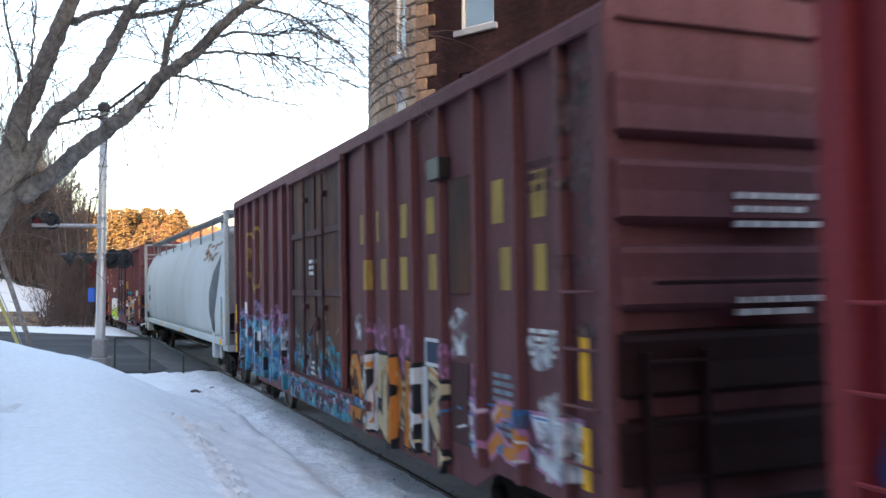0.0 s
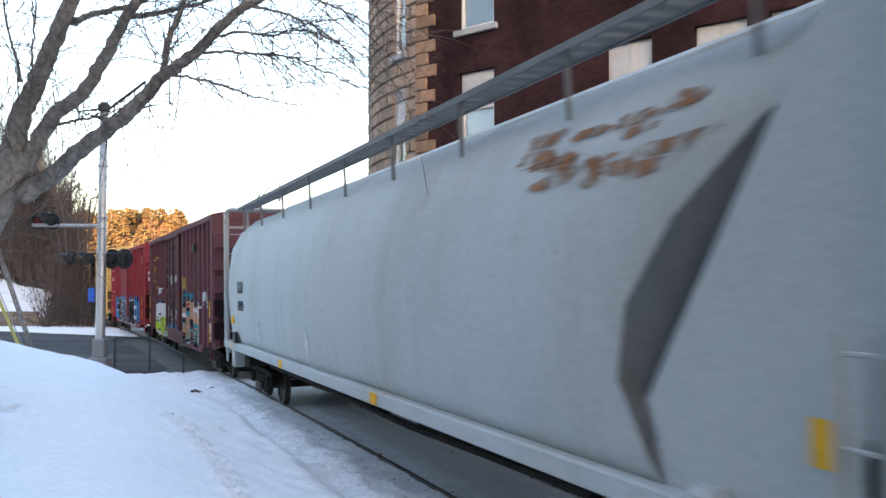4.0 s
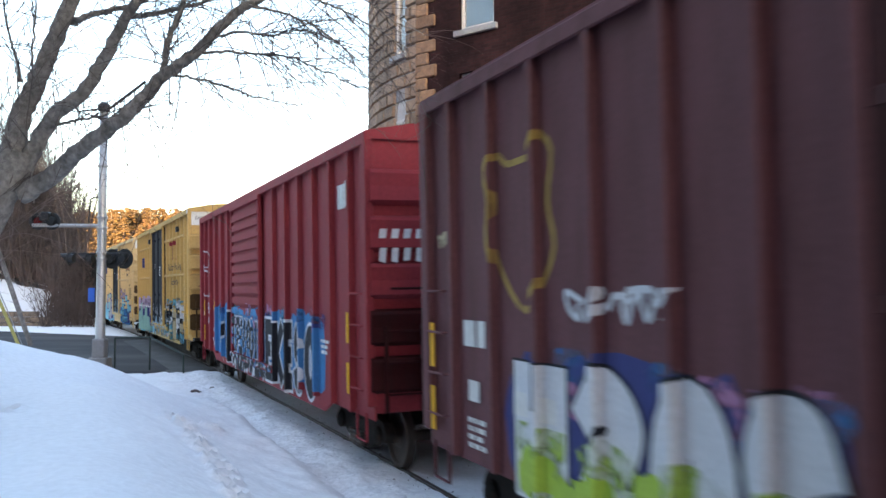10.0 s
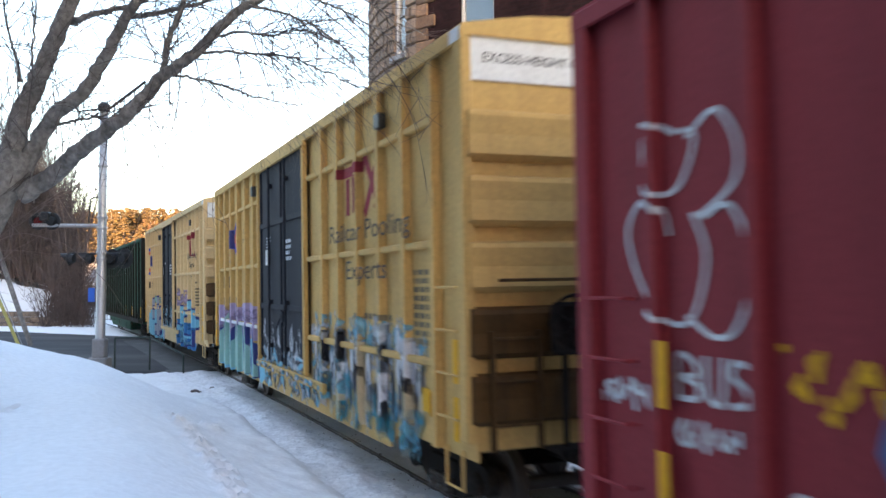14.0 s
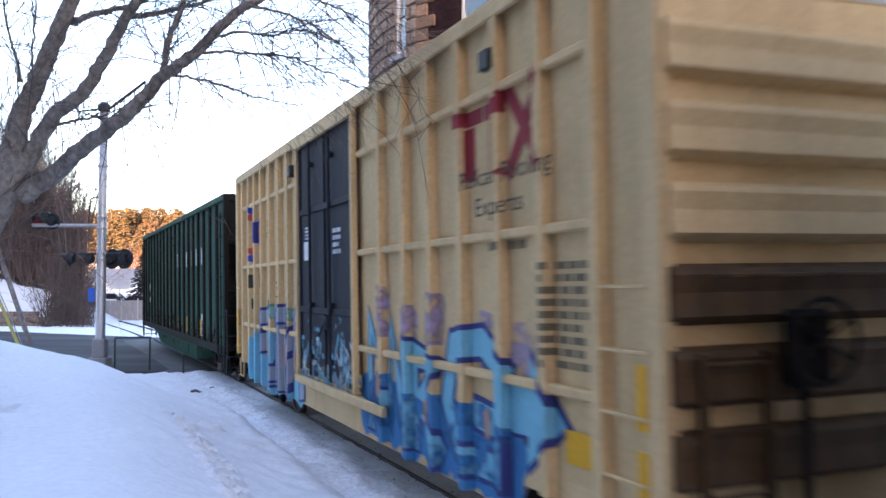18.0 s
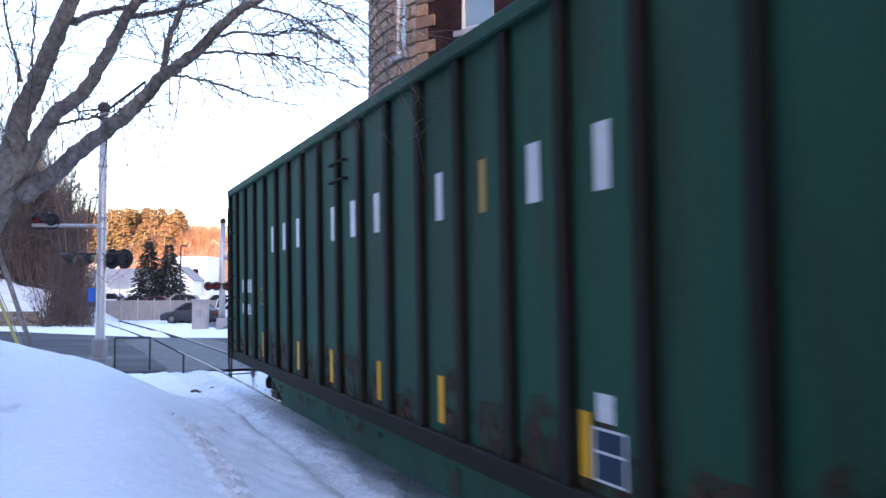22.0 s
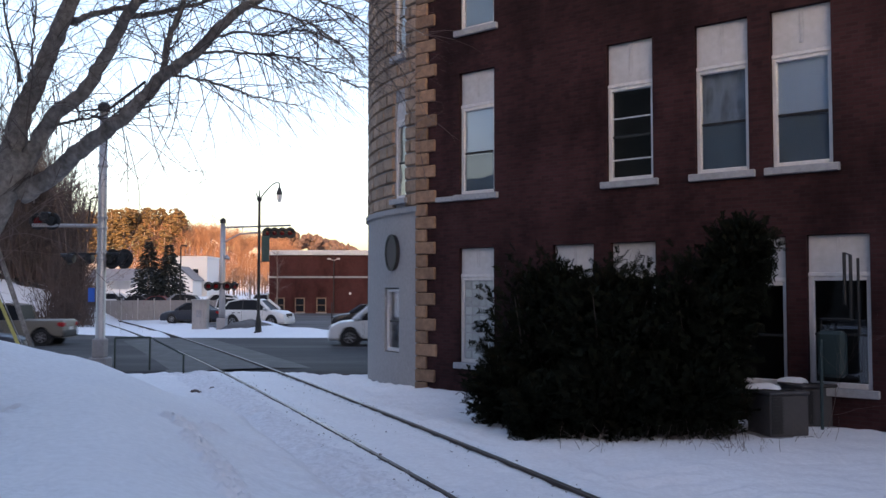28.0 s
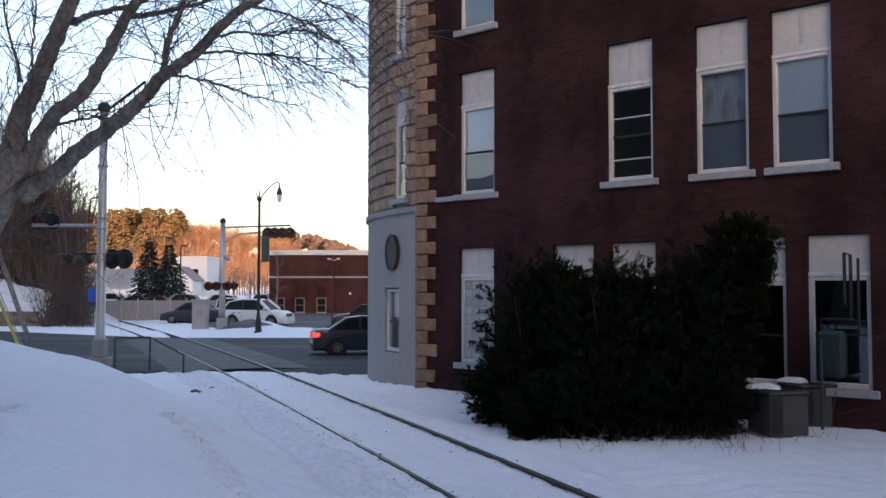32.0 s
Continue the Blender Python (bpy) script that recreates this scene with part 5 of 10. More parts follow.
def wc_car(S, variant):
    label = "maroon steel boxcar with faded gold lettering bars and sprayed murals" if variant == 1 else "maroon steel boxcar with a white and lime sprayed mural"
    L, w, zb, zt = 15.92, 1.5, 0.92, 4.53
    car, door, dside, side = boxcar("boxcar", label, S, L, w, zb, zt, MAROON, WC_POSTS, (-1.25, 2.0), RUSTY_DOOR if variant == 1 else MAROON_DARK)
    plug_door_details(door, -1.25, 2.0, w - 0.1, zb, zt, MAROON_DARK, (0.42, 0.68), (0.3, 0.66))
    bars(side, [(-2, 0.55), (-2.59, 0.14), (-3.02, 0.42), (-3.55, 0.4), (-4.4, 0.42), (-5.17, 0.44), (-6.04, 0.4), (-6.37, 0.14), (-6.8, 0.42)], 3.09, 3.48, GOLD_PAINT, "company_lettering", 0.56, "faded gold lettering as plain bars")
    bars(side, [(-2.26, 0.42), (-2.82, 0.4), (-3.54, 0.44), (-4.44, 0.4), (-5.17, 0.44), (-6.2, 0.46), (-6.82, 0.36)], 2.49, 2.87, GOLD_PAINT, "company_lettering", 0.56, "faded gold lettering as plain bars")
    # outlined shield at the far end
    sh = [(5.3, 3.76), (5.12, 3.6), (5.2, 3.2), (5.1, 2.85), (5.3, 2.55), (5.62, 2.32), (5.98, 2.55), (6.22, 2.9), (6.18, 3.3), (6.26, 3.55), (6.14, 3.7), (5.95, 3.6), (5.65, 3.6), (5.45, 3.62), (5.3, 3.76)]
    side.paint("shield_outline", stroke([(p.x, p.y) for p in spline([Vector((x, z, 0)) for x, z in sh], 3)], 0.06), GOLD_PAINT, 0.006, "faded gold shield outline")
    side.paint("reporting_bar", [rect(6.45, 6.62, 1.95, 2.2), rect(6.68, 6.95, 1.95, 2.2), rect(6.6, 6.85, 1.43, 1.63), rect(5.6, 5.85, 1.43, 1.63), rect(5.1, 5.3, 1.43, 1.63)], WHITE_PAINT, 0.02, "white reporting marks as plain bars", split=True)
    stencil(side, 6.5, 6.9, 0.98, 1.3, 4, WHITE_PAINT, 3)
    stencil(side, -6.35, -5.88, 1.2, 1.78, 8, C_GREY, 4)
    stencil(side, -7.15, -6.6, 1.95, 2.2, 4, WHITE_PAINT, 7)
    part("load_box", Shape().box(-4.95, -4.62, w - 0.1, w + 0.03, 3.62, 3.84, 0.01), BLACK_METAL, car)
    part("card_board", Shape().box(-5.5, -4.98, w - 0.1, w - 0.06, 2.45, 3.6, 0.01), RUSTY_DOOR, car, "rust-stained steel board")
    for x in (-7.62, 7.62):
        for z0 in (1.05, 1.7):
            part("reflector_strip", Shape().box(x - 0.05, x + 0.05, w - 0.005, w + 0.004, z0, z0 + 0.45), SAFETY, car)
    stencil(dside, 0.3, 0.78, 2.72, 3.0, 3, WHITE_PAINT, 8, "door_notice")
    stencil(dside, 0.45, 0.7, 1.15, 1.4, 3, WHITE_PAINT, 8, "door_notice")
    stencil(side, -7.1, -6.6, 3.3, 3.6, 3, MAROON_DARK, 9)
    if variant == 1:
        mural(side, -4.85, -1.3, 0.68, 1.7, 6, None, C_BLACK, [C_CREAM, C_WHITE, C_ORANGE], [C_ORANGE, C_CREAM], 11, haze=C_PINK, cloud=False)
        mural(side, -7.5, -4.9, 0.98, 1.5, 3, None, C_PINK, [C_WHITE, C_ORANGE], [C_BLUE, C_WHITE], 13, cloud=False)
        streaks(side, 2.35, 7.6, 0.7, 2.1, [(thin(C_LILAC), 26, 0.55, 0.95, 0.16, 0.2), (thin(C_PINK), 24, 0.5, 0.9, 0.13, 0.18), (thin(C_CYAN), 30, 0.3, 0.75, 0.12, 0.2), (C_TEAL, 24, 0.05, 0.5, 0.1, 0.2), (C_BLUE, 20, 0.05, 0.45, 0.08, 0.18), (thin(C_CYAN), 34, 0.0, 0.6, 0.07, 0.17), (C_BLACK, 24, 0.05, 0.55, 0.03, 0.13), (thin(C_WHITE), 24, 0.15, 0.7, 0.04, 0.16), (thin(C_PINK), 20, 0.0, 0.5, 0.06, 0.1)], 12)
        low = [(C_TEAL, 16, 0.1, 0.8, 0.14, 0.3), (thin(C_BLUE), 14, 0.1, 0.9, 0.16, 0.25), (C_BLACK, 14, 0.1, 0.9, 0.08, 0.3), (thin(C_WHITE), 12, 0.1, 0.9, 0.05, 0.3), (thin(C_PINK), 10, 0.1, 0.9, 0.07, 0.25)]
        streaks(side, -1.35, 2.4, 0.63, 0.93, low, 15, False)
        streaks(Side(car, w + 0.035, w + 0.035, []), -2.4, 2.4, zb + 0.045, zb + 0.155, low, 16)
        streaks(dside, -1.1, 1.8, 1.1, 2.0, [(thin(C_TEAL), 10, 0.0, 0.5, 0.2, 0.2), (thin(C_BLUE), 8, 0.0, 0.4, 0.16, 0.15), (thin(C_PINK), 6, 0.1, 0.7, 0.1, 0.15)], 17)
        scrawl(dside, -1.0, 1.8, 1.1, 1.9, thin(C_TEAL), 32, 0.07, 7)
        scrawl(dside, -1.0, 1.8, 1.0, 2.1, thin(C_PEACH), 37, 0.05, 6)
        rng = random.Random(14)
        side.paint("scuff", [blob(rng.uniform(-7.75, -7.3), rng.uniform(1.8, 4.2), rng.uniform(0.08, 0.25), rng.uniform(0.05, 0.16), rng, 14, 0.3) for _ in range(26)], thin(MAROON_PALE), 0.003, stuff=True)
        side.paint("notice_frame", [rect(-4.74, -4.22, 1.68, 1.98)], C_WHITE, 0.0225, "framed slate notice")
        side.paint("notice_panel", [rect(-4.7, -4.26, 1.72, 1.94)], SLATE, 0.0245)
        side.paint("dark_panel", [rect(-5.36, -4.9, 0.98, 1.78)], MAROON_DARK, 0.0215, "dark repainted panel")
        side.paint("spray_haze", [blob(-5.15, 2.05, 0.22, 0.24, rng, 16, 0.2), blob(-1.75, 2.0, 0.15, 0.16, rng, 16, 0.2), blob(-6.85, 2.02, 0.25, 0.16, rng, 16, 0.2), blob(-7.1, 1.35, 0.35, 0.3, rng, 16, 0.2)], thin(C_WHITE), 0.0195, stuff=True)
        side.paint("spray_haze", [blob(-5.55, 1.5, 0.14, 0.32, rng, 16, 0.2), blob(-2.6, 1.95, 0.3, 0.2, rng, 16, 0.2), blob(-3.5, 1.9, 0.3, 0.2, rng, 16, 0.2)], thin(C_PINK), 0.0185, stuff=True)
    else:
        cloud_behind(side, 2.3, 5.9, 0.95, 1.85, 5, C_NAVY, (C_PINK, C_BLUE), 21)
        sprayed_letters(side, "H2OS", ((5.95, 4.85), (4.9, 3.85), (3.9, 2.95), (3.0, 2.2)), 0.66, 1.98, C_BLACK, C_WHITE, 0.4, 0.03, shade=thin(C_LIME))
        rng = random.Random(22)
        for i in range(12):
            side.paint("spray_shade", [blob(2.4 + 0.29 * i, rng.uniform(0.8, 1.1), 0.17, rng.uniform(0.1, 0.22), rng, 16, 0.2)], C_LIME, 0.0225 + 0.0003 * i)
        near = random.Random(23)
        side.paint("spray_cloud", [blob(x, z, rx, rz, near, 20, 0.12) for x, z, rx, rz in ((-1.95, 1.95, 0.3, 0.28), (-2.5, 2.2, 0.26, 0.24), (-2.3, 2.0, 0.4, 0.25), (-3.2, 2.15, 0.5, 0.2), (-4.1, 2.1, 0.5, 0.25), (-4.9, 1.95, 0.45, 0.3), (-2.0, 1.1, 0.35, 0.45))], thin(C_TEAL), 0.005, stuff=True)
        side.paint("spray_fill", [blob(x, z, rx, rz, near, 20, 0.15) for x, z, rx, rz in ((-2.45, 1.75, 0.35, 0.2), (-3.2, 1.85, 0.5, 0.28), (-4.1, 1.75, 0.5, 0.35), (-4.9, 1.6, 0.4, 0.35), (-2.9, 1.2, 0.6, 0.4))], C_PEACH, 0.0078, stuff=True)
        side.paint("spray_fill", [blob(x, z, rx, rz, near, 18, 0.15) for x, z, rx, rz in ((-2.3, 1.3, 0.45, 0.14), (-3.3, 1.05, 0.5, 0.2), (-4.2, 1.1, 0.5, 0.22), (-5.0, 1.0, 0.35, 0.25))], thin(C_MINT), 0.0104, stuff=True)
        for i, (pts, wd, mt) in enumerate((([(-2.0, 1.72), (-2.4, 1.62), (-2.9, 1.5)], 0.12, C_WHITE), ([(-2.1, 1.98), (-2.5, 1.92), (-2.6, 1.9)], 0.1, C_BLACK), ([(-1.95, 1.65), (-2.25, 1.5), (-2.6, 1.42)], 0.16, C_BLACK), ([(-2.7, 1.7), (-3.0, 1.75), (-3.3, 1.85)], 0.14, C_BLACK), ([(-2.8, 1.98), (-3.2, 2.0), (-3.7, 2.02)], 0.09, C_RED), ([(-2.8, 1.9), (-3.2, 1.75), (-3.6, 1.45), (-4.0, 1.2)], 0.12, C_TEAL), ([(-3.5, 1.95), (-4.0, 1.5), (-4.3, 1.0)], 0.13, C_BLACK), ([(-4.3, 2.0), (-4.6, 1.5), (-5.1, 1.3)], 0.12, C_TEAL), ([(-4.6, 1.9), (-5.1, 1.75), (-5.3, 1.4)], 0.1, C_WHITE), ([(-1.7, 0.9), (-2.4, 1.05), (-3.1, 0.85), (-3.9, 0.95), (-4.9, 0.8)], 0.08, C_BLACK))):
            side.paint("spray_outline", stroke(spline(pts, 5), wd), mt, 0.0135 + 0.0008 * i)
        streaks(side, -5.3, -1.5, 0.68, 1.6, [(thin(C_TEAL), 10, 0.1, 0.8, 0.12, 0.16), (thin(C_WHITE), 14, 0.1, 0.9, 0.05, 0.14), (thin(C_BLACK), 14, 0.0, 0.8, 0.05, 0.14)], 25)
        side.paint("spray_streak", [rect(-2.46, -2.38, 0.9, 1.5)], C_ORANGE, 0.0215)
        scrawl(side, 3.5, 4.9, 2.27, 2.5, C_WHITE, 26, 0.05, 5)
        scrawl(side, 7.3, 7.6, 2.5, 3.3, C_CREAM, 27, 0.04, 3)
        scrawl(side, -7.3, -5.4, 1.9, 2.4, C_WHITE, 33, 0.045, 5)
        scrawl(dside, 0.4, 1.7, 2.65, 3.0, C_WHITE, 34, 0.035, 6)
        scrawl(dside, -0.9, 0.1, 2.75, 3.0, C_WHITE, 35, 0.04, 5)
        scrawl(dside, -0.8, 1.8, 1.2, 2.0, C_WHITE, 36, 0.028, 8)
        mural(dside, -1.0, 2.0, 0.98, 1.25, 4, None, C_BLUE, [C_BLUE], [C_BLUE], 24, cloud=False)
        side.paint("white_placard", [rect(-7.7, -7.3, 1.1, 1.55)], C_WHITE, 0.018)
    # small stencilled rows on the ribbed end
    rng = random.Random(18)
    rows = Shape()
    for z in (3.15, 3.05, 2.94, 2.38, 2.29):
        y = 0.43
        while y > -0.25:
            d = rng.uniform(0.06, 0.16)
            rows.box(-L / 2 - 0.066, -L / 2 - 0.02, y - d, y, z, z + 0.045)
            y -= d + 0.035
    part("end_data", rows, WHITE_PAINT, car)["kind"] = "stuff"
    return car


RUST = surf("rust", (0.3, 0.13, 0.05), 0.9, vary=0.3, grain=12)
MAROON_PALE = paint("scuffed_maroon", (0.19, 0.13, 0.13), (0.1, 0.06, 0.06))


def red_car(S, lead=False):
    L, w, zb, zt = 15.77, 1.5, 0.88, 4.56
    posts = [-7.05, -6.08, -5.1, -4.12, -3.13, -2.1, 3.05, 4.05, 5.05, 6.0, 6.95]
    label = "dark red steel boxcar ahead in the train, blue sprayed paint" if lead else "red steel boxcar with ribbed door and a long blue mural"
    car, door, dside, side = boxcar("boxcar", label, S, L, w, zb, zt, RED, posts, (-0.9, 2.35), RED)
    # ribbed door
    for i in range(13):
        z = zb + 0.35 + i * 0.235
        part("door_rib", shared("doorrib", lambda: Shape().prism([(-1.5, 0.0), (1.5, 0.0), (1.5, 0.15), (-1.5, 0.15)], 0.0, 0.045).mesh("door_rib", RED)), None, door, at=pose(0.73, w - 0.035, z))
    if lead:
        mural(side, -7, 7.4, 0.95, 2.0, 12, C_NAVY, C_BLACK, [C_BLUE, C_NAVY], [C_CYAN], 44)
        return car
    side.paint("initials_mark", [rect(-6.42, -6.34, 3.65, 4.0), rect(-6.7, -6.62, 3.65, 4.0), rect(-6.85, -6.77, 3.65, 4.0), rect(-7.04, -6.95, 3.65, 4.0), rect(-6.6, -6.44, 3.65, 4.0)], WHITE_PAINT, 0.014, "white initials as plain bars")
    cloud_behind(side, -5.35, -0.97, 0.9, 1.98, 6, C_BLUE, (C_TEAL, C_PINK, C_NAVY), 41)
    cloud_behind(side, 2.45, 5.0, 0.9, 1.98, 3, C_BLUE, (C_TEAL, C_PINK, C_NAVY), 45)
    sprayed_letters(side, "WR", ((4.6, 3.3), (3.3, 2.45)), 0.66, 2.0, C_WHITE, C_BLACK, 0.25)
    sprayed_letters(side, "EKESO", ((-0.97, -1.75), (-1.8, -2.75), (-2.8, -3.48), (-3.45, -4.2), (-4.18, -5.1)), 0.66, 1.96, C_WHITE, C_BLACK, 0.3)
    dside = Side(car, w - 0.045, w + 0.01, [(zb + 0.35 + i * 0.235, zb + 0.5 + i * 0.235) for i in range(13)], 0.004)
    dside.level = True
    cloud_behind(dside, -0.8, 2.25, 1.05, 1.95, 4, C_BLUE, (C_TEAL, C_PINK), 42)
    sprayed_letters(dside, "TEVON", ((2.3, 1.7), (1.7, 1.1), (1.1, 0.42), (0.42, -0.2), (-0.2, -0.85)), 0.98, 1.9, C_WHITE, C_BLACK, 0.2, 0.045)
    # sprayed loops over the far end panel
    for loop in ([(6.54, 3.48), (6.87, 3.57), (6.96, 3.37), (6.78, 3.12), (6.5, 3.15), (6.32, 3.41), (6.46, 3.49)],
                 [(6.39, 3.44), (6.09, 3.56), (5.88, 3.36), (5.9, 3.13), (6.18, 2.98), (6.35, 2.94)],
                 [(6.64, 2.85), (6.72, 3.01), (6.99, 3.08), (7.18, 2.9), (7.08, 2.62), (6.82, 2.35), (6.51, 2.28), (6.32, 2.41), (6.22, 2.71), (6.35, 2.96)],
                 [(6.24, 2.93), (5.98, 2.99), (5.81, 2.79), (5.79, 2.51), (5.94, 2.27), (6.16, 2.22), (6.44, 2.33)]):
        loop = [(7.3 - (7.18 - x) * 0.863, z) for x, z in loop]
        side.paint("spray_loop", stroke(spline(loop, 6), 0.036), C_WHITE, 0.013)
    # a short sprayed word as bare strokes, with scrawls round it
    for line in ([(6.77, 1.83), (6.77, 2.09), (6.62, 2.06), (6.6, 1.98), (6.75, 1.96), (6.58, 1.92), (6.6, 1.84), (6.77, 1.83)],
                 [(6.5, 2.09), (6.5, 1.9), (6.44, 1.83), (6.36, 1.85), (6.34, 2.09)],
                 [(6.14, 2.07), (6.24, 2.08), (6.26, 2.0), (6.16, 1.94), (6.13, 1.86), (6.27, 1.83)]):
        side.paint("spray_word", stroke(spline(line, 4), 0.04), C_WHITE, 0.0145)
    low = [(C_BLUE, 18, 0.3, 0.9, 0.2, 0.3), (C_WHITE, 12, 0.2, 0.9, 0.1, 0.4), (C_BLACK, 15, 0.2, 0.9, 0.13, 0.45), (thin(C_WHITE), 9, 0.2, 0.9, 0.04, 0.3)]
    streaks(side, -0.95, 2.45, 0.63, 0.93, low, 51, False)
    streaks(Side(car, w + 0.035, w + 0.035, []), -2.1, 2.45, zb + 0.045, zb + 0.155, low, 52)
    scrawl(side, 7.05, 7.79, 1.7, 1.9, C_WHITE, 48, 0.035, 5)
    scrawl(side, 6.19, 6.82, 1.53, 1.7, C_WHITE, 49, 0.035, 5)
    scrawl(side, 5.15, 5.88, 1.74, 2.23, SAFETY, 47, 0.04, 7)
    scrawl(side, 5.54, 5.87, 0.94, 1.53, C_WHITE, 50, 0.035, 4)
    for x in (-7.05, 6.83):
        for z0 in (1.07, 1.76):
            part("reflector_strip", Shape().box(x - 0.05, x + 0.05, w + 0.0, w + 0.006, z0, z0 + 0.42), SAFETY, car)
    for y0, wd, z0, h in ((1.33, 0.89, 3.13, 0.15), (1.33, 0.88, 2.86, 0.24)):
        sh = Shape()
        rng = random.Random(int(z0 * 10))
        x = y0
        while x > y0 - wd:
            sh.add([(-L / 2 - 0.045, x, z0), (-L / 2 - 0.045, x - 0.09, z0 + rng.uniform(-0.04, 0.04)), (-L / 2 - 0.045, x - 0.12, z0 + h), (-L / 2 - 0.045, x - 0.02, z0 + h)], [(0, 1, 2, 3)])
            x -= 0.17
        part("spray_scrawl", sh, C_WHITE, car)
    stencil(side, -5.75, -5.3, 1.5, 1.75, 3, WHITE_PAINT, 46)
    return car


FB_POSTS = {1: [-7.1, -6.22, -5.35, -4.45, -3.55, -2.7, 2.75, 3.67, 4.63, 5.54, 6.37, 7.24], 2: [-7.15, -6.37, -5.6, -4.78, -3.98, -3.2, -2.35, 2.7, 3.45, 4.24, 5.06, 5.78, 6.45, 7.22]}


WORN_BLACK = paint("worn_black_stencil", (0.2, 0.155, 0.09), (0.11, 0.09, 0.06))
SOFT_BLACK = paint("weathered_black_lettering", (0.07, 0.058, 0.045), (0.13, 0.1, 0.06))


def fb_car(S, variant):
    L, w, zb, zt = 15.9, 1.58, 0.96, 5.02
    label = "tall ochre yellow boxcar with black plug door and white sprayed mural" if variant == 1 else "tall faded buff boxcar with black plug door and pale blue mural"
    body = YELLOW if variant == 1 else BUFF
    da, db = (-1.7, 2.05) if variant == 1 else (-1.35, 1.85)
    car, door, dside, side = boxcar("boxcar", label, S, L, w, zb, zt, body, FB_POSTS[variant], (da, db), DOOR_BLACK, body, deep=0.11, top_gap=0.72, pw=0.062, brake_end=-1, rib_h=0.63 if variant == 1 else 0.52)
    plug_door_details(door, da, db, w - 0.11, zb, zt, DOOR_BLACK, (0.3, 0.68), (0.36, 0.72))
    # horizontal stiffeners between the posts
    runs = [(-7.1, da - 0.05), (db + 0.05, 7.24)]
    ex = 5.54 if variant == 1 else 5.78
    for z in (1.74, 2.97, 4.25):
        for a, b in runs:
            part("side_stringer", Shape().box(a, b, w - 0.115, w - 0.03, z - 0.04, z + 0.04, 0.015), body, car)
    # white band at the top of both ends, with its notice
    for e in (-1, 1):
        x = e * (L / 2 - 0.055)
        part("end_top_band", Shape().box(min(x, x + e * 0.02), max(x, x + e * 0.02), -w + 0.05, w - 0.05, zt - 0.52, zt + 0.02), WHITE_PAINT, car, "white painted top band")
    part("side_top_band", Shape().box(-L / 2 + 0.02, -L / 2 + 0.26, w - 0.012, w - 0.002, zt - 0.15, zt - 0.02), WHITE_PAINT, car)
    words("EXCESS HEIGHT CAR", 0.13, end_text(0.72, zt - 0.34, -L / 2 + 0.03), BLACK_PAINT, car, "height_notice", "black stencilled height notice")
    for i, x in enumerate((-7.72, 7.72)):
        for z0 in (1.05, 1.6):
            part("reflector_strip", Shape().box(x - 0.05, x + 0.05, w - 0.006, w + 0.004, z0, z0 + 0.42), SAFETY, car)
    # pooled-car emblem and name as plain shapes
    red, blk = C_RED_OXIDE, SOFT_BLACK
    e0 = -3.6 if variant == 1 else -4.68
    for i, (p, q, z0, z1) in enumerate(((0.0, 0.52, 4.02, 4.16), (0.17, 0.34, 3.5, 4.0), (0.56, 1.0, 4.02, 4.16), (0.7, 0.87, 3.5, 4.0))):
        side.paint("emblem_bar", [rect(e0 - q, e0 - p, z0, z1)], red, 0.008 + 0.0004 * i, "dark red emblem bar")
    for z0, z1 in ((3.5, 4.2), (4.2, 3.5)):
        side.paint("emblem_bar", stroke([(e0 - 1.05, z0), (e0 - 1.62, z1)], 0.15), red, 0.0105 if z0 < z1 else 0.012, "dark red emblem bar")
    for text, ta, tb, tz, th in ((("Railcar Pooling", -3.25, -6.5, 3.14, 0.24), ("Experts", -4.05, -5.7, 2.63, 0.24)) if variant == 1 else (("Railcar Pooling", -4.87, -6.62, 3.42, 0.16), ("Experts", -5.22, -6.13, 3.15, 0.16))):
        fit_words(text, ta, tb, tz, th, w - 0.008, blk, car, "painted_slogan", "black painted words on the side")
    stencil(side, -5.6, -4.3, 2.12, 2.24, 1, WORN_BLACK, 56) if variant == 1 else stencil(side, -6.1, -5.28, 2.84, 2.96, 1, WORN_BLACK, 56)
    # crossed bands at the far end, with the slogan
    for sx in (-1, 1):
        for sz in (-1, 1):
            a, b = (ex + sx * 0.11, 3.65 + sz * 0.08), (ex + sx * 0.58, 3.65 + sz * 0.44)
            for off, mt, nm in ((sz * 0.075, C_BLUE_SIGN, "blue"), (-sz * 0.075, C_RED_SIGN, "red")):
                side.paint("crossed_band", stroke([(a[0], a[1] + off), (b[0], b[1] + off)], 0.15), mt, 0.008, nm + " slanting band of the emblem")
    side.paint("crossing_disc", [blob(ex, 3.65, 0.13, 0.22, random.Random(2), 14, 0.02)], C_NAVY, 0.014)
    for tx, tz, tt in ((6.82 if variant == 1 else 6.84, 3.7, "next"), (6.82 if variant == 1 else 6.84, 3.5, "load"), (4.15 if variant == 1 else 4.65, 3.72, "any"), (4.15 if variant == 1 else 4.65, 3.5, "road")):
        words(tt, 0.24, side_text(tx, tz, w - 0.11 + 0.006), BLACK_PAINT, car, "slogan_word", "black slogan word")
    mx = 6.88 if variant == 1 else 6.18
    side.paint("reporting_bar", [rect(mx + d, mx + d + 0.17, 2.52, 2.8) for d in (0.06, -0.2, -0.78, -1.06)] + [rect(mx + d, mx + d + 0.14, 2.08, 2.3) for d in (0.06, -0.18, -0.76, -1.0, -1.72, -1.96)], SOFT_BLACK, 0.007, "black reporting marks as plain bars", split=True)
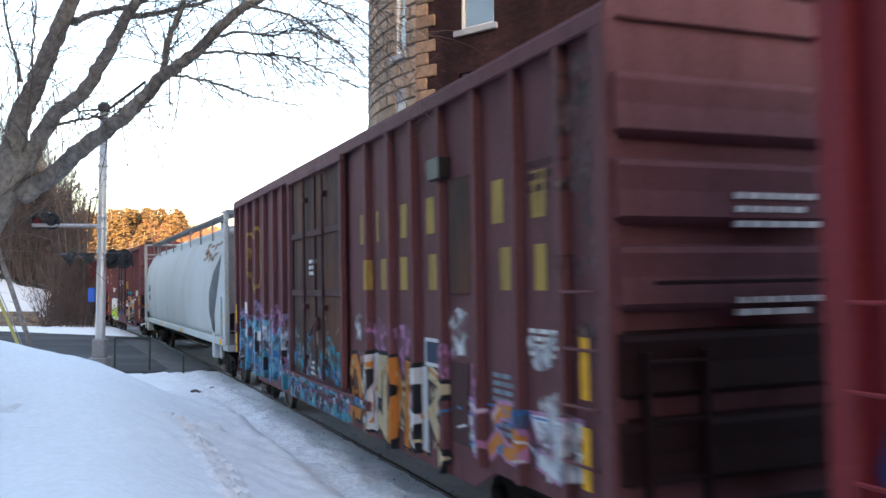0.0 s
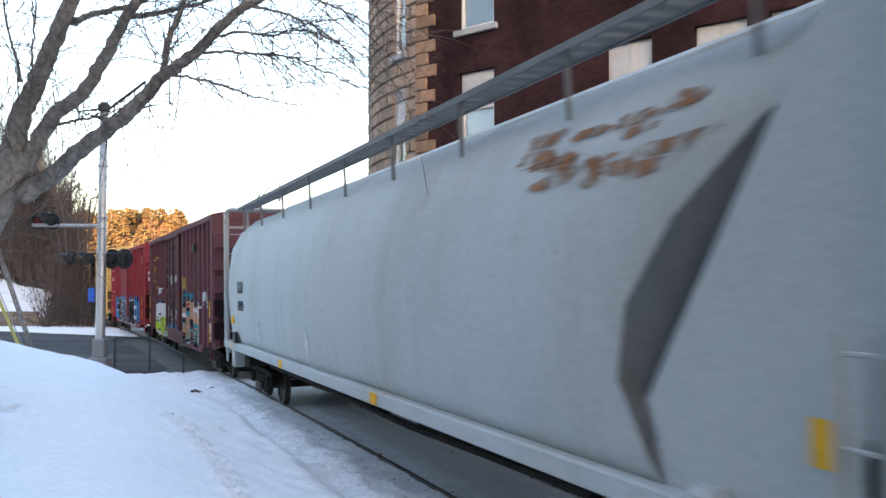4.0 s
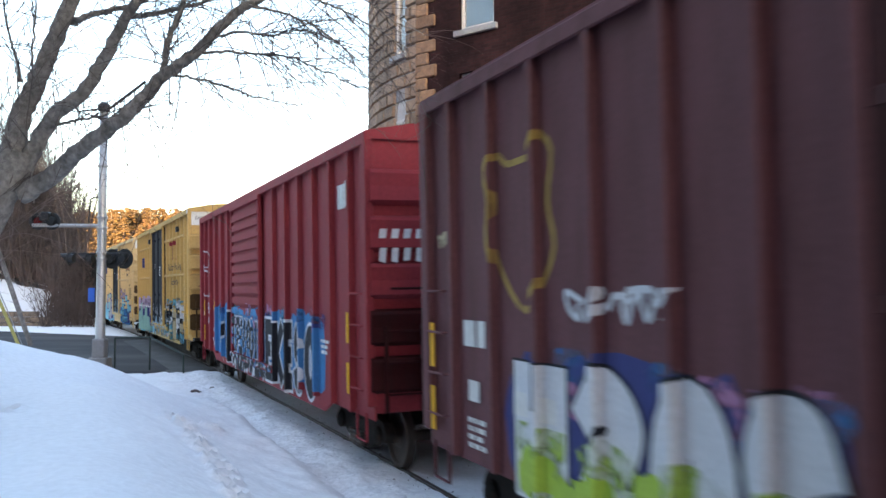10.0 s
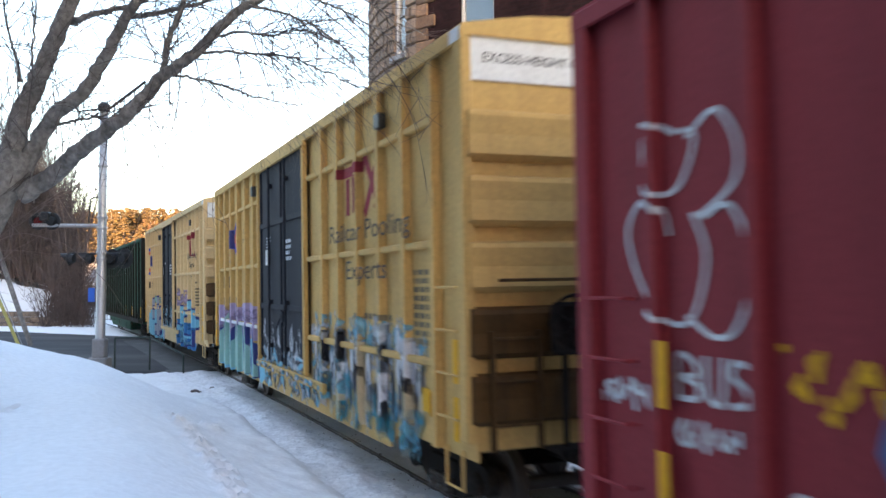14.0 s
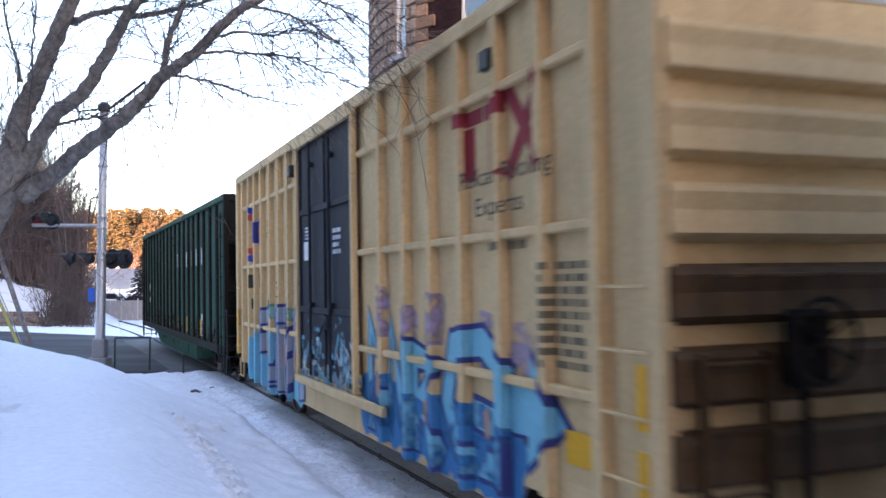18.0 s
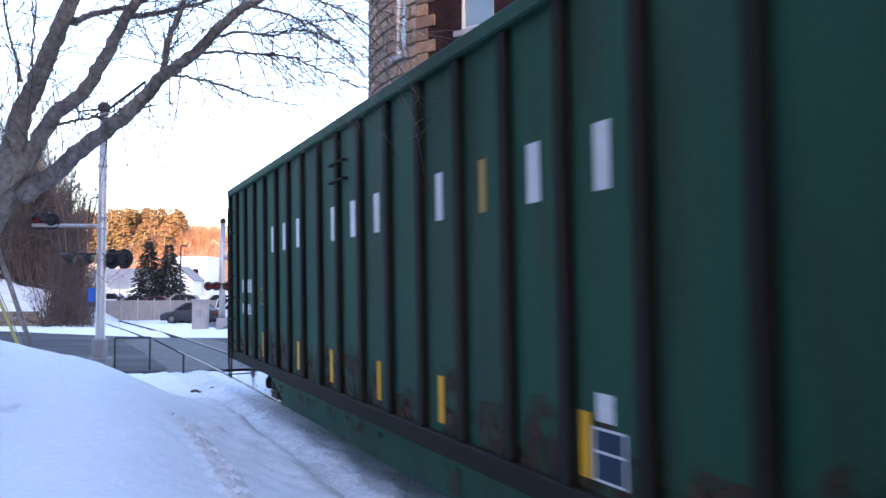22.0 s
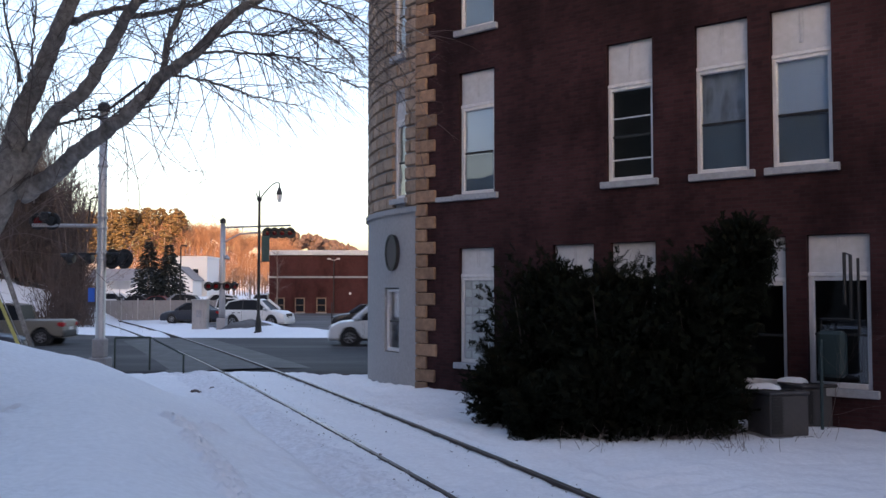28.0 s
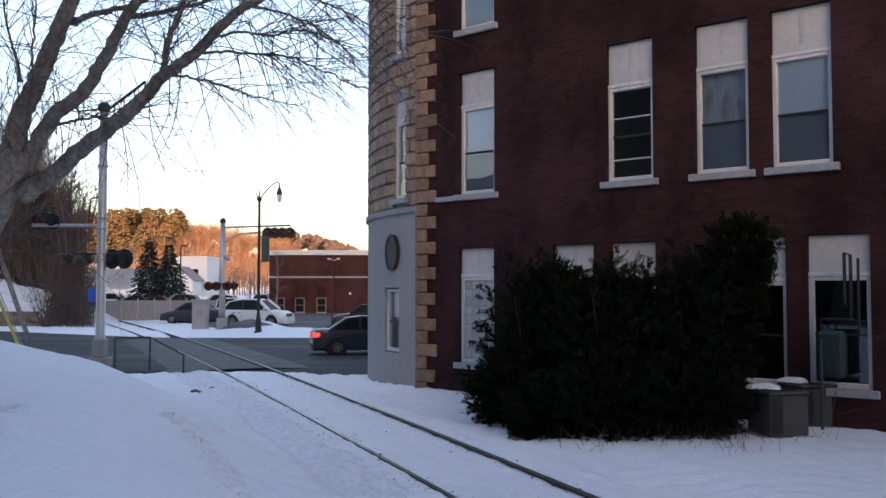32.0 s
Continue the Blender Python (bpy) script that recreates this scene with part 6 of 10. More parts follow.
    stencil(side, -6.95, -6.35, 1.9, 2.75, 9, WORN_BLACK, 55)
    for x0, x1, z0, z1 in ((3.72, 4.06, 2.34, 2.37), (3.72, 4.06, 2.6, 2.63), (3.95, 4.0, 2.45, 2.55)):
        side.paint("data_box", [rect(x0, x1, z0, z1)], BLACK_PAINT, 0.006, ribs=False)
    side.paint("yellow_placard", [rect(-7.05, -6.6, 1.2, 1.45)], SAFETY, 0.02)
    part("load_box", Shape().box(-5.6, -5.4, w - 0.07, w + 0.03, 4.42, 4.6, 0.01), BLACK_METAL, car)
    part("door_roller_box", Shape().box(db + 0.12, db + 0.32, w - 0.07, w + 0.09, 4.35, 4.55, 0.02), BLACK_METAL, car)
    stencil(dside, 1.1, 1.45, 3.28, 3.5, 4, C_WHITE, 57)
    dside.paint("door_notice", [rect(1.12, 1.42, 2.95, 3.24)], WHITE_PAINT, 0.035)
    stencil(dside, -0.6, -0.2, 3.0, 3.4, 4, C_WHITE, 58)
    if variant == 1:
        streaks(side, -6.6, -1.85, 0.66, 2.1, [(thin(C_CYAN), 30, 0.6, 0.98, 0.13, 0.16), (thin(C_WHITE), 26, 0.35, 0.9, 0.13, 0.2), (thin(C_GREY), 22, 0.2, 0.8, 0.12, 0.2), (C_CREAM, 14, 0.1, 0.6, 0.09, 0.22), (C_WHITE, 16, 0.25, 0.75, 0.06, 0.2), (thin(C_CYAN), 26, 0.0, 0.5, 0.1, 0.16), (C_BLACK, 30, 0.1, 0.75, 0.035, 0.16), (thin(C_TEAL), 18, 0.0, 0.4, 0.1, 0.14), (thin(C_WHITE), 22, 0.1, 0.9, 0.04, 0.18)], 51)
        for i, pts in enumerate(([(-2.2, 1.2), (-2.5, 2.0), (-2.9, 1.3)], [(-3.1, 1.2), (-3.2, 1.95), (-3.7, 1.9), (-3.6, 1.4)], [(-4.0, 1.2), (-4.2, 2.0), (-4.6, 1.3)], [(-4.9, 1.1), (-4.9, 1.9), (-5.4, 1.8), (-5.5, 1.2)], [(-5.8, 1.0), (-6.2, 1.7), (-6.4, 1.1)])):
            side.paint("spray_outline", stroke(pts, 0.07), thin(C_BLACK), 0.0265 + 0.0006 * i, stuff=True)
        rng = random.Random(52)
        side.paint("spray_cloud", [blob(7.0 - 0.55 * i, 1.62 + rng.uniform(-0.08, 0.12) + 0.018 * i, 0.42, 0.36, rng, 18, 0.14) for i in range(9)], C_LILAC, 0.005, stuff=True)
        side.paint("spray_haze", [blob(6.9 - 0.33 * i, 1.95 + rng.uniform(-0.12, 0.12), 0.2, 0.13, rng, 16, 0.15) for i in range(14)], thin(C_LILAC), 0.0075, stuff=True)
        side.paint("spray_cloud", [blob(6.9 - 0.5 * i, 1.05, 0.4, 0.4, rng, 18, 0.14) for i in range(10)], C_CYAN, 0.0078, stuff=True)
        for i in range(11):
            x, wd, top = 7.0 - 0.42 * i, rng.uniform(0.22, 0.34), rng.uniform(1.72, 2.02)
            side.paint("spray_outline", [[(x + wd + 0.04, 0.68), (x + rng.uniform(-0.1, 0.2), top + 0.09), (x - wd - 0.04, 0.7)]], (C_NAVY, C_BLACK)[i % 2], 0.0105 + 0.0004 * (i % 3))
            side.paint("spray_fill", [[(x + wd, 0.66), (x + rng.uniform(-0.06, 0.14), top), (x - wd * 0.6, 0.72)]], (C_MINT, C_CYAN, C_MINT, C_WHITE)[i % 4], 0.0125 + 0.0004 * (i % 3))
        streaks(side, 2.3, 7.2, 0.66, 1.9, [(thin(C_MINT), 16, 0.1, 0.7, 0.1, 0.16), (thin(C_NAVY), 18, 0.0, 0.7, 0.06, 0.17), (C_BLACK, 9, 0.1, 0.55, 0.06, 0.13), (thin(C_WHITE), 16, 0.4, 0.9, 0.05, 0.16), (C_ORANGE, 3, 0.2, 0.5, 0.06, 0.22)], 53)
        part("painted_stringer", Shape().box(2.4, 7.15, w - 0.03, w - 0.022, 1.705, 1.775), C_WHITE, car, "stringer sprayed white")
        low = [(thin(C_GREY), 16, 0.2, 0.8, 0.16, 0.3), (thin(C_CYAN), 14, 0.2, 0.9, 0.1, 0.3), (thin(C_BLACK), 14, 0.1, 0.9, 0.06, 0.3), (thin(C_WHITE), 10, 0.1, 0.9, 0.06, 0.3)]
        streaks(side, da, db, 0.64, 1.0, low, 66, False)
        streaks(Side(car, w + 0.035, w + 0.035, []), da - 1.0, db, zb + 0.045, zb + 0.155, low, 67)
        scrawl(dside, -1.5, 1.8, 1.15, 2.2, thin(C_WHITE), 53, 0.06, 9)
        mural(dside, -1.6, 1.8, 1.0, 1.4, 4, None, C_GREY, [C_CYAN, C_GREY], [C_WHITE], 54, cloud=False)
    else:
        rng = random.Random(61)
        side.paint("spray_haze", [blob(x, z, 0.22, 0.3, rng, 18, 0.15) for x, z in ((-2.3, 2.25), (-3.2, 2.0), (-4.0, 2.2), (-5.9, 1.95), (-5.2, 2.0), (-1.9, 1.5))], thin(C_LILAC), 0.005, stuff=True)
        side.paint("spray_cloud", [blob(-1.8 - 0.72 * i, 1.05, 0.5, 0.4, rng, 18, 0.15) for i in range(6)], C_BLUE, 0.006, stuff=True)
        arrow = [(-5.5, 1.75), (-6.05, 1.72), (-6.02, 1.95), (-6.6, 1.46), (-5.95, 1.05), (-5.98, 1.3), (-5.4, 1.28)]
        side.paint("spray_outline", [[(-5.96 + (x + 5.96) * 1.16, 1.48 + (z - 1.48) * 1.2) for x, z in arrow]], C_NAVY, 0.0085)
        side.paint("spray_fill", [arrow], C_CYAN, 0.0125)
        for pts in ([(-1.75, 0.85), (-1.75, 2.1), (-2.5, 1.1), (-2.55, 2.12), (-3.0, 0.9)], [(-3.3, 0.85), (-3.3, 1.8), (-3.95, 1.7), (-3.5, 1.3), (-4.05, 0.85)], [(-5.6, 1.75), (-5.1, 2.02), (-4.45, 1.95), (-4.25, 1.4), (-4.6, 0.9), (-5.5, 0.92), (-5.5, 1.3), (-5.0, 1.35)]):
            side.paint("spray_outline", stroke(pts, 0.36), C_NAVY, 0.0095, stuff=True)
            side.paint("spray_fill", stroke(pts, 0.25), C_CYAN, 0.0135, stuff=True)
            side.paint("spray_shade", stroke([(x, 0.8 + (z - 0.8) * 0.45) for x, z in pts], 0.22), thin(C_BLUE), 0.0175, stuff=True)
        for i, (x, z) in enumerate(((-2.35, 1.35), (-4.65, 1.5), (-5.2, 1.3), (-3.7, 1.2))):
            side.paint("spray_fleck", [blob(x, z, 0.07, 0.13, rng, 10, 0.2)], C_ORANGE if i % 2 else C_PEACH, 0.021)
        bars(side, [(-5.8 - 0.12 * i, 0.14) for i in range(4)], 1.2, 1.42, C_BLACK, "name_bar", 0.6)
        side.paint("spray_cloud", [blob(6.0 - 0.6 * i, 1.1, 0.5, 0.55, rng, 18, 0.12) for i in range(7)] + [blob(2.15, 1.5, 0.4, 0.75, rng, 18, 0.12)], C_CYAN, 0.0045, stuff=True)
        side.paint("spray_haze", [blob(5.4 - 0.35 * i, 2.08 + rng.uniform(-0.08, 0.08), 0.24, 0.12, rng, 16, 0.15) for i in range(10)], thin(C_MINT), 0.0072, stuff=True)
        pale = C_HAZE
        for i, pts in enumerate(([(5.45, 0.75), (5.45, 1.85), (4.7, 1.95), (4.75, 1.5), (5.1, 1.45)], [(4.62, 1.9), (4.6, 0.85), (3.95, 0.9), (3.9, 1.95)], [(3.45, 0.8), (3.45, 2.0), (2.95, 2.02), (2.95, 1.5), (3.4, 1.45)], [(2.85, 0.8), (2.62, 1.4), (2.35, 2.05), (2.1, 1.4), (2.02, 0.8)])):
            side.paint("spray_outline", stroke(pts, 0.46), C_NAVY, 0.0095 + 0.0005 * i, stuff=True)
            side.paint("spray_fill", stroke(pts, 0.34), pale, 0.0125 + 0.0005 * i, stuff=True)
            side.paint("spray_outline", stroke([(x + 0.05, z - 0.12) for x, z in pts[:3]], 0.05), C_NAVY, 0.0165 + 0.0005 * i, stuff=True)
        side.paint("spray_fleck", [blob(4.77, 1.35, 0.05, 0.2, rng, 10, 0.2), blob(2.45, 1.2, 0.05, 0.22, rng, 10, 0.2)], C_ORANGE, 0.021)
        side.paint("spray_fleck", [blob(3.2, 1.3, 0.16, 0.2, rng, 10, 0.2)], C_PEACH, 0.0195)
        scrawl(dside, -1.5, 1.8, 1.1, 2.2, thin(C_CYAN), 63, 0.07, 7)
        scrawl(dside, -1.5, 1.8, 1.1, 2.0, thin(C_WHITE), 65, 0.05, 7)
        mural(dside, -1.6, 1.8, 1.0, 1.35, 4, None, C_GREY, [C_TEAL, C_GREY], [C_CREAM], 64, cloud=False)
    return car


C_RED_OXIDE = paint("dark_red_emblem", (0.3, 0.04, 0.05))
C_RED_SIGN = paint("sign_red", (0.58, 0.12, 0.08))
C_BLUE_SIGN = paint("sign_blue", (0.05, 0.09, 0.46))


RUST_DARK = paint("dark_rust", (0.06, 0.036, 0.018), (0.03, 0.022, 0.015))


def chip_car(S):
    L, w, zb, zt = 20.2, 1.58, 0.95, 4.83
    car = thing("chip_hopper_car", Matrix(), "dark green open-top wood chip car with rusty side posts", "freight car", "freight train cars")
    car["S"] = S
    ys = w - 0.07
    for s in (1, -1):
        part("side_sheet", Shape().box(-L / 2 + 0.1, L / 2 - 0.1, min(s * ys, s * (ys - 0.06)), max(s * ys, s * (ys - 0.06)), zb, zt - 0.05), GREEN, car)
        part("top_chord", Shape().box(-L / 2 + 0.02, L / 2 - 0.02, s * w - 0.1, s * w + 0.02, zt - 0.14, zt + 0.02, 0.02), GREEN, car)
        part("side_sill", Shape().box(-L / 2 + 0.02, L / 2 - 0.02, s * w - 0.1, s * w + 0.01, zb - 0.08, zb + 0.12, 0.015), GREEN_POST, car)
    part("floor", Shape().box(-L / 2 + 0.1, L / 2 - 0.1, -ys, ys, zb, zb + 0.1), UNDER, car)
    posts = [-8.85, -7.8, -6.75, -5.75, -4.8, -3.8, -2.75, -1.7, -0.6, 0.46, 1.52, 2.6, 3.65, 4.66, 5.75, 6.85, 7.95, 9.02]
    post = Shape().box(-0.085, 0.085, -0.1, 0.0, zb + 0.12, zt - 0.14, 0.02).mesh("side_post", GREEN_POST)
    for x in posts:
        part("side_post", post, None, car, at=pose(x, w, 0))
        part("side_post", post, None, car, at=pose(x, -w + 0.1, 0))
    for x in (-L / 2 + 0.1, L / 2 - 0.1):
        for y in (w, -w + 0.12):
            part("corner_post", Shape().box(x - 0.1, x + 0.1, y - 0.12, y, zb, zt), GREEN_POST, car)
    for e in (-1, 1):
        x = e * (L / 2 - 0.12)
        part("end_panel", Shape().box(x - 0.04, x + 0.04, -ys, ys, 3.72, zt - 0.1), GREEN_POST, car, "rusty green upper end panel")
        part("end_chord", Shape().box(min(x, x + e * 0.12), max(x, x + e * 0.12), -w + 0.05, w - 0.05, zt - 0.16, zt + 0.02, 0.02), GREEN_POST, car)
        # underframe black on this sheet paints in the recess's deep shade
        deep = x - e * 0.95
        part("end_sheet", Shape().box(deep - 0.04, deep + 0.04, -ys + 0.07, ys - 0.07, zb + 0.11, 3.75), UNDER, car, "recessed end sheet, deep shade put into its colour")
        for z in (3.66, 2.5):
            part("end_beam", Shape().box(min(x, x + e * 0.1), max(x, x + e * 0.1), -w + 0.1, w - 0.1, z - 0.07, z + 0.07, 0.02), GREEN_POST, car)
        for y in (-0.55, 0.55):
            part("end_post", Shape().box(min(x, x + e * 0.1), max(x, x + e * 0.1), y - 0.06, y + 0.06, zb, 3.58, 0.015), GREEN_POST, car)
        coupler(car, e * (L / 2 - 0.1))
        truck(car, e * 6.9)
        part("end_platform", Shape().box(min(e * L / 2, e * (L / 2 + 0.3)), max(e * L / 2, e * (L / 2 + 0.3)), -1.3, 1.3, zb - 0.1, zb - 0.04), UNDER, car)
        # looped hand rails and steps at the corners
        for y in (w - 0.02, w - 0.55):
            part("corner_rail", Shape().tube([(e * (L / 2 + 0.04), y, 1.95), (e * (L / 2 + 0.22), y, 2.0), (e * (L / 2 + 0.24), y, 0.95), (e * (L / 2 + 0.12), y, 0.4), (e * (L / 2 - 0.16), y, 0.4), (e * (L / 2 - 0.2), y, 0.95)], 0.022, 6), BLACK_METAL, car)
        for z in (0.45, 0.85, 1.35, 1.85):
            part("end_rung", Shape().tube([(e * (L / 2 + 0.2), w - 0.02, z), (e * (L / 2 + 0.2), w - 0.55, z)], 0.016, 6), BLACK_METAL, car)
        grabs(car, e * (L / 2 - 0.5), w, (1.3, 1.8, 2.3, 2.8, 3.3, 3.8, 4.3), w + 0.0, GREEN_POST)
        for xx in (e * (L / 2 - 0.74), e * (L / 2 - 0.26)):
            part("ladder_stile", Shape().tube([(xx, w + 0.04, 0.9), (xx, w + 0.04, 4.4)], 0.018, 6), GREEN_POST, car)
    # hopper belly between the trucks
    by = 1.54
    belly = Shape()
    belly.v = [(-5.4, -by, zb - 0.06), (5.4, -by, zb - 0.06), (5.4, by, zb - 0.06), (-5.4, by, zb - 0.06), (-4.6, -by + 0.12, 0.38), (4.6, -by + 0.12, 0.38), (4.6, by - 0.12, 0.38), (-4.6, by - 0.12, 0.38)]
    belly.f = [(0, 1, 2, 3), (7, 6, 5, 4), (4, 5, 1, 0), (5, 6, 2, 1), (6, 7, 3, 2), (7, 4, 0, 3)]
    part("hopper_belly", belly, GREEN, car)
    part("center_sill", Shape().box(-L / 2 + 0.1, L / 2 - 0.1, -0.3, 0.3, 0.72, zb - 0.07), UNDER, car)
    side = Side(car, ys, w, [(x - 0.085, x + 0.085) for x in posts], 0.003)
    white = [(5.15, 0.3), (4.12, 0.36), (3.05, 0.34), (0.82, 0.36), (-0.18, 0.38), (-1.2, 0.36), (-3.24, 0.3), (-5.25, 0.36), (-6.25, 0.34)]
    side.paint("company_lettering", [rect(x - wd * 0.3, x + wd * 0.3, 3.19, 3.67) for x, wd in white], WHITE_PAINT, 0.006, "white lettering as plain bars", ribs=False, split=True)
    side.paint("gold_bar", [rect(-4.36, -4.2, 3.19, 3.67)], GOLD_PAINT, 0.006, ribs=False)
    side.paint("reporting_bar", [rect(x, x + 0.15, 2.42, 2.7) for x in (8.38, 8.16, 7.68, 7.42)] + [rect(x, x + 0.1, 1.95, 2.18) for x in (8.42, 8.28, 8.14, 7.72, 7.52)], WHITE_PAINT, 0.006, "white reporting marks as plain bars", ribs=False, split=True)
    side.paint("data_panel", [rect(-6.47, -6.05, 1.16, 1.54)], WHITE_PAINT, 0.005, ribs=False)
    side.paint("data_panel", [rect(-6.44, -6.08, 1.18, 1.36), rect(-6.44, -6.08, 1.38, 1.52)], SLATE, 0.006, ribs=False, split=True)
    side.paint("data_panel", [rect(-6.33, -6.11, 1.58, 1.78)], WHITE_PAINT, 0.007, ribs=False)
    for x in (9.35, 6.15, 3.1, 1.0, -1.2, -3.2, -5.95, -9.25):
        part("reflector_strip", Shape().box(x - 0.07, x + 0.07, ys, ys + 0.008, 1.16, 1.63), SAFETY, car)
    part("outlined_box", Shape().tube([(6.1, ys + 0.006, 2.2), (6.45, ys + 0.006, 2.2), (6.45, ys + 0.006, 2.5), (6.1, ys + 0.006, 2.5), (6.1, ys + 0.006, 2.2)], 0.01, 4), GOLD_PAINT, car)
    # rust creeps up from the sill and down some of the panels
    rng = random.Random(81)
    edges = list(zip(posts, posts[1:]))
    side.paint("rust_stain", [blob((a + b) / 2 + rng.uniform(-0.25, 0.25), zb + 0.2, rng.uniform(0.25, 0.48), rng.uniform(0.15, 0.75), rng, 16, 0.2) for a, b in edges for _ in range(2)], thin(RUST_DARK), 0.003, ribs=False, stuff=True)
    for z in (4.0, 4.25):
        part("side_step", Shape().tube([(0.05, ys, z), (0.05, ys + 0.08, z), (0.75, ys + 0.08, z), (0.75, ys, z)], 0.02, 6), GREEN_POST, car)
    return car


def hopper_car(S):
    L = 19.76
    car = thing("covered_hopper_car", Matrix(), "pale grey covered hopper car with rounded sides and roof walkways", "hopper car", "freight train cars")
    car["S"] = S
    sec = [(1.42, 1.2), (1.5, 1.42), (1.55, 1.9), (1.57, 2.4), (1.52, 2.95), (1.4, 3.45), (1.2, 3.85), (0.9, 4.12), (0.5, 4.25), (0.0, 4.28)]
    full = sec + [(-y, z) for y, z in reversed(sec[:-1])]
    k = len(full)

    def edge(z, e=-1):
        if e < 0:
            return float(np.interp(z, [1.2, 1.53, 1.8, 2.16, 2.57, 2.96, 3.31, 3.59, 3.83, 4.3], [7.9, 7.68, 7.49, 7.51, 7.73, 8.12, 8.55, 8.94, 9.39, 9.6]))
        return float(np.interp(z, [1.2, 1.54, 2.47, 2.76, 2.94, 3.17, 3.5, 3.79, 4.0, 4.3], [8.8, 8.85, 8.96, 9.03, 9.15, 9.35, 9.48, 9.36, 9.16, 8.8]))

    rings = []
    for e in (-1, 1):
        ring = []
        # the slope sheet of the end lies behind the curved edge of the side
        for inset, back in ((0.3, 1.0), (0.78, 1.0), (0.992, 0.0), (1.0, -0.02)):
            ring.append([(e * (edge(z, e) + (7.4 + max(0.0, z - 1.4) * 0.8 - edge(z, e) if e < 0 else -0.3) * max(0.0, back) + min(0.0, back)), y * inset, z) for y, z in full])
        rings += ring if e < 0 else list(reversed(ring))
    # a few straight rings between
    mids = [[(x, y, z) for y, z in full] for x in (-7.0, -3.5, 0, 3.5, 7.0)]
    rings = rings[:4] + mids + rings[4:]
    sh = Shape()
    for r in rings:
        sh.v += r
    # end slope built apart, so that its shade can be painted in
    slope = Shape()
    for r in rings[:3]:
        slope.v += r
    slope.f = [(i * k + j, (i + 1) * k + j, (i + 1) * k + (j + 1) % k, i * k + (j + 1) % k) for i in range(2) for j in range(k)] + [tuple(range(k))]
    part("end_slope_sheet", slope, SHADED_GREY, car, "sloping end sheet, its shade put into a darker grey", smooth=True)
    for i in range(2, len(rings) - 1):
        for j in range(k - 1):
            sh.f.append((i * k + j, (i + 1) * k + j, (i + 1) * k + j + 1, i * k + j + 1))
        sh.f.append((i * k + k - 1, (i + 1) * k + k - 1, (i + 1) * k, i * k))
    sh.f += [tuple(reversed(range((len(rings) - 1) * k, len(rings) * k)))]
    part("body", sh, HOPPER, car, smooth=True)
    for s in (1, -1):
        part("side_sill", Shape().box(-L / 2 + 0.1, L / 2 - 0.1, min(s * 1.4, s * 1.56), max(s * 1.4, s * 1.56), 1.08, 1.26, 0.02), HOPPER, car)
    for e in (-1, 1):
        for s in (1, -1):
            poly = [(-7.45, 1.25), (-9.78, 1.25), (-9.78, 3.95), (-9.25, 3.95), (-7.45, 1.5)] if e < 0 else [(8.0, 1.25), (8.95, 1.25), (8.95, 2.4), (8.3, 2.1), (8.05, 1.4)]
            part("shear_plate", Shape().prism(poly, s * 1.41 - 0.012, s * 1.41 + 0.012), HOPPER, car)
            part("corner_post", Shape().box(e * 9.83 - 0.06, e * 9.83 + 0.06, s * 1.48 - 0.06, s * 1.48 + 0.06, 1.1, 4.42, 0.012), HOPPER, car)
            part("end_stile", Shape().box(e * 9.85 - 0.03, e * 9.85 + 0.03, s * 0.95 - 0.03, s * 0.95 + 0.03, 1.1, 4.42, 0.008), HOPPER, car)
            for z in [1.45 + 0.48 * i for i in range(6)]:
                part("end_rung", Shape().tube([(e * 9.85, s * 0.95, z), (e * 9.85, s * 1.48, z)], 0.014, 6), HOPPER, car)
            for z in [1.3 + 0.45 * i for i in range(3)]:
                part("side_rung", Shape().tube([(e * 9.38, s * 1.54, z), (e * 9.6, s * 1.54, z)], 0.014, 6), HOPPER, car)
            part("side_stile", Shape().tube([(e * 9.38, s * 1.54, 0.75), (e * 9.38, s * 1.54, 2.3)], 0.03, 8), HOPPER, car)
        part("end_sheet", Shape().box(e * 9.53 - 0.03, e * 9.53 + 0.03, -1.36, 1.36 if e < 0 else 0.3, 1.9, 3.95, 0.01), HOPPER, car)
        part("lower_end_sheet", Shape().box(e * 9.43 - 0.03, e * 9.43 + 0.03, -1.36, 1.36 if e < 0 else 0.3, 1.1, 1.9, 0.01), HOPPER, car)
        # flat near-black disc paints the shade of a hole on the sheet
        part("round_opening", Shape().lathe([(0.27, -0.005), (0.27, 0.01)], 20, Matrix.Translation((e * 9.468, 1.215 if e < 0 else -0.3, 1.62)) @ pose(0, 0, 0, 0, 90 * e)), DARK_GAP, car, "near-black disc in place of a round opening")
        part("end_sill", Shape().box(min(e * 9.33, e * 9.95), max(e * 9.33, e * 9.95), -1.5, 1.5, 0.95, 1.12, 0.02), HOPPER, car)
        part("end_walkway", Shape().box(min(e * 9.23, e * 9.98), max(e * 9.23, e * 9.98), -1.5, 1.5, 4.42, 4.47, 0.01), HOPPER, car)
        part("end_guard", Shape().box(e * 9.89 - 0.02, e * 9.89 + 0.02, -1.5, 1.5, 4.0, 4.06), HOPPER, car)
        coupler(car, e * (L / 2 - 0.2))
        truck(car, e * 7.55)
        for z in (1.5, 1.9):
            part("crossover_rail", Shape().tube([(e * 9.98, -1.3, z), (e * 9.98, 1.3, z)], 0.016, 6), HOPPER, car)
        part("body_bolster", Shape().box(e * 7.55 - 0.25, e * 7.55 + 0.25, -1.4, 1.4, 0.78, 1.1, 0.03), UNDER, car)
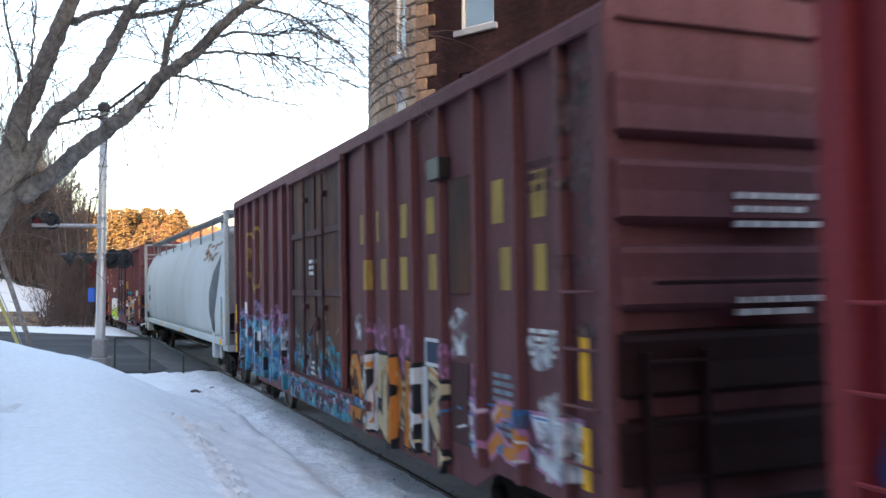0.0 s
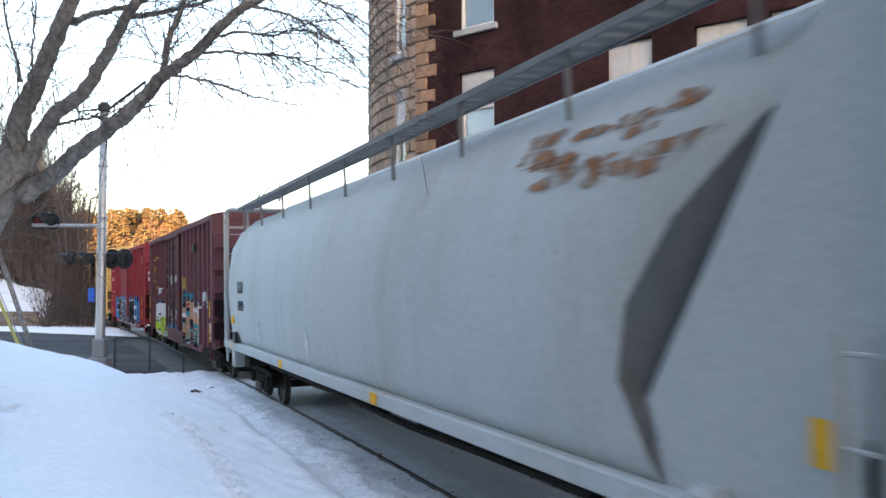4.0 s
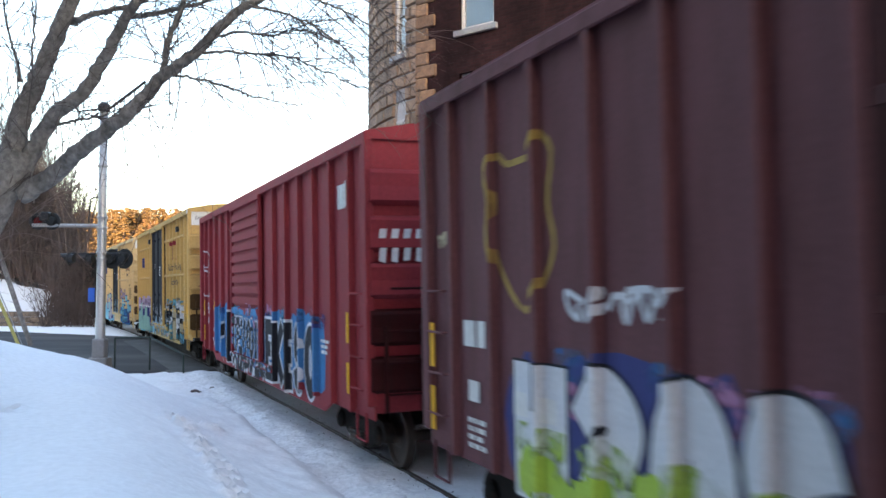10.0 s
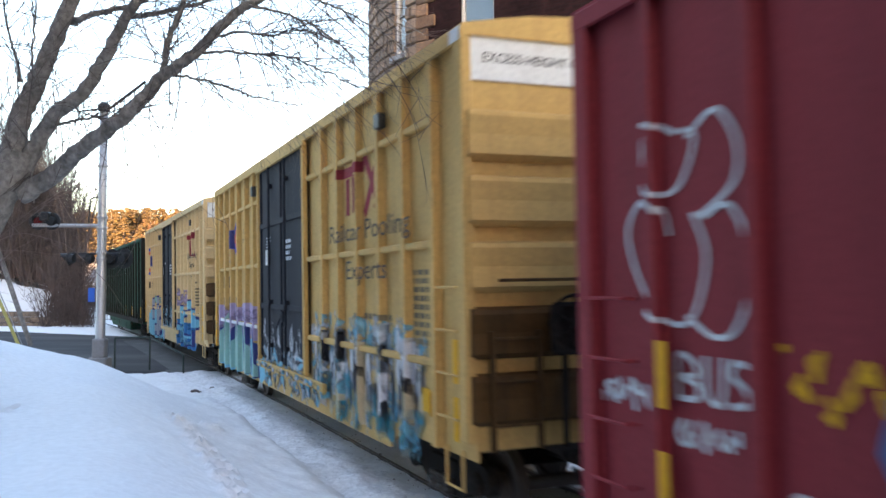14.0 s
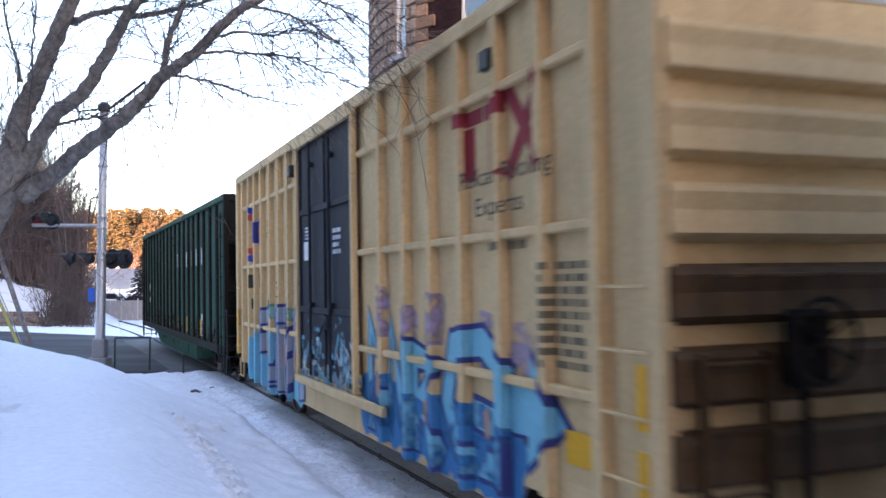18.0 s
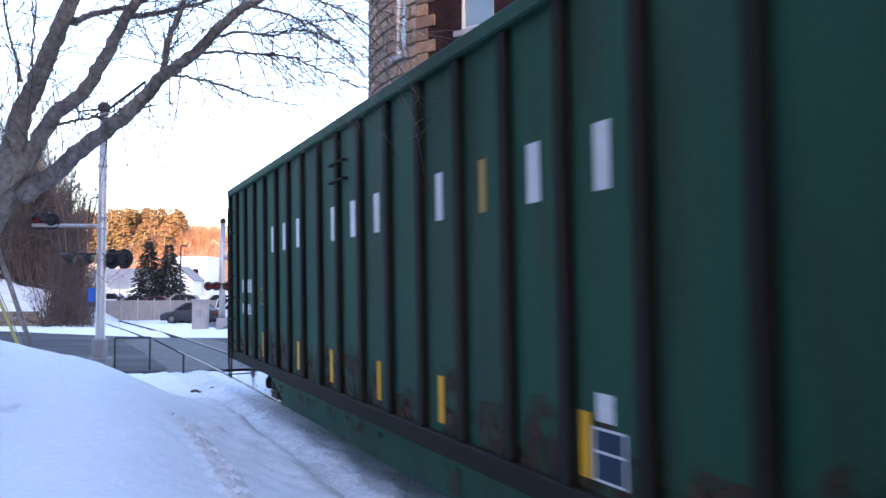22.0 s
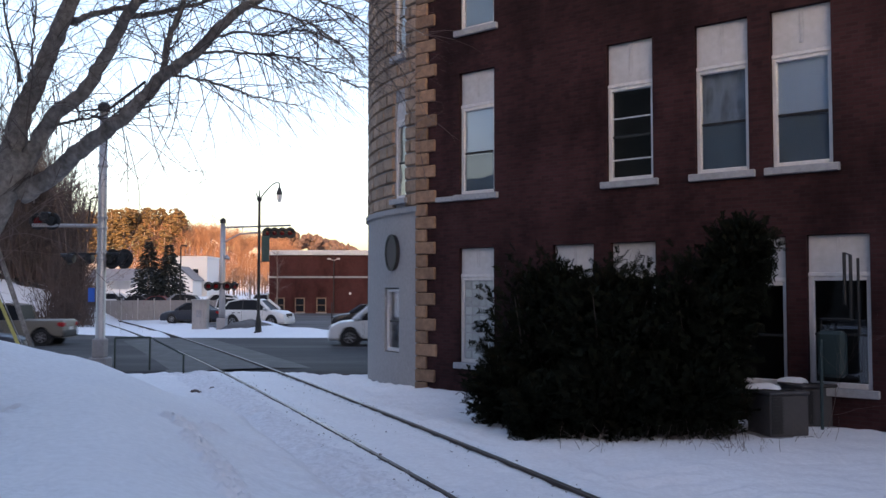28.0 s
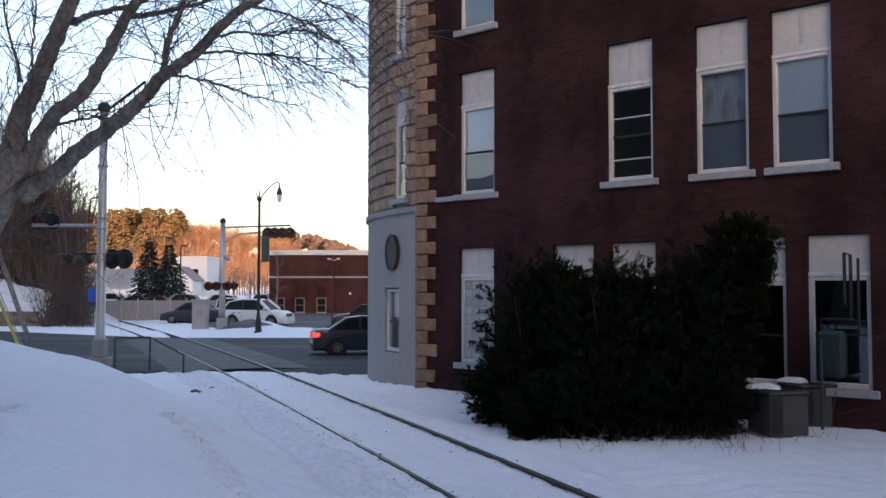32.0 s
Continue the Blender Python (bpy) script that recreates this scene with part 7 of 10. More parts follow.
        part("bolster_gusset", Shape().box(e * 8.35 - 0.12, e * 8.35 + 0.12, 1.3, 1.58, 0.7, 1.35, 0.04), HOPPER, car)
    # rust bleeding along the upper side near the end
    rng = random.Random(77)
    for i in range(20):
        z, x = rng.uniform(3.25, 3.8), rng.uniform(-8.3, -5.6)
        spot = blob(x, z, rng.uniform(0.15, 0.45), rng.uniform(0.025, 0.07), rng, 14, 0.3)
        if max(abs(p[0]) for p in spot) > edge(z) - 0.1:
            continue
        strip = Shape().add([(u, float(np.interp(v, [p[1] for p in sec], [p[0] for p in sec])) + 0.01 + 0.0006 * i, v) for u, v in spot], [tuple(reversed(range(14)))])
        part("rust_streak", strip, thin(RUST), car)
    stencil_end = Shape()
    for i in range(7):
        stencil_end.box(-9.575, -9.562, -0.75, -0.75 + rng.uniform(0.45, 0.7), 2.35 + 0.12 * i, 2.39 + 0.12 * i)
    ob = part("end_data", stencil_end, BLACK_PAINT, car)
    ob["kind"] = "stuff"
    grate = Shape()
    for i in range(66):
        x = -9.0 + 18.0 * i / 65
        grate.box(x - 0.1, x + 0.1, -0.16, 0.16, -0.02, 0.02)
    for y in (-0.16, 0.16):
        grate.box(-9.25, 9.25, y - 0.015, y + 0.015, -0.035, 0.03)
    gm = grate.mesh("roof_walkway", WALKWAY)
    for s in (1, -1):
        part("roof_walkway", gm, None, car, "grated roof walkway", at=pose(0, s * 1.12, 4.44))
        for i in range(9):
            x = -8.6 + 17.2 * i / 8
            part("walkway_bracket", Shape().tube([(x, s * 1.26, 4.42), (x, s * 1.24, 3.85)], 0.025, 6), WALKWAY, car)
    part("hatch_trough", Shape().box(-8.3, 8.3, -0.35, 0.35, 4.2, 4.42, 0.05), HOPPER, car)
    # gates and pipes beneath
    for i in range(4):
        x = -4.8 + 3.2 * i
        g = Shape()
        g.v = [(x - 1.1, -1.3, 1.2), (x + 1.1, -1.3, 1.2), (x + 1.1, 1.3, 1.2), (x - 1.1, 1.3, 1.2), (x - 0.35, -0.35, 0.45), (x + 0.35, -0.35, 0.45), (x + 0.35, 0.35, 0.45), (x - 0.35, 0.35, 0.45)]
        g.f = [(0, 1, 2, 3), (7, 6, 5, 4), (4, 5, 1, 0), (5, 6, 2, 1), (6, 7, 3, 2), (7, 4, 0, 3)]
        part("outlet_hopper", g, UNDER, car)
    for y, z in ((0.7, 0.92), (-0.7, 0.9), (1.05, 0.84)):
        part("train_pipe", Shape().tube([(-6.4, y, z), (-2.0, y, z - 0.06), (2.0, y, z), (6.4, y, z)], 0.05, 6), UNDER, car)
    part("center_sill", Shape().box(-L / 2 + 0.2, L / 2 - 0.2, -0.28, 0.28, 0.72, 1.05), UNDER, car)
    side = Side(car, 1.56, 1.56, [])
    # yellow and white patches, reporting bars, rust streaks low on the side
    for x in (-9.4, 8.5, 3.2, -2.2):
        part("reflector_strip", Shape().box(x - 0.12, x + 0.12, 1.56, 1.575, 1.1, 1.24), SAFETY, car)
    part("placard_holder", Shape().box(7.9, 8.25, 1.54, 1.6, 1.27, 1.52, 0.01), BLACK_METAL, car)
    for x in (-9.2, 8.5):
        part("yellow_placard", Shape().box(x - 0.11, x + 0.11, 1.425, 1.435, 1.6, 1.85) if x < -8 else Shape().box(x - 0.14, x + 0.14, 1.53, 1.56, 1.7, 1.88), SAFETY, car)
    for x in (5.3, 1.4):
        Side(car, 1.565, 1.565, []).paint("white_dash", [[(x, 1.9), (x - 0.16, 1.9), (x - 0.4, 1.35), (x - 0.24, 1.35)]], thin(C_WHITE), 0.008)
    Side(car, 1.575, 1.575, []).paint("reporting_bar", [rect(7.53 - 0.17 * i, 7.64 - 0.17 * i, 2.4, 2.66) for i in range(4)], BLACK_PAINT, 0.008, "black reporting marks as plain bars", split=True)
    Side(car, 1.568, 1.568, []).paint("reporting_bar", [rect(7.5 - 0.17 * i, 7.61 - 0.17 * i, 2.02, 2.23) for i in range(4)], BLACK_PAINT, 0.008, "black number as plain bars", split=True)
    return car


lead_car = red_car(-3.95, True)
CARS = [lead_car, wc_car(13.86, 1), hopper_car(32.97), wc_car(52.97, 2), red_car(70.86), fb_car(88.65, 1), fb_car(106.51, 2), chip_car(126.39)]

# metres the train has run since the start
RUN = [(0, 0.55), (3, 15.1), (7, 36.2), (9, 46.72), (10, 51.87), (11, 57.24), (12, 62.64), (13, 67.63), (14.3, 74.58), (17.6, 91.85), (21.3, 110.99), (22, 114.8), (23, 120.1), (24, 125.6), (24.6, 128.95), (32, 170.5)]


def run(t):
    ts, us = [r[0] for r in RUN], [r[1] for r in RUN]
    i = min(max(1, sum(1 for a in ts if a <= t)), len(ts) - 1)
    sl = lambda j: (us[min(j + 1, len(us) - 1)] - us[max(j - 1, 0)]) / (ts[min(j + 1, len(ts) - 1)] - ts[max(j - 1, 0)])
    h = ts[i] - ts[i - 1]
    u = (t - ts[i - 1]) / h
    return (2 * u**3 - 3 * u**2 + 1) * us[i - 1] + (u**3 - 2 * u**2 + u) * h * sl(i - 1) + (-2 * u**3 + 3 * u**2) * us[i] + (u**3 - u**2) * h * sl(i)


def car_pose(S, t, half=6.2):
    s = S - run(t)
    x0, y0, _ = track(s - half)
    x1, y1, _ = track(s + half)
    m = Matrix.Translation(((x0 + x1) / 2, (y0 + y1) / 2, 0)) @ Matrix.Rotation(math.atan2(y1 - y0, x1 - x0), 4, "Z")
    return m @ Matrix.Rotation(-CANT, 4, "X")

# ---- the bare tree on the bank ----
def grow(rng, sh, p, d, length, rad, depth, sides=4, droop=0.25):
    """A twig with bends and side twigs."""
    pts = [p.copy()]
    rads = [rad]
    n = max(4, int(length / 0.16))
    dd = d.normalized()
    bend = Vector((rng.gauss(0, 0.06), rng.gauss(0, 0.06), rng.gauss(0, 0.06)))
    for i in range(n):
        dd = (dd + bend + Vector((rng.gauss(0, 0.1), rng.gauss(0, 0.1), rng.gauss(0, 0.1) - droop * 0.12))).normalized()
        pts.append(pts[-1] + dd * (length / n))
        rads.append(rad * (1 - 0.8 * (i + 1) / n))
        if depth > 0 and i > 0 and rng.random() < 0.62:
            side = dd.cross(Vector((rng.gauss(0, 1), rng.gauss(0, 1), rng.gauss(0, 1)))).normalized()
            nd = (dd * rng.uniform(0.5, 1.0) + side * rng.uniform(0.5, 0.9) + Vector((0, 0, -droop * rng.random()))).normalized()
            grow(rng, sh, pts[-1], nd, length * rng.uniform(0.3, 0.6) * (1 - 0.4 * i / n), rads[-1] * 0.65, depth - 1, 3, droop)
    sh.tube(pts, rads, sides, False)


def bare_tree():
    rng = random.Random(17)
    tree = thing("bare_tree", Matrix(), "large leafless tree leaning over the snowy bank", "tree")
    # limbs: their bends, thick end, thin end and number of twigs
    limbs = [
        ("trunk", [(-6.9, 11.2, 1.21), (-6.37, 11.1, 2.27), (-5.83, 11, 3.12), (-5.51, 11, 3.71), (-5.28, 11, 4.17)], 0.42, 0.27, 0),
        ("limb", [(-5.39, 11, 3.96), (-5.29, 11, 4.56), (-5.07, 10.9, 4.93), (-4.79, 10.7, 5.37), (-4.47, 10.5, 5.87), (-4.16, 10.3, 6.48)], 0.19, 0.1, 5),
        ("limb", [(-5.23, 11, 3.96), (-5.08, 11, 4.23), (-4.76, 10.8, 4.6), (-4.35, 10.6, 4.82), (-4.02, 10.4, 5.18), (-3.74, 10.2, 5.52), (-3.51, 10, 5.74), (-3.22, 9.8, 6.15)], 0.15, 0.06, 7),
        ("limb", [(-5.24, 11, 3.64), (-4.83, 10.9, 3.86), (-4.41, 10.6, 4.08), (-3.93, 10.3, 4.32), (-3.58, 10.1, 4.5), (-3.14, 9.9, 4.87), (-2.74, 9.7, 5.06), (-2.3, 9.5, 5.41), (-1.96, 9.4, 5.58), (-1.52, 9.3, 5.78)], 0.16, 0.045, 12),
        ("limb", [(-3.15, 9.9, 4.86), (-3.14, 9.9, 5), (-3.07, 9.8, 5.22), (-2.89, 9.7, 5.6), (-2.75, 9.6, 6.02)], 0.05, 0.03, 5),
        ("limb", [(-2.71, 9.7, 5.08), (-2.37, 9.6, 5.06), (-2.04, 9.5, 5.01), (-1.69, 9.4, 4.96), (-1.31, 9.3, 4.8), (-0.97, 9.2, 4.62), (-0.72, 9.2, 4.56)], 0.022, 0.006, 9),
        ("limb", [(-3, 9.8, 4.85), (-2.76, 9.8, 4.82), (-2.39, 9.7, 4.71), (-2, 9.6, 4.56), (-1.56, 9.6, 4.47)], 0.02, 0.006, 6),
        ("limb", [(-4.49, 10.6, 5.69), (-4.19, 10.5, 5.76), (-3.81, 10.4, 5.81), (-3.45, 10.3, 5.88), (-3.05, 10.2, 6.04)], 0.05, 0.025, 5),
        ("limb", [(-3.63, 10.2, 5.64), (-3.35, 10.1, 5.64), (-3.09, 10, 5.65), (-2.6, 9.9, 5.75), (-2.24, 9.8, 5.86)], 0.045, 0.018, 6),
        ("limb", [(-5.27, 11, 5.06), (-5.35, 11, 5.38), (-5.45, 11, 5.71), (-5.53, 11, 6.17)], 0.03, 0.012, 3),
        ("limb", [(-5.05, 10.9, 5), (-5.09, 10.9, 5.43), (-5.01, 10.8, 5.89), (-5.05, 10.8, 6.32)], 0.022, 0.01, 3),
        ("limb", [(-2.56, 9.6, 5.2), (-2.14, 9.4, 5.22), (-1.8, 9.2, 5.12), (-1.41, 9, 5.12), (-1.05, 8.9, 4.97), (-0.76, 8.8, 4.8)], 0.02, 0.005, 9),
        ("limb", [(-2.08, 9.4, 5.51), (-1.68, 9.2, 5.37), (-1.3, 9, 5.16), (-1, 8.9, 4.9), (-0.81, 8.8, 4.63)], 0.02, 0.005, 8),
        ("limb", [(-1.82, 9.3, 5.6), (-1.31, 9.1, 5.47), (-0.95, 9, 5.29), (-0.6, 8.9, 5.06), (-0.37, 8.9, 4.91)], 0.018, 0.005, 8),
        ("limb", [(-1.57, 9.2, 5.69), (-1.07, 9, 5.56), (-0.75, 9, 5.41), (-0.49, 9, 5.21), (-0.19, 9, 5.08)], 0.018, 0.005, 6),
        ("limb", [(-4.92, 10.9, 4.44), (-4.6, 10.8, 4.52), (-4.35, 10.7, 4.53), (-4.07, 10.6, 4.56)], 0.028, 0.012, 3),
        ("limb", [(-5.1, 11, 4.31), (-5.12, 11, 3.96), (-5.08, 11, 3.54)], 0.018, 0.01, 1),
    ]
    twigs = Shape()
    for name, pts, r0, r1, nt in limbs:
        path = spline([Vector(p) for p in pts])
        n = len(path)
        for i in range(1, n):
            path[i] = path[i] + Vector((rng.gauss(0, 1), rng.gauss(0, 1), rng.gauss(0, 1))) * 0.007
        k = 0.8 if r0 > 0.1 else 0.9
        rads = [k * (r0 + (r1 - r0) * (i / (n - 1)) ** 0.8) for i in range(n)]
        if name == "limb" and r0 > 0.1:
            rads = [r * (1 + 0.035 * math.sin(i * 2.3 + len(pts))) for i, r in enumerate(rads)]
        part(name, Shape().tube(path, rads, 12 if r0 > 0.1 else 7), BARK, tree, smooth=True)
        for _ in range(int(nt * 6.5)):
            k = rng.randint(n // 4, n - 1)
            d = path[min(k + 1, n - 1)] - path[max(k - 1, 0)]
            d = d.normalized() * 0.45 + Vector((rng.uniform(-0.7, 0.8), rng.uniform(-0.6, 0.6), rng.uniform(-0.8, 0.7)))
            grow(rng, twigs, path[k], d, rng.uniform(0.6, 1.7) * (0.4 if path[k].x > -1.3 else 1.0), min(0.0066, rads[k] * 0.5), 2)
    # thin suckers and dead shoots crowd the trunk and the forks
    for _ in range(110):
        k = rng.uniform(0.25, 1.0)
        p = Vector((-6.9, 11.2, 1.4)).lerp(Vector((-5.1, 10.95, 4.6)), k) + Vector((rng.gauss(0, 0.25), rng.gauss(0, 0.3), rng.gauss(0, 0.2)))
        grow(rng, twigs, p, Vector((rng.gauss(-0.1, 0.5), rng.gauss(0, 0.4), rng.uniform(0.5, 1.2))), rng.uniform(0.8, 2.2), 0.008, 2, 4, 0.1)
    # long hanging shoots
    for x, y, z, ln in ((-3.72, 10.2, 4.44, 1.2), (-3.35, 10, 4.79, 1.5), (-3.08, 9.9, 4.9, 1.6), (-2.92, 9.8, 5, 1.8), (-2.74, 9.7, 5.04, 1.3), (-3.12, 9.8, 5.32, 1.2), (-2.25, 9.6, 5.04, 1.0), (-2.5, 9.6, 5.39, 1.2), (-2.08, 9.4, 5.33, 1.1), (-4.31, 10.6, 4.86, 0.9), (-1.68, 9.2, 5.27, 1.0), (-1.31, 9.1, 5.18, 0.9), (-3.44, 10, 5.64, 1.0)):
        grow(rng, twigs, Vector((x, y, z)), Vector((rng.uniform(0, 0.5), rng.uniform(-0.2, 0.2), -1)), ln, 0.008, 1, 4, 0.5)
    for pts in ([(-3.14, 10, 4.7), (-2.95, 9.9, 4.3), (-2.74, 9.9, 3.87), (-2.4, 9.8, 3.2)], [(-3.33, 10, 4.52), (-3.1, 10, 4.05), (-2.88, 10, 3.8)], [(-3.66, 10.2, 4.24), (-3.5, 10.2, 3.6), (-3.52, 10.2, 3.08)], [(-1.4, 9.2, 5.5), (-0.8, 9.0, 4.95), (-0.35, 8.9, 4.3), (-0.2, 8.9, 3.7)], [(-1.0, 9.1, 5.3), (-0.45, 9.0, 4.75), (-0.12, 9.0, 4.15)], [(-1.3, 9.2, 5.0), (-0.7, 9.0, 4.6), (-0.25, 8.9, 4.5)]):
        twigs.tube(spline([Vector(p) for p in pts], 5), [0.007 - 0.0055 * i / (5 * (len(pts) - 1)) for i in range(5 * (len(pts) - 1) + 1)], 4, False)
        for p in spline([Vector(q) for q in pts], 4)[2:]:
            grow(rng, twigs, p, Vector((rng.uniform(-0.6, 0.7), rng.uniform(-0.3, 0.3), rng.uniform(-0.7, 0.4))), rng.uniform(0.25, 0.6), 0.004, 1, 3, 0.3)
    ob = part("twig_mass", twigs, TWIG, tree, "fine dark twigs")
    ob["kind"] = "stuff"


bare_tree()


# ---- level crossing signals ----
def flasher(parent, m, lens=True, r=0.3):
    head = part("lamp_head", Shape().lathe([(0.02, -0.16), (0.14, -0.15), (0.16, -0.02), (0.16, 0.05)], 16, m), BLACK_METAL, parent, "black flasher lamp head")
    part("backing_disc", Shape().lathe([(0.1, 0.0), (r, 0.0), (r, 0.02), (0.1, 0.02)], 24, m), BLACK_METAL, head)
    part("lens", Shape().lathe([(0.145, 0.03), (0.13, 0.06), (0.02, 0.075)], 16, m), RED_LENS, head, "red glass lens")
    hood = Shape()
    n = 12
    for z in (0.03, 0.32):
        for i in range(n + 1):
            a = math.pi * (-0.1 + 1.2 * i / n)
            rr = 0.17
            hood.v.append(m @ Vector((rr * math.cos(a), rr * math.sin(a), z if z < 0.1 else 0.12 + 0.2 * math.sin(max(0, min(math.pi, a))))))
    hood.f = [(i, i + 1, n + 2 + i, n + 1 + i) for i in range(n)]
    part("hood", hood, BLACK_METAL, head)


RED_LENS = surf("red_lens", (0.14, 0.008, 0.009), 0.15, vary=0.05, bump=0)


def facing(p, azimuth):
    """A lamp at p whose light goes out along the azimuth, degrees from +y to the right; its hood on top."""
    a = radians(azimuth)
    f = Vector((math.sin(a), math.cos(a), 0))
    u = Vector((0, 0, 1))
    r = u.cross(f)
    m = Matrix((r, u, f)).transposed().to_4x4()
    m.translation = p
    return m


def near_signal():
    x, y = -11.15, 29.0
    g = thing("crossing_signal", pose(x, y, -0.1), "grey metal crossing signal mast with black flasher lamps", "crossing signal")
    part("foundation", Shape().box(-0.3, 0.3, -0.3, 0.3, -0.2, 0.35, 0.04).box(-0.2, 0.2, -0.2, 0.2, 0.35, 0.95, 0.03), CONCRETE, g)
    part("mast", Shape().lathe([(0.17, 0.9), (0.17, 0.98), (0.155, 1.0), (0.14, 5.0), (0.125, 8.4)], 20), GALV, g, smooth=True)
    for z in (6.6, 4.9, 4.55, 3.55, 3.75):
        part("clamp_band", Shape().lathe([(0.165, z - 0.05), (0.175, z), (0.165, z + 0.05)], 20), GALV, g)
    part("mast_cap", Shape().lathe([(0.14, 8.4), (0.2, 8.42), (0.2, 8.6), (0.1, 8.7)], 16), BLACK_METAL, g)
    # short arms with lamps both ways along the street
    part("lamp_arm", Shape().tube([(-1.05, 0, 3.72), (0.85, 0, 3.72)], 0.035, 8), BLACK_METAL, g)
    for dx, az, dy in ((0.72, 15, 0.05), (0.26, 15, 0.2), (-0.45, -85, 0.05), (-1.0, -85, -0.1)):
        flasher(g, facing(Vector((dx, dy, 3.55)), az), r=0.33 if dx > 0 else 0.2)
    part("blue_notice", Shape().box(-0.34, -0.13, -0.2, -0.17, 2.15, 2.6, 0.005), surf("notice_blue", (0.03, 0.12, 0.5), 0.5, vary=0.05), g, "small blue notice plate")
    # lower side arm with a pair of lamps
    part("side_arm", Shape().tube([(0, -0.1, 4.62), (-2.1, -0.4, 4.62)], 0.06, 10), GALV, g)
    part("side_arm_brace", Shape().tube([(-0.1, 0, 5.6), (-0.35, -0.1, 5.5), (-0.4, -0.1, 4.7)], 0.03, 8), BLACK_METAL, g)
    for dx in (-1.95, -1.5):
        flasher(g, facing(Vector((dx, -0.3, 4.75)), 170 if dx < -1.7 else 10), r=0.28)
    part("junction_box", Shape().box(-1.85, -1.55, -0.5, -0.2, 4.75, 5.05, 0.03), BLACK_METAL, g)
    # slender upper cantilever towards the track
    part("cantilever", Shape().tube([(0, 0, 8.35), (1.55, -0.6, 9.25)], 0.045, 8), BLACK_METAL, g)
    part("cantilever", Shape().tube([(0, 0, 8.0), (1.5, -0.6, 8.95)], 0.035, 8), BLACK_METAL, g)
    for k in (0.25, 0.5, 0.75, 1.0):
        part("cantilever_strut", Shape().tube([(1.52 * k, -0.6 * k, 8.02 + 0.94 * k), (1.55 * k, -0.6 * k, 8.35 + 0.9 * k)], 0.02, 6), BLACK_METAL, g)
    part("upper_arm", Shape().tube([(0, 0, 8.5), (-0.8, -0.2, 8.35)], 0.03, 8), BLACK_METAL, g)


def far_signal():
    g = thing("crossing_signal", pose(-13.05, 52.6, 0.0), "far crossing signal mast with cantilever arm and flashers", "crossing signal")
    part("foundation", Shape().box(-0.28, 0.28, -0.28, 0.28, -0.2, 0.75, 0.04), CONCRETE, g)
    part("mast", Shape().lathe([(0.2, 0.7), (0.17, 3.0), (0.14, 6.4)], 18), GALV, g, smooth=True)
    part("mast_cap", Shape().lathe([(0.18, 6.35), (0.18, 6.55), (0.08, 6.65)], 14), BLACK_METAL, g)
    part("arm_tube", Shape().tube([(0, 0, 6.1), (4.1, -0.4, 6.2)], 0.06, 8), GALV, g)
    part("arm_tube", Shape().tube([(0, 0, 5.2), (1.0, -0.1, 5.7), (4.1, -0.4, 5.95)], 0.05, 8), GALV, g)
    for k in (1.2, 2.2, 3.2, 4.0):
        part("arm_strut", Shape().tube([(k, -0.1 * k, 6.1), (k, -0.1 * k, 5.8)], 0.025, 6), GALV, g)
    for dx in (2.75, 3.15, 3.6, 4.05):
        flasher(g, facing(Vector((dx, -0.45, 5.75)), 165), r=0.33)
    part("lamp_arm", Shape().tube([(-0.75, -0.2, 2.75), (0.75, -0.2, 2.75)], 0.035, 8), BLACK_METAL, g)
    for dx in (-0.75, -0.3, 0.35, 0.75):
        flasher(g, facing(Vector((dx, -0.25, 2.62)), 175 if dx < 0.5 else 120), r=0.27)
    part("bell", Shape().lathe([(0.16, 4.2), (0.18, 4.3), (0.05, 4.45)], 12, pose(0.25, 0, 0)), GALV, g)
    c = thing("signal_cabinet", pose(-14.7, 54.0, 0.0), "light grey steel signal cabinet in the snow", "cabinet")
    part("case", Shape().box(-0.45, 0.45, -0.3, 0.3, 0.0, 1.75, 0.03), GALV, c)
    part("cabinet_door", Shape().box(-0.38, 0.38, -0.33, -0.3, 0.15, 1.62, 0.01), GALV, c)
    part("case_roof", Shape().box(-0.5, 0.5, -0.36, 0.34, 1.75, 1.83, 0.02), GALV, c)
    part("meter_box", Shape().box(-0.16, 0.14, -0.42, -0.33, 0.75, 1.2, 0.02), SILL, c)


near_signal()
far_signal()


def pipe_rail():
    g = thing("guard_rail", Matrix(), "low dark pipe hand rail beside the crossing", "railing")
    a, b, c = Vector((-10.3, 28.0, 0)), Vector((-9.2, 28.0, 0)), Vector((-7.85, 27.0, 0))
    tops = [a + Vector((0, 0, 0.93)), b + Vector((0, 0, 0.95)), c + Vector((0, 0, 0.48))]
    for p, t in zip((a, b, c), tops):
        part("post", Shape().tube([p + Vector((0, 0, -0.3)), t], 0.03, 8), DARK_GREEN_STEEL, g)
    part("top_rail", Shape().tube(tops, 0.03, 8), DARK_GREEN_STEEL, g)


DARK_GREEN_STEEL = surf("dark_green_steel", (0.035, 0.05, 0.042), 0.5, 0.3, vary=0.2)
pipe_rail()


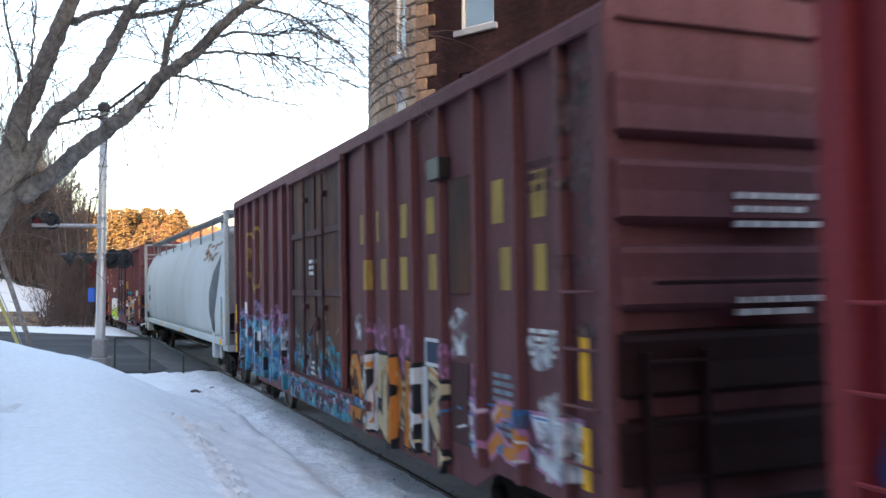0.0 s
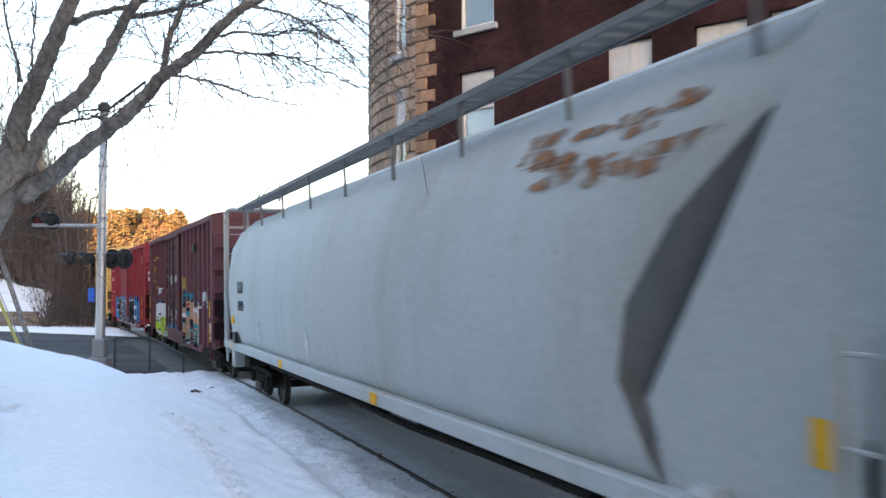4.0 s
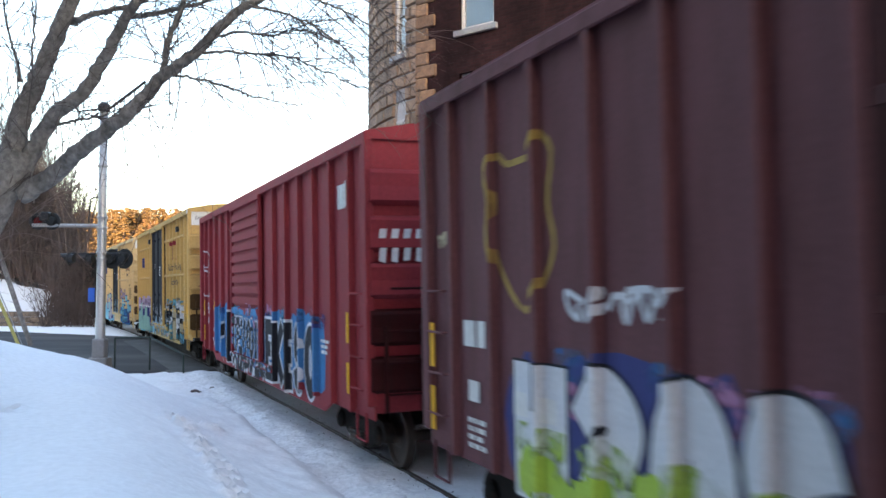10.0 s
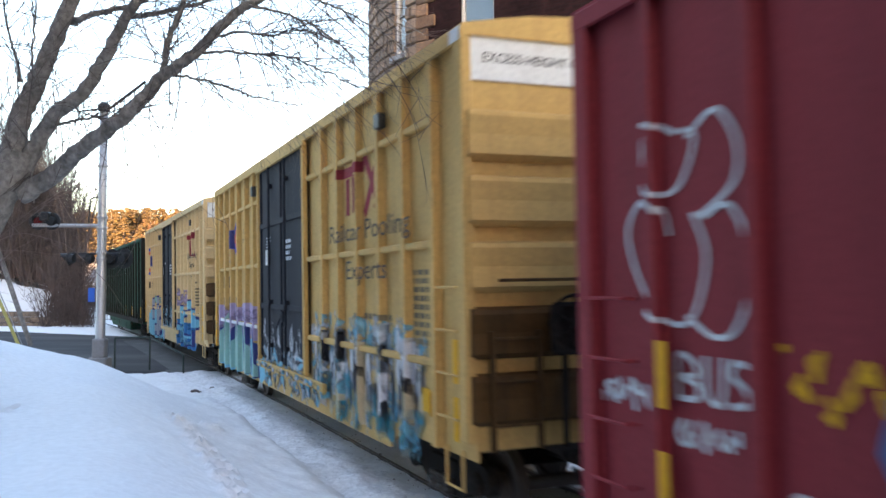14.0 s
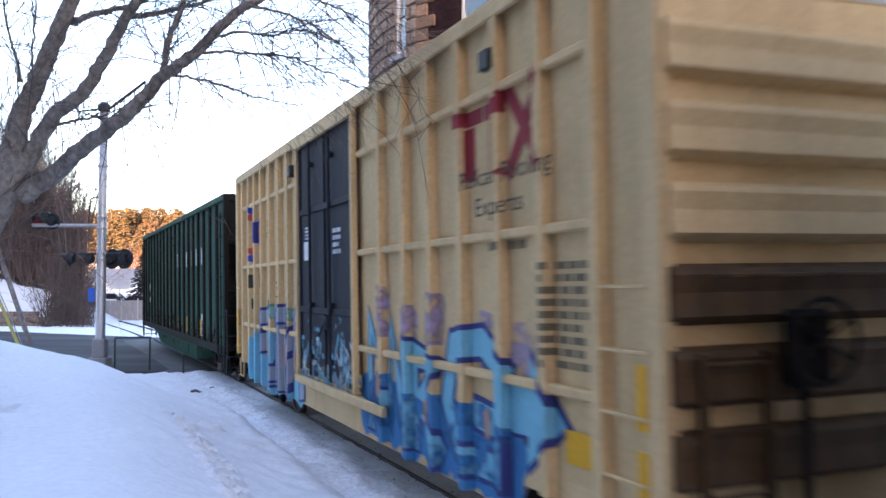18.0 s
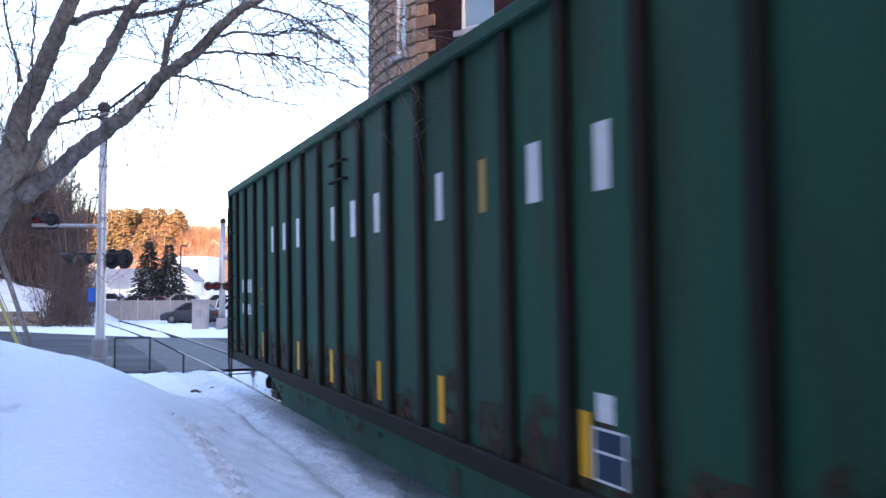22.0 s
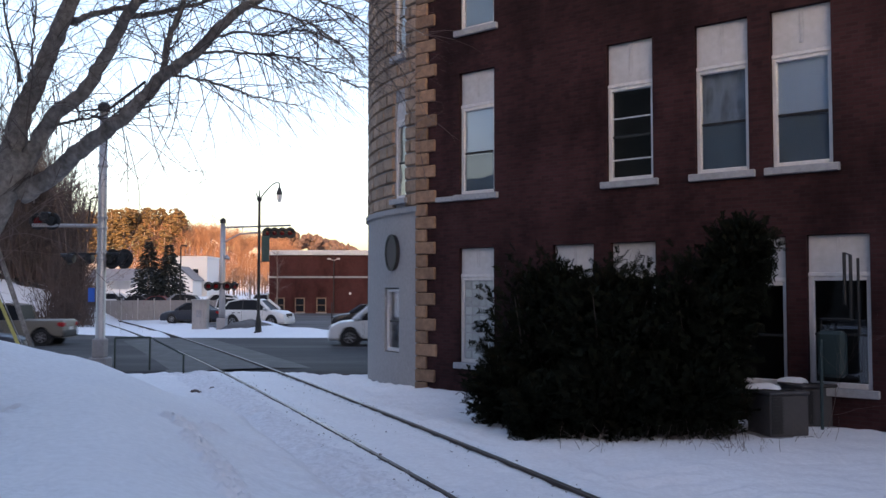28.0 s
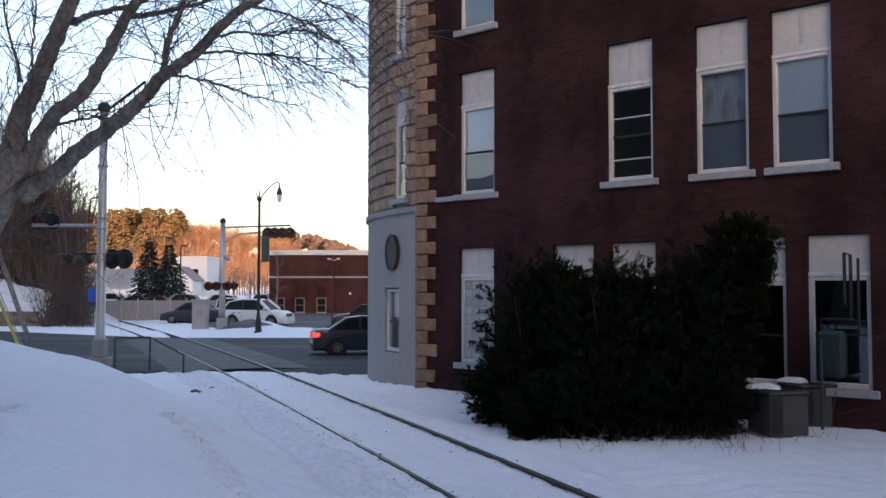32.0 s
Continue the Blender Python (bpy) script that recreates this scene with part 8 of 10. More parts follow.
def guy_wire():
    g = thing("guy_wire", Matrix(), "slanting guy wire with a yellow plastic guard", "guy wire")
    lo, hi = Vector((-8.25, 17.5, 1.36)), Vector((-9.42, 17.5, 3.94))
    part("wire", Shape().tube([lo, hi], 0.012, 6), GALV, g)
    part("wire", Shape().tube([lo + Vector((0.16, 0, 0)), hi + Vector((0.3, 0.2, 0))], 0.05, 8), BARK, g, "weathered leaning stake")
    part("yellow_guard", Shape().tube([lo + Vector((-0.05, -0.05, 0)), lo.lerp(hi, 0.42) + Vector((-0.05, -0.05, 0))], 0.035, 8), surf("guard_yellow", (0.5, 0.42, 0.12), 0.6), g)


guy_wire()


def street_lamp():
    g = thing("street_lamp", pose(-9.95, 48.0, 0.0), "black ornamental street lamp post with one hanging lantern", "street lamp")
    part("base", Shape().lathe([(0.24, -0.2), (0.24, 0.1), (0.18, 0.2), (0.16, 0.7), (0.12, 0.9), (0.09, 1.1)], 16), BLACK_METAL, g)
    part("pole", Shape().lathe([(0.09, 1.1), (0.07, 7.2)], 12), BLACK_METAL, g)
    part("finial", Shape().lathe([(0.07, 7.2), (0.14, 7.25), (0.14, 7.4), (0.05, 7.45), (0.02, 7.85)], 12), BLACK_METAL, g)
    arm = spline([Vector((0, 0, 7.3)), Vector((0.35, 0, 7.75)), Vector((0.75, 0, 8.15)), Vector((1.05, 0, 8.2)), Vector((1.08, 0, 7.98))], 5)
    part("lamp_arm", Shape().tube(arm, 0.035, 8), BLACK_METAL, g)
    part("scroll", Shape().tube(spline([Vector((0, 0, 7.4)), Vector((-0.16, 0, 7.55)), Vector((-0.12, 0, 7.7))], 4), 0.03, 6), BLACK_METAL, g)
    part("lantern_cap", Shape().lathe([(0.03, 8.0), (0.08, 7.9), (0.15, 7.7), (0.17, 7.55)], 14, pose(1.08, 0, 0)), BLACK_METAL, g)
    part("lantern_glass", Shape().lathe([(0.15, 7.55), (0.14, 7.35), (0.07, 7.15)], 14, pose(1.08, 0, 0)), surf("lantern_glass", (0.8, 0.78, 0.74), 0.25, vary=0.05), g, "pale frosted lantern glass")
    part("banner", Shape().box(0.14, 0.56, -0.02, 0.02, 3.95, 5.3, 0.008), surf("banner_green", (0.03, 0.07, 0.065), 0.8, vary=0.1, stain=(0.1, 0.14, 0.13), stain_size=4), g, "dark green hanging banner")
    for z in (3.93, 5.32):
        part("banner_rod", Shape().tube([(0, 0, z), (0.6, 0, z)], 0.018, 6), BLACK_METAL, g)


street_lamp()


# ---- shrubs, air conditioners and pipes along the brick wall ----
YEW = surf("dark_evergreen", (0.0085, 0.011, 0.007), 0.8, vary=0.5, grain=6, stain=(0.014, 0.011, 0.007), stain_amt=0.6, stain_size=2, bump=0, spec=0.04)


def spray(sh, rng, p, d, ln):
    """A short shoot set with narrow needles, two to a node."""
    d = d.normalized()
    s = d.cross(Vector((rng.gauss(0, 1), rng.gauss(0, 1), rng.gauss(0, 1)))).normalized()
    tip = p + d * ln + Vector((0, 0, -0.15 * ln))
    for k in range(5):
        q = p.lerp(tip, 0.15 + 0.2 * k)
        for side in (-1, 1):
            e = (d * 0.8 + s * side).normalized()
            nl, w = ln * rng.uniform(0.28, 0.5), rng.uniform(0.008, 0.016)
            v = e.cross(d.cross(s)).normalized() * w
            sh.add([q - v, q + e * nl * 0.6 - v * 0.8, q + e * nl, q + e * nl * 0.6 + v * 0.8, q + v], [(0, 1, 2, 3, 4)])


def shrub(name, blobs, n, seed, label):
    rng = random.Random(seed)
    g = thing(name, Matrix(), label, "shrub", "evergreen shrubs")
    base = Vector((blobs[0][0], blobs[0][1], -0.05))
    lf, core = Shape(), Shape()
    for cx, cy, cz, rx, ry, rz in blobs:
        for _ in range(6):
            tip = Vector((cx + rng.uniform(-0.6, 0.6) * rx, cy + rng.uniform(-0.6, 0.6) * ry, cz + rng.uniform(0, 0.8) * rz))
            mid = base.lerp(tip, 0.5) + Vector((rng.uniform(-0.2, 0.2), rng.uniform(-0.2, 0.2), 0))
            part("stem", Shape().tube([base, mid, tip], [0.04, 0.025, 0.008], 5, False), YEW_STEM, g)
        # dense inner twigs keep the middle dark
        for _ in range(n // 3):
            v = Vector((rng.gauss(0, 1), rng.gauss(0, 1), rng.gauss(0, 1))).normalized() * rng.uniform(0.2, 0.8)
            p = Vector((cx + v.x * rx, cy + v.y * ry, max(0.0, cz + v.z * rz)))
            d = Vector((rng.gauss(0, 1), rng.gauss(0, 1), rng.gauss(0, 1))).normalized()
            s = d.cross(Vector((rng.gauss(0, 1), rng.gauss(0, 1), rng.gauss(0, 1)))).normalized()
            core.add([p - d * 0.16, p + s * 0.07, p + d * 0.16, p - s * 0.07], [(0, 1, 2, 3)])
        for _ in range(n):
            v = Vector((rng.gauss(0, 1), rng.gauss(0, 1), rng.gauss(0, 1))).normalized()
            k = rng.uniform(0.6, 1.0) * (1 + 0.36 * noise.noise(v * 2.0 + Vector((cx, cy, seed))) + 0.26 * noise.noise(v * 5 + Vector((seed, 0, 0))))
            p = Vector((cx + v.x * rx * k, cy + v.y * ry * k, max(0.02, cz + v.z * rz * k)))
            d = (v + Vector((rng.gauss(0, 0.45), rng.gauss(0, 0.45), rng.gauss(0.3, 0.5)))).normalized()
            spray(lf, rng, p, d, rng.uniform(0.1, 0.26))
        # a few long shoots stand out of the crown
        for _ in range(n // 26):
            v = Vector((rng.gauss(0, 1), rng.gauss(0, 1), abs(rng.gauss(0, 0.8)))).normalized()
            p = Vector((cx + v.x * rx * 0.9, cy + v.y * ry * 0.9, cz + v.z * rz * 0.9))
            d = (v + Vector((0, 0, 0.5))).normalized()
            for i in range(4):
                spray(lf, rng, p + d * 0.1 * i, (d + Vector((rng.gauss(0, 0.5), rng.gauss(0, 0.5), rng.gauss(0, 0.4)))).normalized(), 0.16)
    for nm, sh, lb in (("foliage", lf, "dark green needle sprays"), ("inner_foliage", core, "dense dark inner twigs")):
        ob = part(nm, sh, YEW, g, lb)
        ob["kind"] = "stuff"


YEW_STEM = surf("yew_stem", (0.03, 0.024, 0.02), 0.9, vary=0.3, bump=0)
shrub("evergreen_shrub", [(1.95, 17.5, 1.15, 1.15, 1.2, 1.75), (1.3, 16.9, 0.45, 0.7, 0.8, 0.7), (1.75, 15.4, 0.25, 0.5, 0.7, 0.55), (2.2, 17.6, 2.15, 0.45, 0.5, 0.65)], 1500, 3, "broad dark evergreen shrub spilling over the snow")
shrub("evergreen_shrub", [(3.15, 16.1, 1.15, 1.3, 1.4, 1.75), (2.9, 15.0, 0.5, 1.1, 0.8, 0.8), (3.1, 16.5, 2.0, 0.7, 0.7, 0.65)], 1900, 5, "large dark evergreen shrub against the brick wall")
shrub("evergreen_shrub", [(4.45, 15.4, 1.3, 0.75, 1.0, 1.7), (4.95, 15.2, 2.5, 0.4, 0.45, 1.0), (4.1, 14.9, 0.6, 0.8, 0.7, 0.8), (5.2, 15.1, 3.0, 0.2, 0.3, 0.45)], 1300, 9, "tall ragged dark evergreen shrub by the window")


def dry_stalks():
    rng = random.Random(6)
    sh = Shape()
    for cx, cy, n in ((4.45, 13.4, 26), (3.6, 14.0, 18), (2.4, 14.2, 12), (5.9, 14.6, 14), (4.9, 14.2, 10)):
        for _ in range(n):
            p = Vector((cx + rng.gauss(0, 0.22), cy + rng.gauss(0, 0.22), 0.0))
            d = Vector((rng.gauss(0, 0.5), rng.gauss(0, 0.4), 1))
            grow(rng, sh, p, d, rng.uniform(0.2, 0.5), 0.005, 1, 3, 0.4)
    # tall stems by the windows
    for x, y in ((6.6, 15.4), (4.6, 15.9)):
        grow(rng, sh, Vector((x, y, 0)), Vector((0.02, 0, 1)), 2.4, 0.006, 1, 4, 0.0)
    tagged(part("dry_stalks", sh, TWIG), "dry brown weed stalks standing in the snow", "weeds", kind="stuff")


dry_stalks()

AC_PAINT = surf("ac_grey", (0.045, 0.044, 0.047), 0.6, vary=0.1, grain=12, stain=(0.06, 0.058, 0.056), stain_amt=0.5, stain_size=2)


def ac_unit(x, y, turn):
    g = thing("air_conditioner", pose(x, y, 0.02, 0, 0, turn), "grey outdoor air conditioner with snow on top", "air conditioner", "outdoor units")
    part("cabinet", Shape().box(-0.35, 0.35, -0.35, 0.35, 0.05, 0.72, 0.02), AC_PAINT, g)
    part("base_pad", Shape().box(-0.42, 0.42, -0.42, 0.42, -0.1, 0.05, 0.02), CONCRETE, g)
    part("top_plate", Shape().box(-0.37, 0.37, -0.37, 0.37, 0.72, 0.78, 0.02), AC_PAINT, g)
    for i in range(10):
        part("louvre", Shape().box(-0.33, -0.12, -0.365, -0.35, 0.12 + 0.058 * i, 0.14 + 0.058 * i), BLACK_METAL, g)
    part("dark_side", Shape().box(-0.33, -0.14, -0.358, -0.35, 0.1, 0.7), BLACK_METAL, g)
    ring = [(0.28 * math.cos(a), 0.28 * math.sin(a), 0.79) for a in [2 * math.pi * i / 20 for i in range(21)]]
    gd = Shape().tube(ring, 0.012, 5, False)
    for k in (0.08, 0.16, 0.24):
        gd.tube([(k * math.cos(a), k * math.sin(a), 0.79) for a in [2 * math.pi * i / 16 for i in range(17)]], 0.006, 4, False)
    part("fan_guard", gd, BLACK_METAL, g)
    rng = random.Random(int(x * 10))
    cap = Shape()
    n = 14
    for z, k in ((0.79, 1.0), (0.84, 0.9), (0.87, 0.5)):
        for i in range(n):
            a = 2 * math.pi * i / n
            r = (0.24 + 0.07 * math.sin(3 * a + x)) * k
            cap.v.append((-0.16 + r * 1.1 * math.cos(a), 0.1 + r * math.sin(a), z))
    cap.f = [(j * n + i, j * n + (i + 1) % n, (j + 1) * n + (i + 1) % n, (j + 1) * n + i) for j in range(2) for i in range(n)] + [tuple(range(2 * n, 3 * n))]
    part("snow_cap", cap, SNOW, g, "patch of snow", smooth=True)


ac_unit(5.57, 14.9, 12)
ac_unit(6.5, 15.95, 12)


def wall_pipes():
    g = thing("gas_meter", FAC @ pose(10.15, -0.25, 0), "dark gas meter with pipes on the brick wall", "gas meter")
    part("riser", Shape().tube([(0, 0, 1.95), (0, 0, 3.05), (-0.1, 0, 3.1), (-0.1, 0, 2.2)], 0.03, 8), BLACK_METAL, g)
    part("riser", Shape().tube([(0.12, 0, 1.7), (0.12, 0, 3.0)], 0.025, 8), BLACK_METAL, g)
    part("meter_case", Shape().box(-0.55, -0.1, -0.12, 0.14, 0.95, 1.75, 0.06), surf("meter_teal", (0.012, 0.03, 0.033), 0.5, vary=0.1), g)
    part("meter_pipe", Shape().tube([(-0.5, 0.0, 1.75), (-0.5, 0, 1.95), (0.0, 0, 1.95)], 0.025, 8), BLACK_METAL, g)
    part("stand", Shape().tube([(-0.45, -0.2, -0.1), (-0.45, -0.2, 1.6)], 0.03, 8), surf("teal_post", (0.02, 0.045, 0.05), 0.6), g)


wall_pipes()

# ---- across the street ----
WHITE_SIDING = surf("white_siding", (0.55, 0.56, 0.58), 0.7, vary=0.04, grain=6, stain=(0.55, 0.55, 0.56), stain_amt=0.4, stain_size=0.8, stretch=(0.4, 0.4, 5))
GREY_ROOF = surf("grey_shingles", (0.2, 0.21, 0.24), 0.9, vary=0.15, grain=3)
DARK_PANE = surf("dark_pane", (0.012, 0.014, 0.017), 0.08, vary=0.1, bump=0, spec=0.3)
BEIGE_WALL = surf("beige_fence", (0.25, 0.235, 0.235), 0.85, vary=0.12, grain=4, stain=(0.17, 0.155, 0.15), stain_amt=0.5, stain_size=0.5)
STONE_WALL = surf("brown_stone_wall", (0.2, 0.15, 0.11), 0.9, vary=0.3, grain=3, stain=(0.1, 0.075, 0.06), stain_amt=0.6, stain_size=0.8, bump=0.6, bump_dist=0.04)


def far_window(parent, x, y, z0, w, h, frame_mat):
    f = part("window", Shape().box(x - w / 2 - 0.1, x + w / 2 + 0.1, y - 0.07, y + 0.02, z0 - 0.1, z0 + h + 0.1, 0.01), frame_mat, parent)
    part("pane", Shape().box(x - w / 2, x + w / 2, y - 0.085, y - 0.07, z0, z0 + h / 2 - 0.03).box(x - w / 2, x + w / 2, y - 0.085, y - 0.07, z0 + h / 2 + 0.03, z0 + h), DARK_PANE, f)
    part("sill", Shape().box(x - w / 2 - 0.15, x + w / 2 + 0.15, y - 0.14, y, z0 - 0.2, z0 - 0.1), SILL, f)


def brick_shop():
    g = thing("brick_commercial_building", pose(-16.9, 86.5, 0, 0, 0, -1.0), "long low red brick commercial building with white bands", "building")
    part("wall", Shape().box(0, 34, 0, 16, -0.5, 5.9), FAR_BRICK, g)
    part("cornice", Shape().box(-0.15, 34.1, -0.2, 0.2, 5.72, 6.2, 0.04), WHITE_WOOD, g, "white metal cornice")
    part("band", Shape().box(-0.02, 34, -0.06, 0.05, 3.5, 3.68, 0.01), SILL, g, "pale band course")
    part("roof", Shape().box(0.1, 33.9, 0.2, 15.9, 5.9, 6.0), SNOW, g)
    for x in (1.05, 3.0, 5.1):
        far_window(g, x, 0, 0.25, 0.75, 1.25, STONE_WALL)
    part("downpipe", Shape().tube([(6.3, -0.12, -0.2), (6.3, -0.12, 5.6)], 0.06, 6), BLACK_METAL, g)
    part("floodlight", Shape().tube([(6.3, -0.12, 5.2), (5.95, -0.5, 5.35)], 0.03, 6).box(5.75, 6.05, -0.65, -0.4, 5.28, 5.42, 0.02), WHITE_WOOD, g)
    part("floodlight", Shape().tube([(6.3, -0.12, 5.2), (6.75, -0.5, 5.35)], 0.03, 6).box(6.65, 6.95, -0.65, -0.4, 5.28, 5.42, 0.02), WHITE_WOOD, g)
    part("vent", Shape().lathe([(0.12, 0.0), (0.12, 0.12)], 12, pose(7.9, -0.05, 2.0, 90)), WHITE_WOOD, g)


def small_house(x, y, z, w, d, h, roof, turn, label, win=()):
    g = thing("white_house", pose(x, y, z, 0, 0, turn), label, "house", "houses by the hill")
    part("wall", Shape().box(0, w, 0, d, -1.2, h), WHITE_SIDING, g)
    if roof == "flat":
        part("roof", Shape().box(-0.2, w + 0.2, -0.2, d + 0.2, h, h + 0.3, 0.05), WHITE_WOOD, g)
    else:
        part("roof", Shape().prism([(-0.4, h - 0.1), (w / 2, h + roof), (w + 0.4, h - 0.1), (w + 0.4, h + 0.15), (w / 2, h + roof + 0.28), (-0.4, h + 0.15)], -0.4, d + 0.4), GREY_ROOF, g)
        part("gable", Shape().prism([(0, h), (w, h), (w / 2, h + roof)], 0.0, d), WHITE_SIDING, g)
    for wx, wz, ww, wh in win:
        far_window(g, wx, 0, wz, ww, wh, WHITE_WOOD)


brick_shop()
small_house(-50.8, 165, 1.0, 7.0, 9, 7.2, "flat", 0, "white two-storey house with a flat roof", ((4.9, 3.4, 1.0, 1.7), (2.2, 3.4, 1.0, 1.7)))
small_house(-49.5, 158, 1.0, 5.0, 6, 2.9, 2.3, 0, "small white house with a grey gabled roof", ((3.3, 0.9, 0.9, 1.4),))
small_house(-53.0, 160, 1.0, 8.0, 11, 2.6, 2.3, 90, "low white house with a long grey roof")
small_house(-78, 291, 14.0, 5.0, 6, 2.8, 1.8, 10, "small house among the trees on the hill", ((2.0, 0.8, 1, 1.2),))
small_house(-63, 287, 11.5, 5.0, 6, 2.6, 1.6, -12, "small house among the trees on the hill", ((2.0, 0.8, 1, 1.2),))



def lot_wall():
    g = thing("lot_fence", Matrix(), "long beige board fence around the parking lot", "fence")
    a, b = Vector((-27.5, 69, 0.0)), Vector((-17.2, 71.5, 0.0))
    n = 26
    for i in range(n):
        p, q = a.lerp(b, i / n), a.lerp(b, (i + 0.97) / n)
        d = (q - p).normalized()
        nn = Vector((-d.y, d.x, 0)) * 0.03
        sh = Shape().add([p - nn, q - nn, q + nn, p + nn] + [v + Vector((0, 0, 1.55)) for v in (p - nn, q - nn, q + nn, p + nn)], [(3, 2, 1, 0), (4, 5, 6, 7), (0, 1, 5, 4), (1, 2, 6, 5), (2, 3, 7, 6), (3, 0, 4, 7)])
        part("board_panel", sh, BEIGE_WALL, g)
    for i in range(0, n + 1, 3):
        p = a.lerp(b, i / n)
        part("post", Shape().tube([p + Vector((0, -0.06, -0.3)), p + Vector((0, -0.06, 1.7))], 0.05, 6), GALV, g)


lot_wall()


def retaining_wall():
    g = thing("retaining_wall", Matrix(), "low brown stone retaining wall under the snowy slope", "wall", kind="structure")
    rng = random.Random(12)
    x0, x1, y = -36.5, -25.8, 58.7
    for row in range(3):
        x = x0 - rng.random() * 0.5
        while x < x1 - 0.6 * row:
            w = rng.uniform(0.5, 0.95)
            part("stone", Shape().box(x, x + w - 0.03, y - 0.05 * row - rng.random() * 0.05 + 0.1 * row, y + 0.5, -0.1 + 0.36 * row, 0.24 + 0.36 * row, 0.04), STONE_WALL, g)
            x += w


retaining_wall()


def spruce(x, y, z, h, seed):
    rng = random.Random(seed)
    g = thing("spruce_tree", pose(x, y, z), "dark conical spruce tree in the parking lot", "tree", "spruces")
    part("trunk", Shape().tube([(0, 0, -0.5), (0, 0, h * 0.95)], [0.16, 0.02], 8), BARK, g)
    lf = Shape()
    layers = 26
    for i in range(layers):
        k = i / layers
        zz = h * (0.06 + 0.92 * k)
        r = (1 - k) ** 0.85 * h * 0.36 + 0.08
        nb = int(6 + 13 * (1 - k))
        for j in range(nb):
            a = 2 * math.pi * (j + rng.random() * 0.8) / nb
            rr = r * rng.uniform(0.6, 1.2)
            d = Vector((math.cos(a), math.sin(a), 0))
            s = Vector((-d.y, d.x, 0))
            root, tip = Vector((0, 0, zz + 0.15)), d * rr + Vector((0, 0, zz - rr * 0.3 + rng.uniform(-0.1, 0.2)))
            for t in (0.3, 0.5, 0.68, 0.84, 0.96):
                p = root.lerp(tip, t)
                for side in (-1, 1, 0):
                    e = (d * 0.8 + s * side * rng.uniform(0.5, 1.0) + Vector((0, 0, rng.uniform(-0.5, 0.1)))).normalized()
                    ln, wd = rng.uniform(0.3, 0.6) * (1.2 - 0.5 * t), rng.uniform(0.05, 0.1)
                    w = e.cross(Vector((rng.gauss(0, 1), rng.gauss(0, 1), 1))).normalized()
                    lf.add([p - w * wd, p + e * ln * 0.6 - w * wd * 0.9, p + e * ln, p + e * ln * 0.6 + w * wd * 0.9, p + w * wd], [(0, 1, 2, 3, 4)])
    ob = part("foliage", lf, SPRUCE_LEAF, g)
    ob["kind"] = "stuff"


SPRUCE_LEAF = surf("spruce_needles", (0.028, 0.036, 0.036), 0.85, vary=0.5, grain=3, bump=0)
spruce(-36.4, 110, 0.3, 8.3, 1)
spruce(-33.3, 108, 0.3, 7.8, 2)

PINE = surf("pine_needles", (0.1, 0.07, 0.026), 0.9, vary=0.5, grain=0.9, stain=(0.05, 0.045, 0.02), stain_amt=0.8, stain_size=0.16, bump=0)
BARE_WOODS = surf("bare_hardwood_twigs", (0.2, 0.115, 0.07), 0.95, vary=0.4, grain=0.5, stain=(0.26, 0.17, 0.11), stain_amt=0.5, stain_size=0.1, bump=0)
BRUSH = surf("brown_brush", (0.085, 0.062, 0.055), 0.95, vary=0.4, grain=1, stain=(0.045, 0.034, 0.032), stain_amt=0.6, stain_size=0.4, bump=0)


def clump(sh, c, r, rng, squash=0.75):
    """A ragged tuft: an uneven eight-sided knot of faces."""
    n = 5
    vs = [c + Vector((0, 0, r * squash * rng.uniform(0.8, 1.3)))]
    for z, k in ((0.35, 0.8), (-0.25, 1.0)):
        for i in range(n):
            a = 2 * math.pi * (i + 0.5 * (z < 0)) / n
            rr = r * k * rng.uniform(0.65, 1.25)
            vs.append(c + Vector((rr * math.cos(a), rr * math.sin(a), r * squash * (z + rng.uniform(-0.2, 0.2)))))
    vs.append(c + Vector((0, 0, -r * squash * 0.7)))
    fs = [(0, 1 + i, 1 + (i + 1) % n) for i in range(n)]
    for i in range(n):
        a, b, d, e = 1 + i, 1 + (i + 1) % n, 1 + n + i, 1 + n + (i + 1) % n
        fs += [(a, d, b), (b, d, e), (d, 1 + 2 * n, e)]
    sh.add(vs, fs)


def pine_woods():
    rng = random.Random(20)
    sh, tk = Shape(), Shape()
    for _ in range(560):
        x, y = rng.uniform(-200, -84), rng.uniform(262, 345)
        if x > -0.292 * y - 1:
            continue
        z = float(ground_z(x, y))
        h = rng.uniform(9.5, 12.5)
        tk.tube([(x, y, z - 1), (x, y, z + h * 0.9)], [0.25, 0.1], 5, False)
        for k in range(44):
            v = 0.32 + 0.66 * rng.random()
            r = h * 0.062 * rng.uniform(0.6, 1.25)
            a = rng.uniform(0, 6.3)
            off = h * 0.24 * math.sqrt(max(0.02, 1 - ((v - 0.55) / 0.45) ** 2)) * rng.uniform(0.4, 1.05)
            clump(sh, Vector((x + off * math.cos(a), y + off * math.sin(a), z + h * v)), r, rng, 0.7)
    tagged(part("pine_woods", sh, PINE), "stand of tall pines on the hill in warm low sun", "woods", kind="stuff")
    tagged(part("pine_trunks", tk, BARK), "pine trunks on the hill", "woods", kind="stuff")


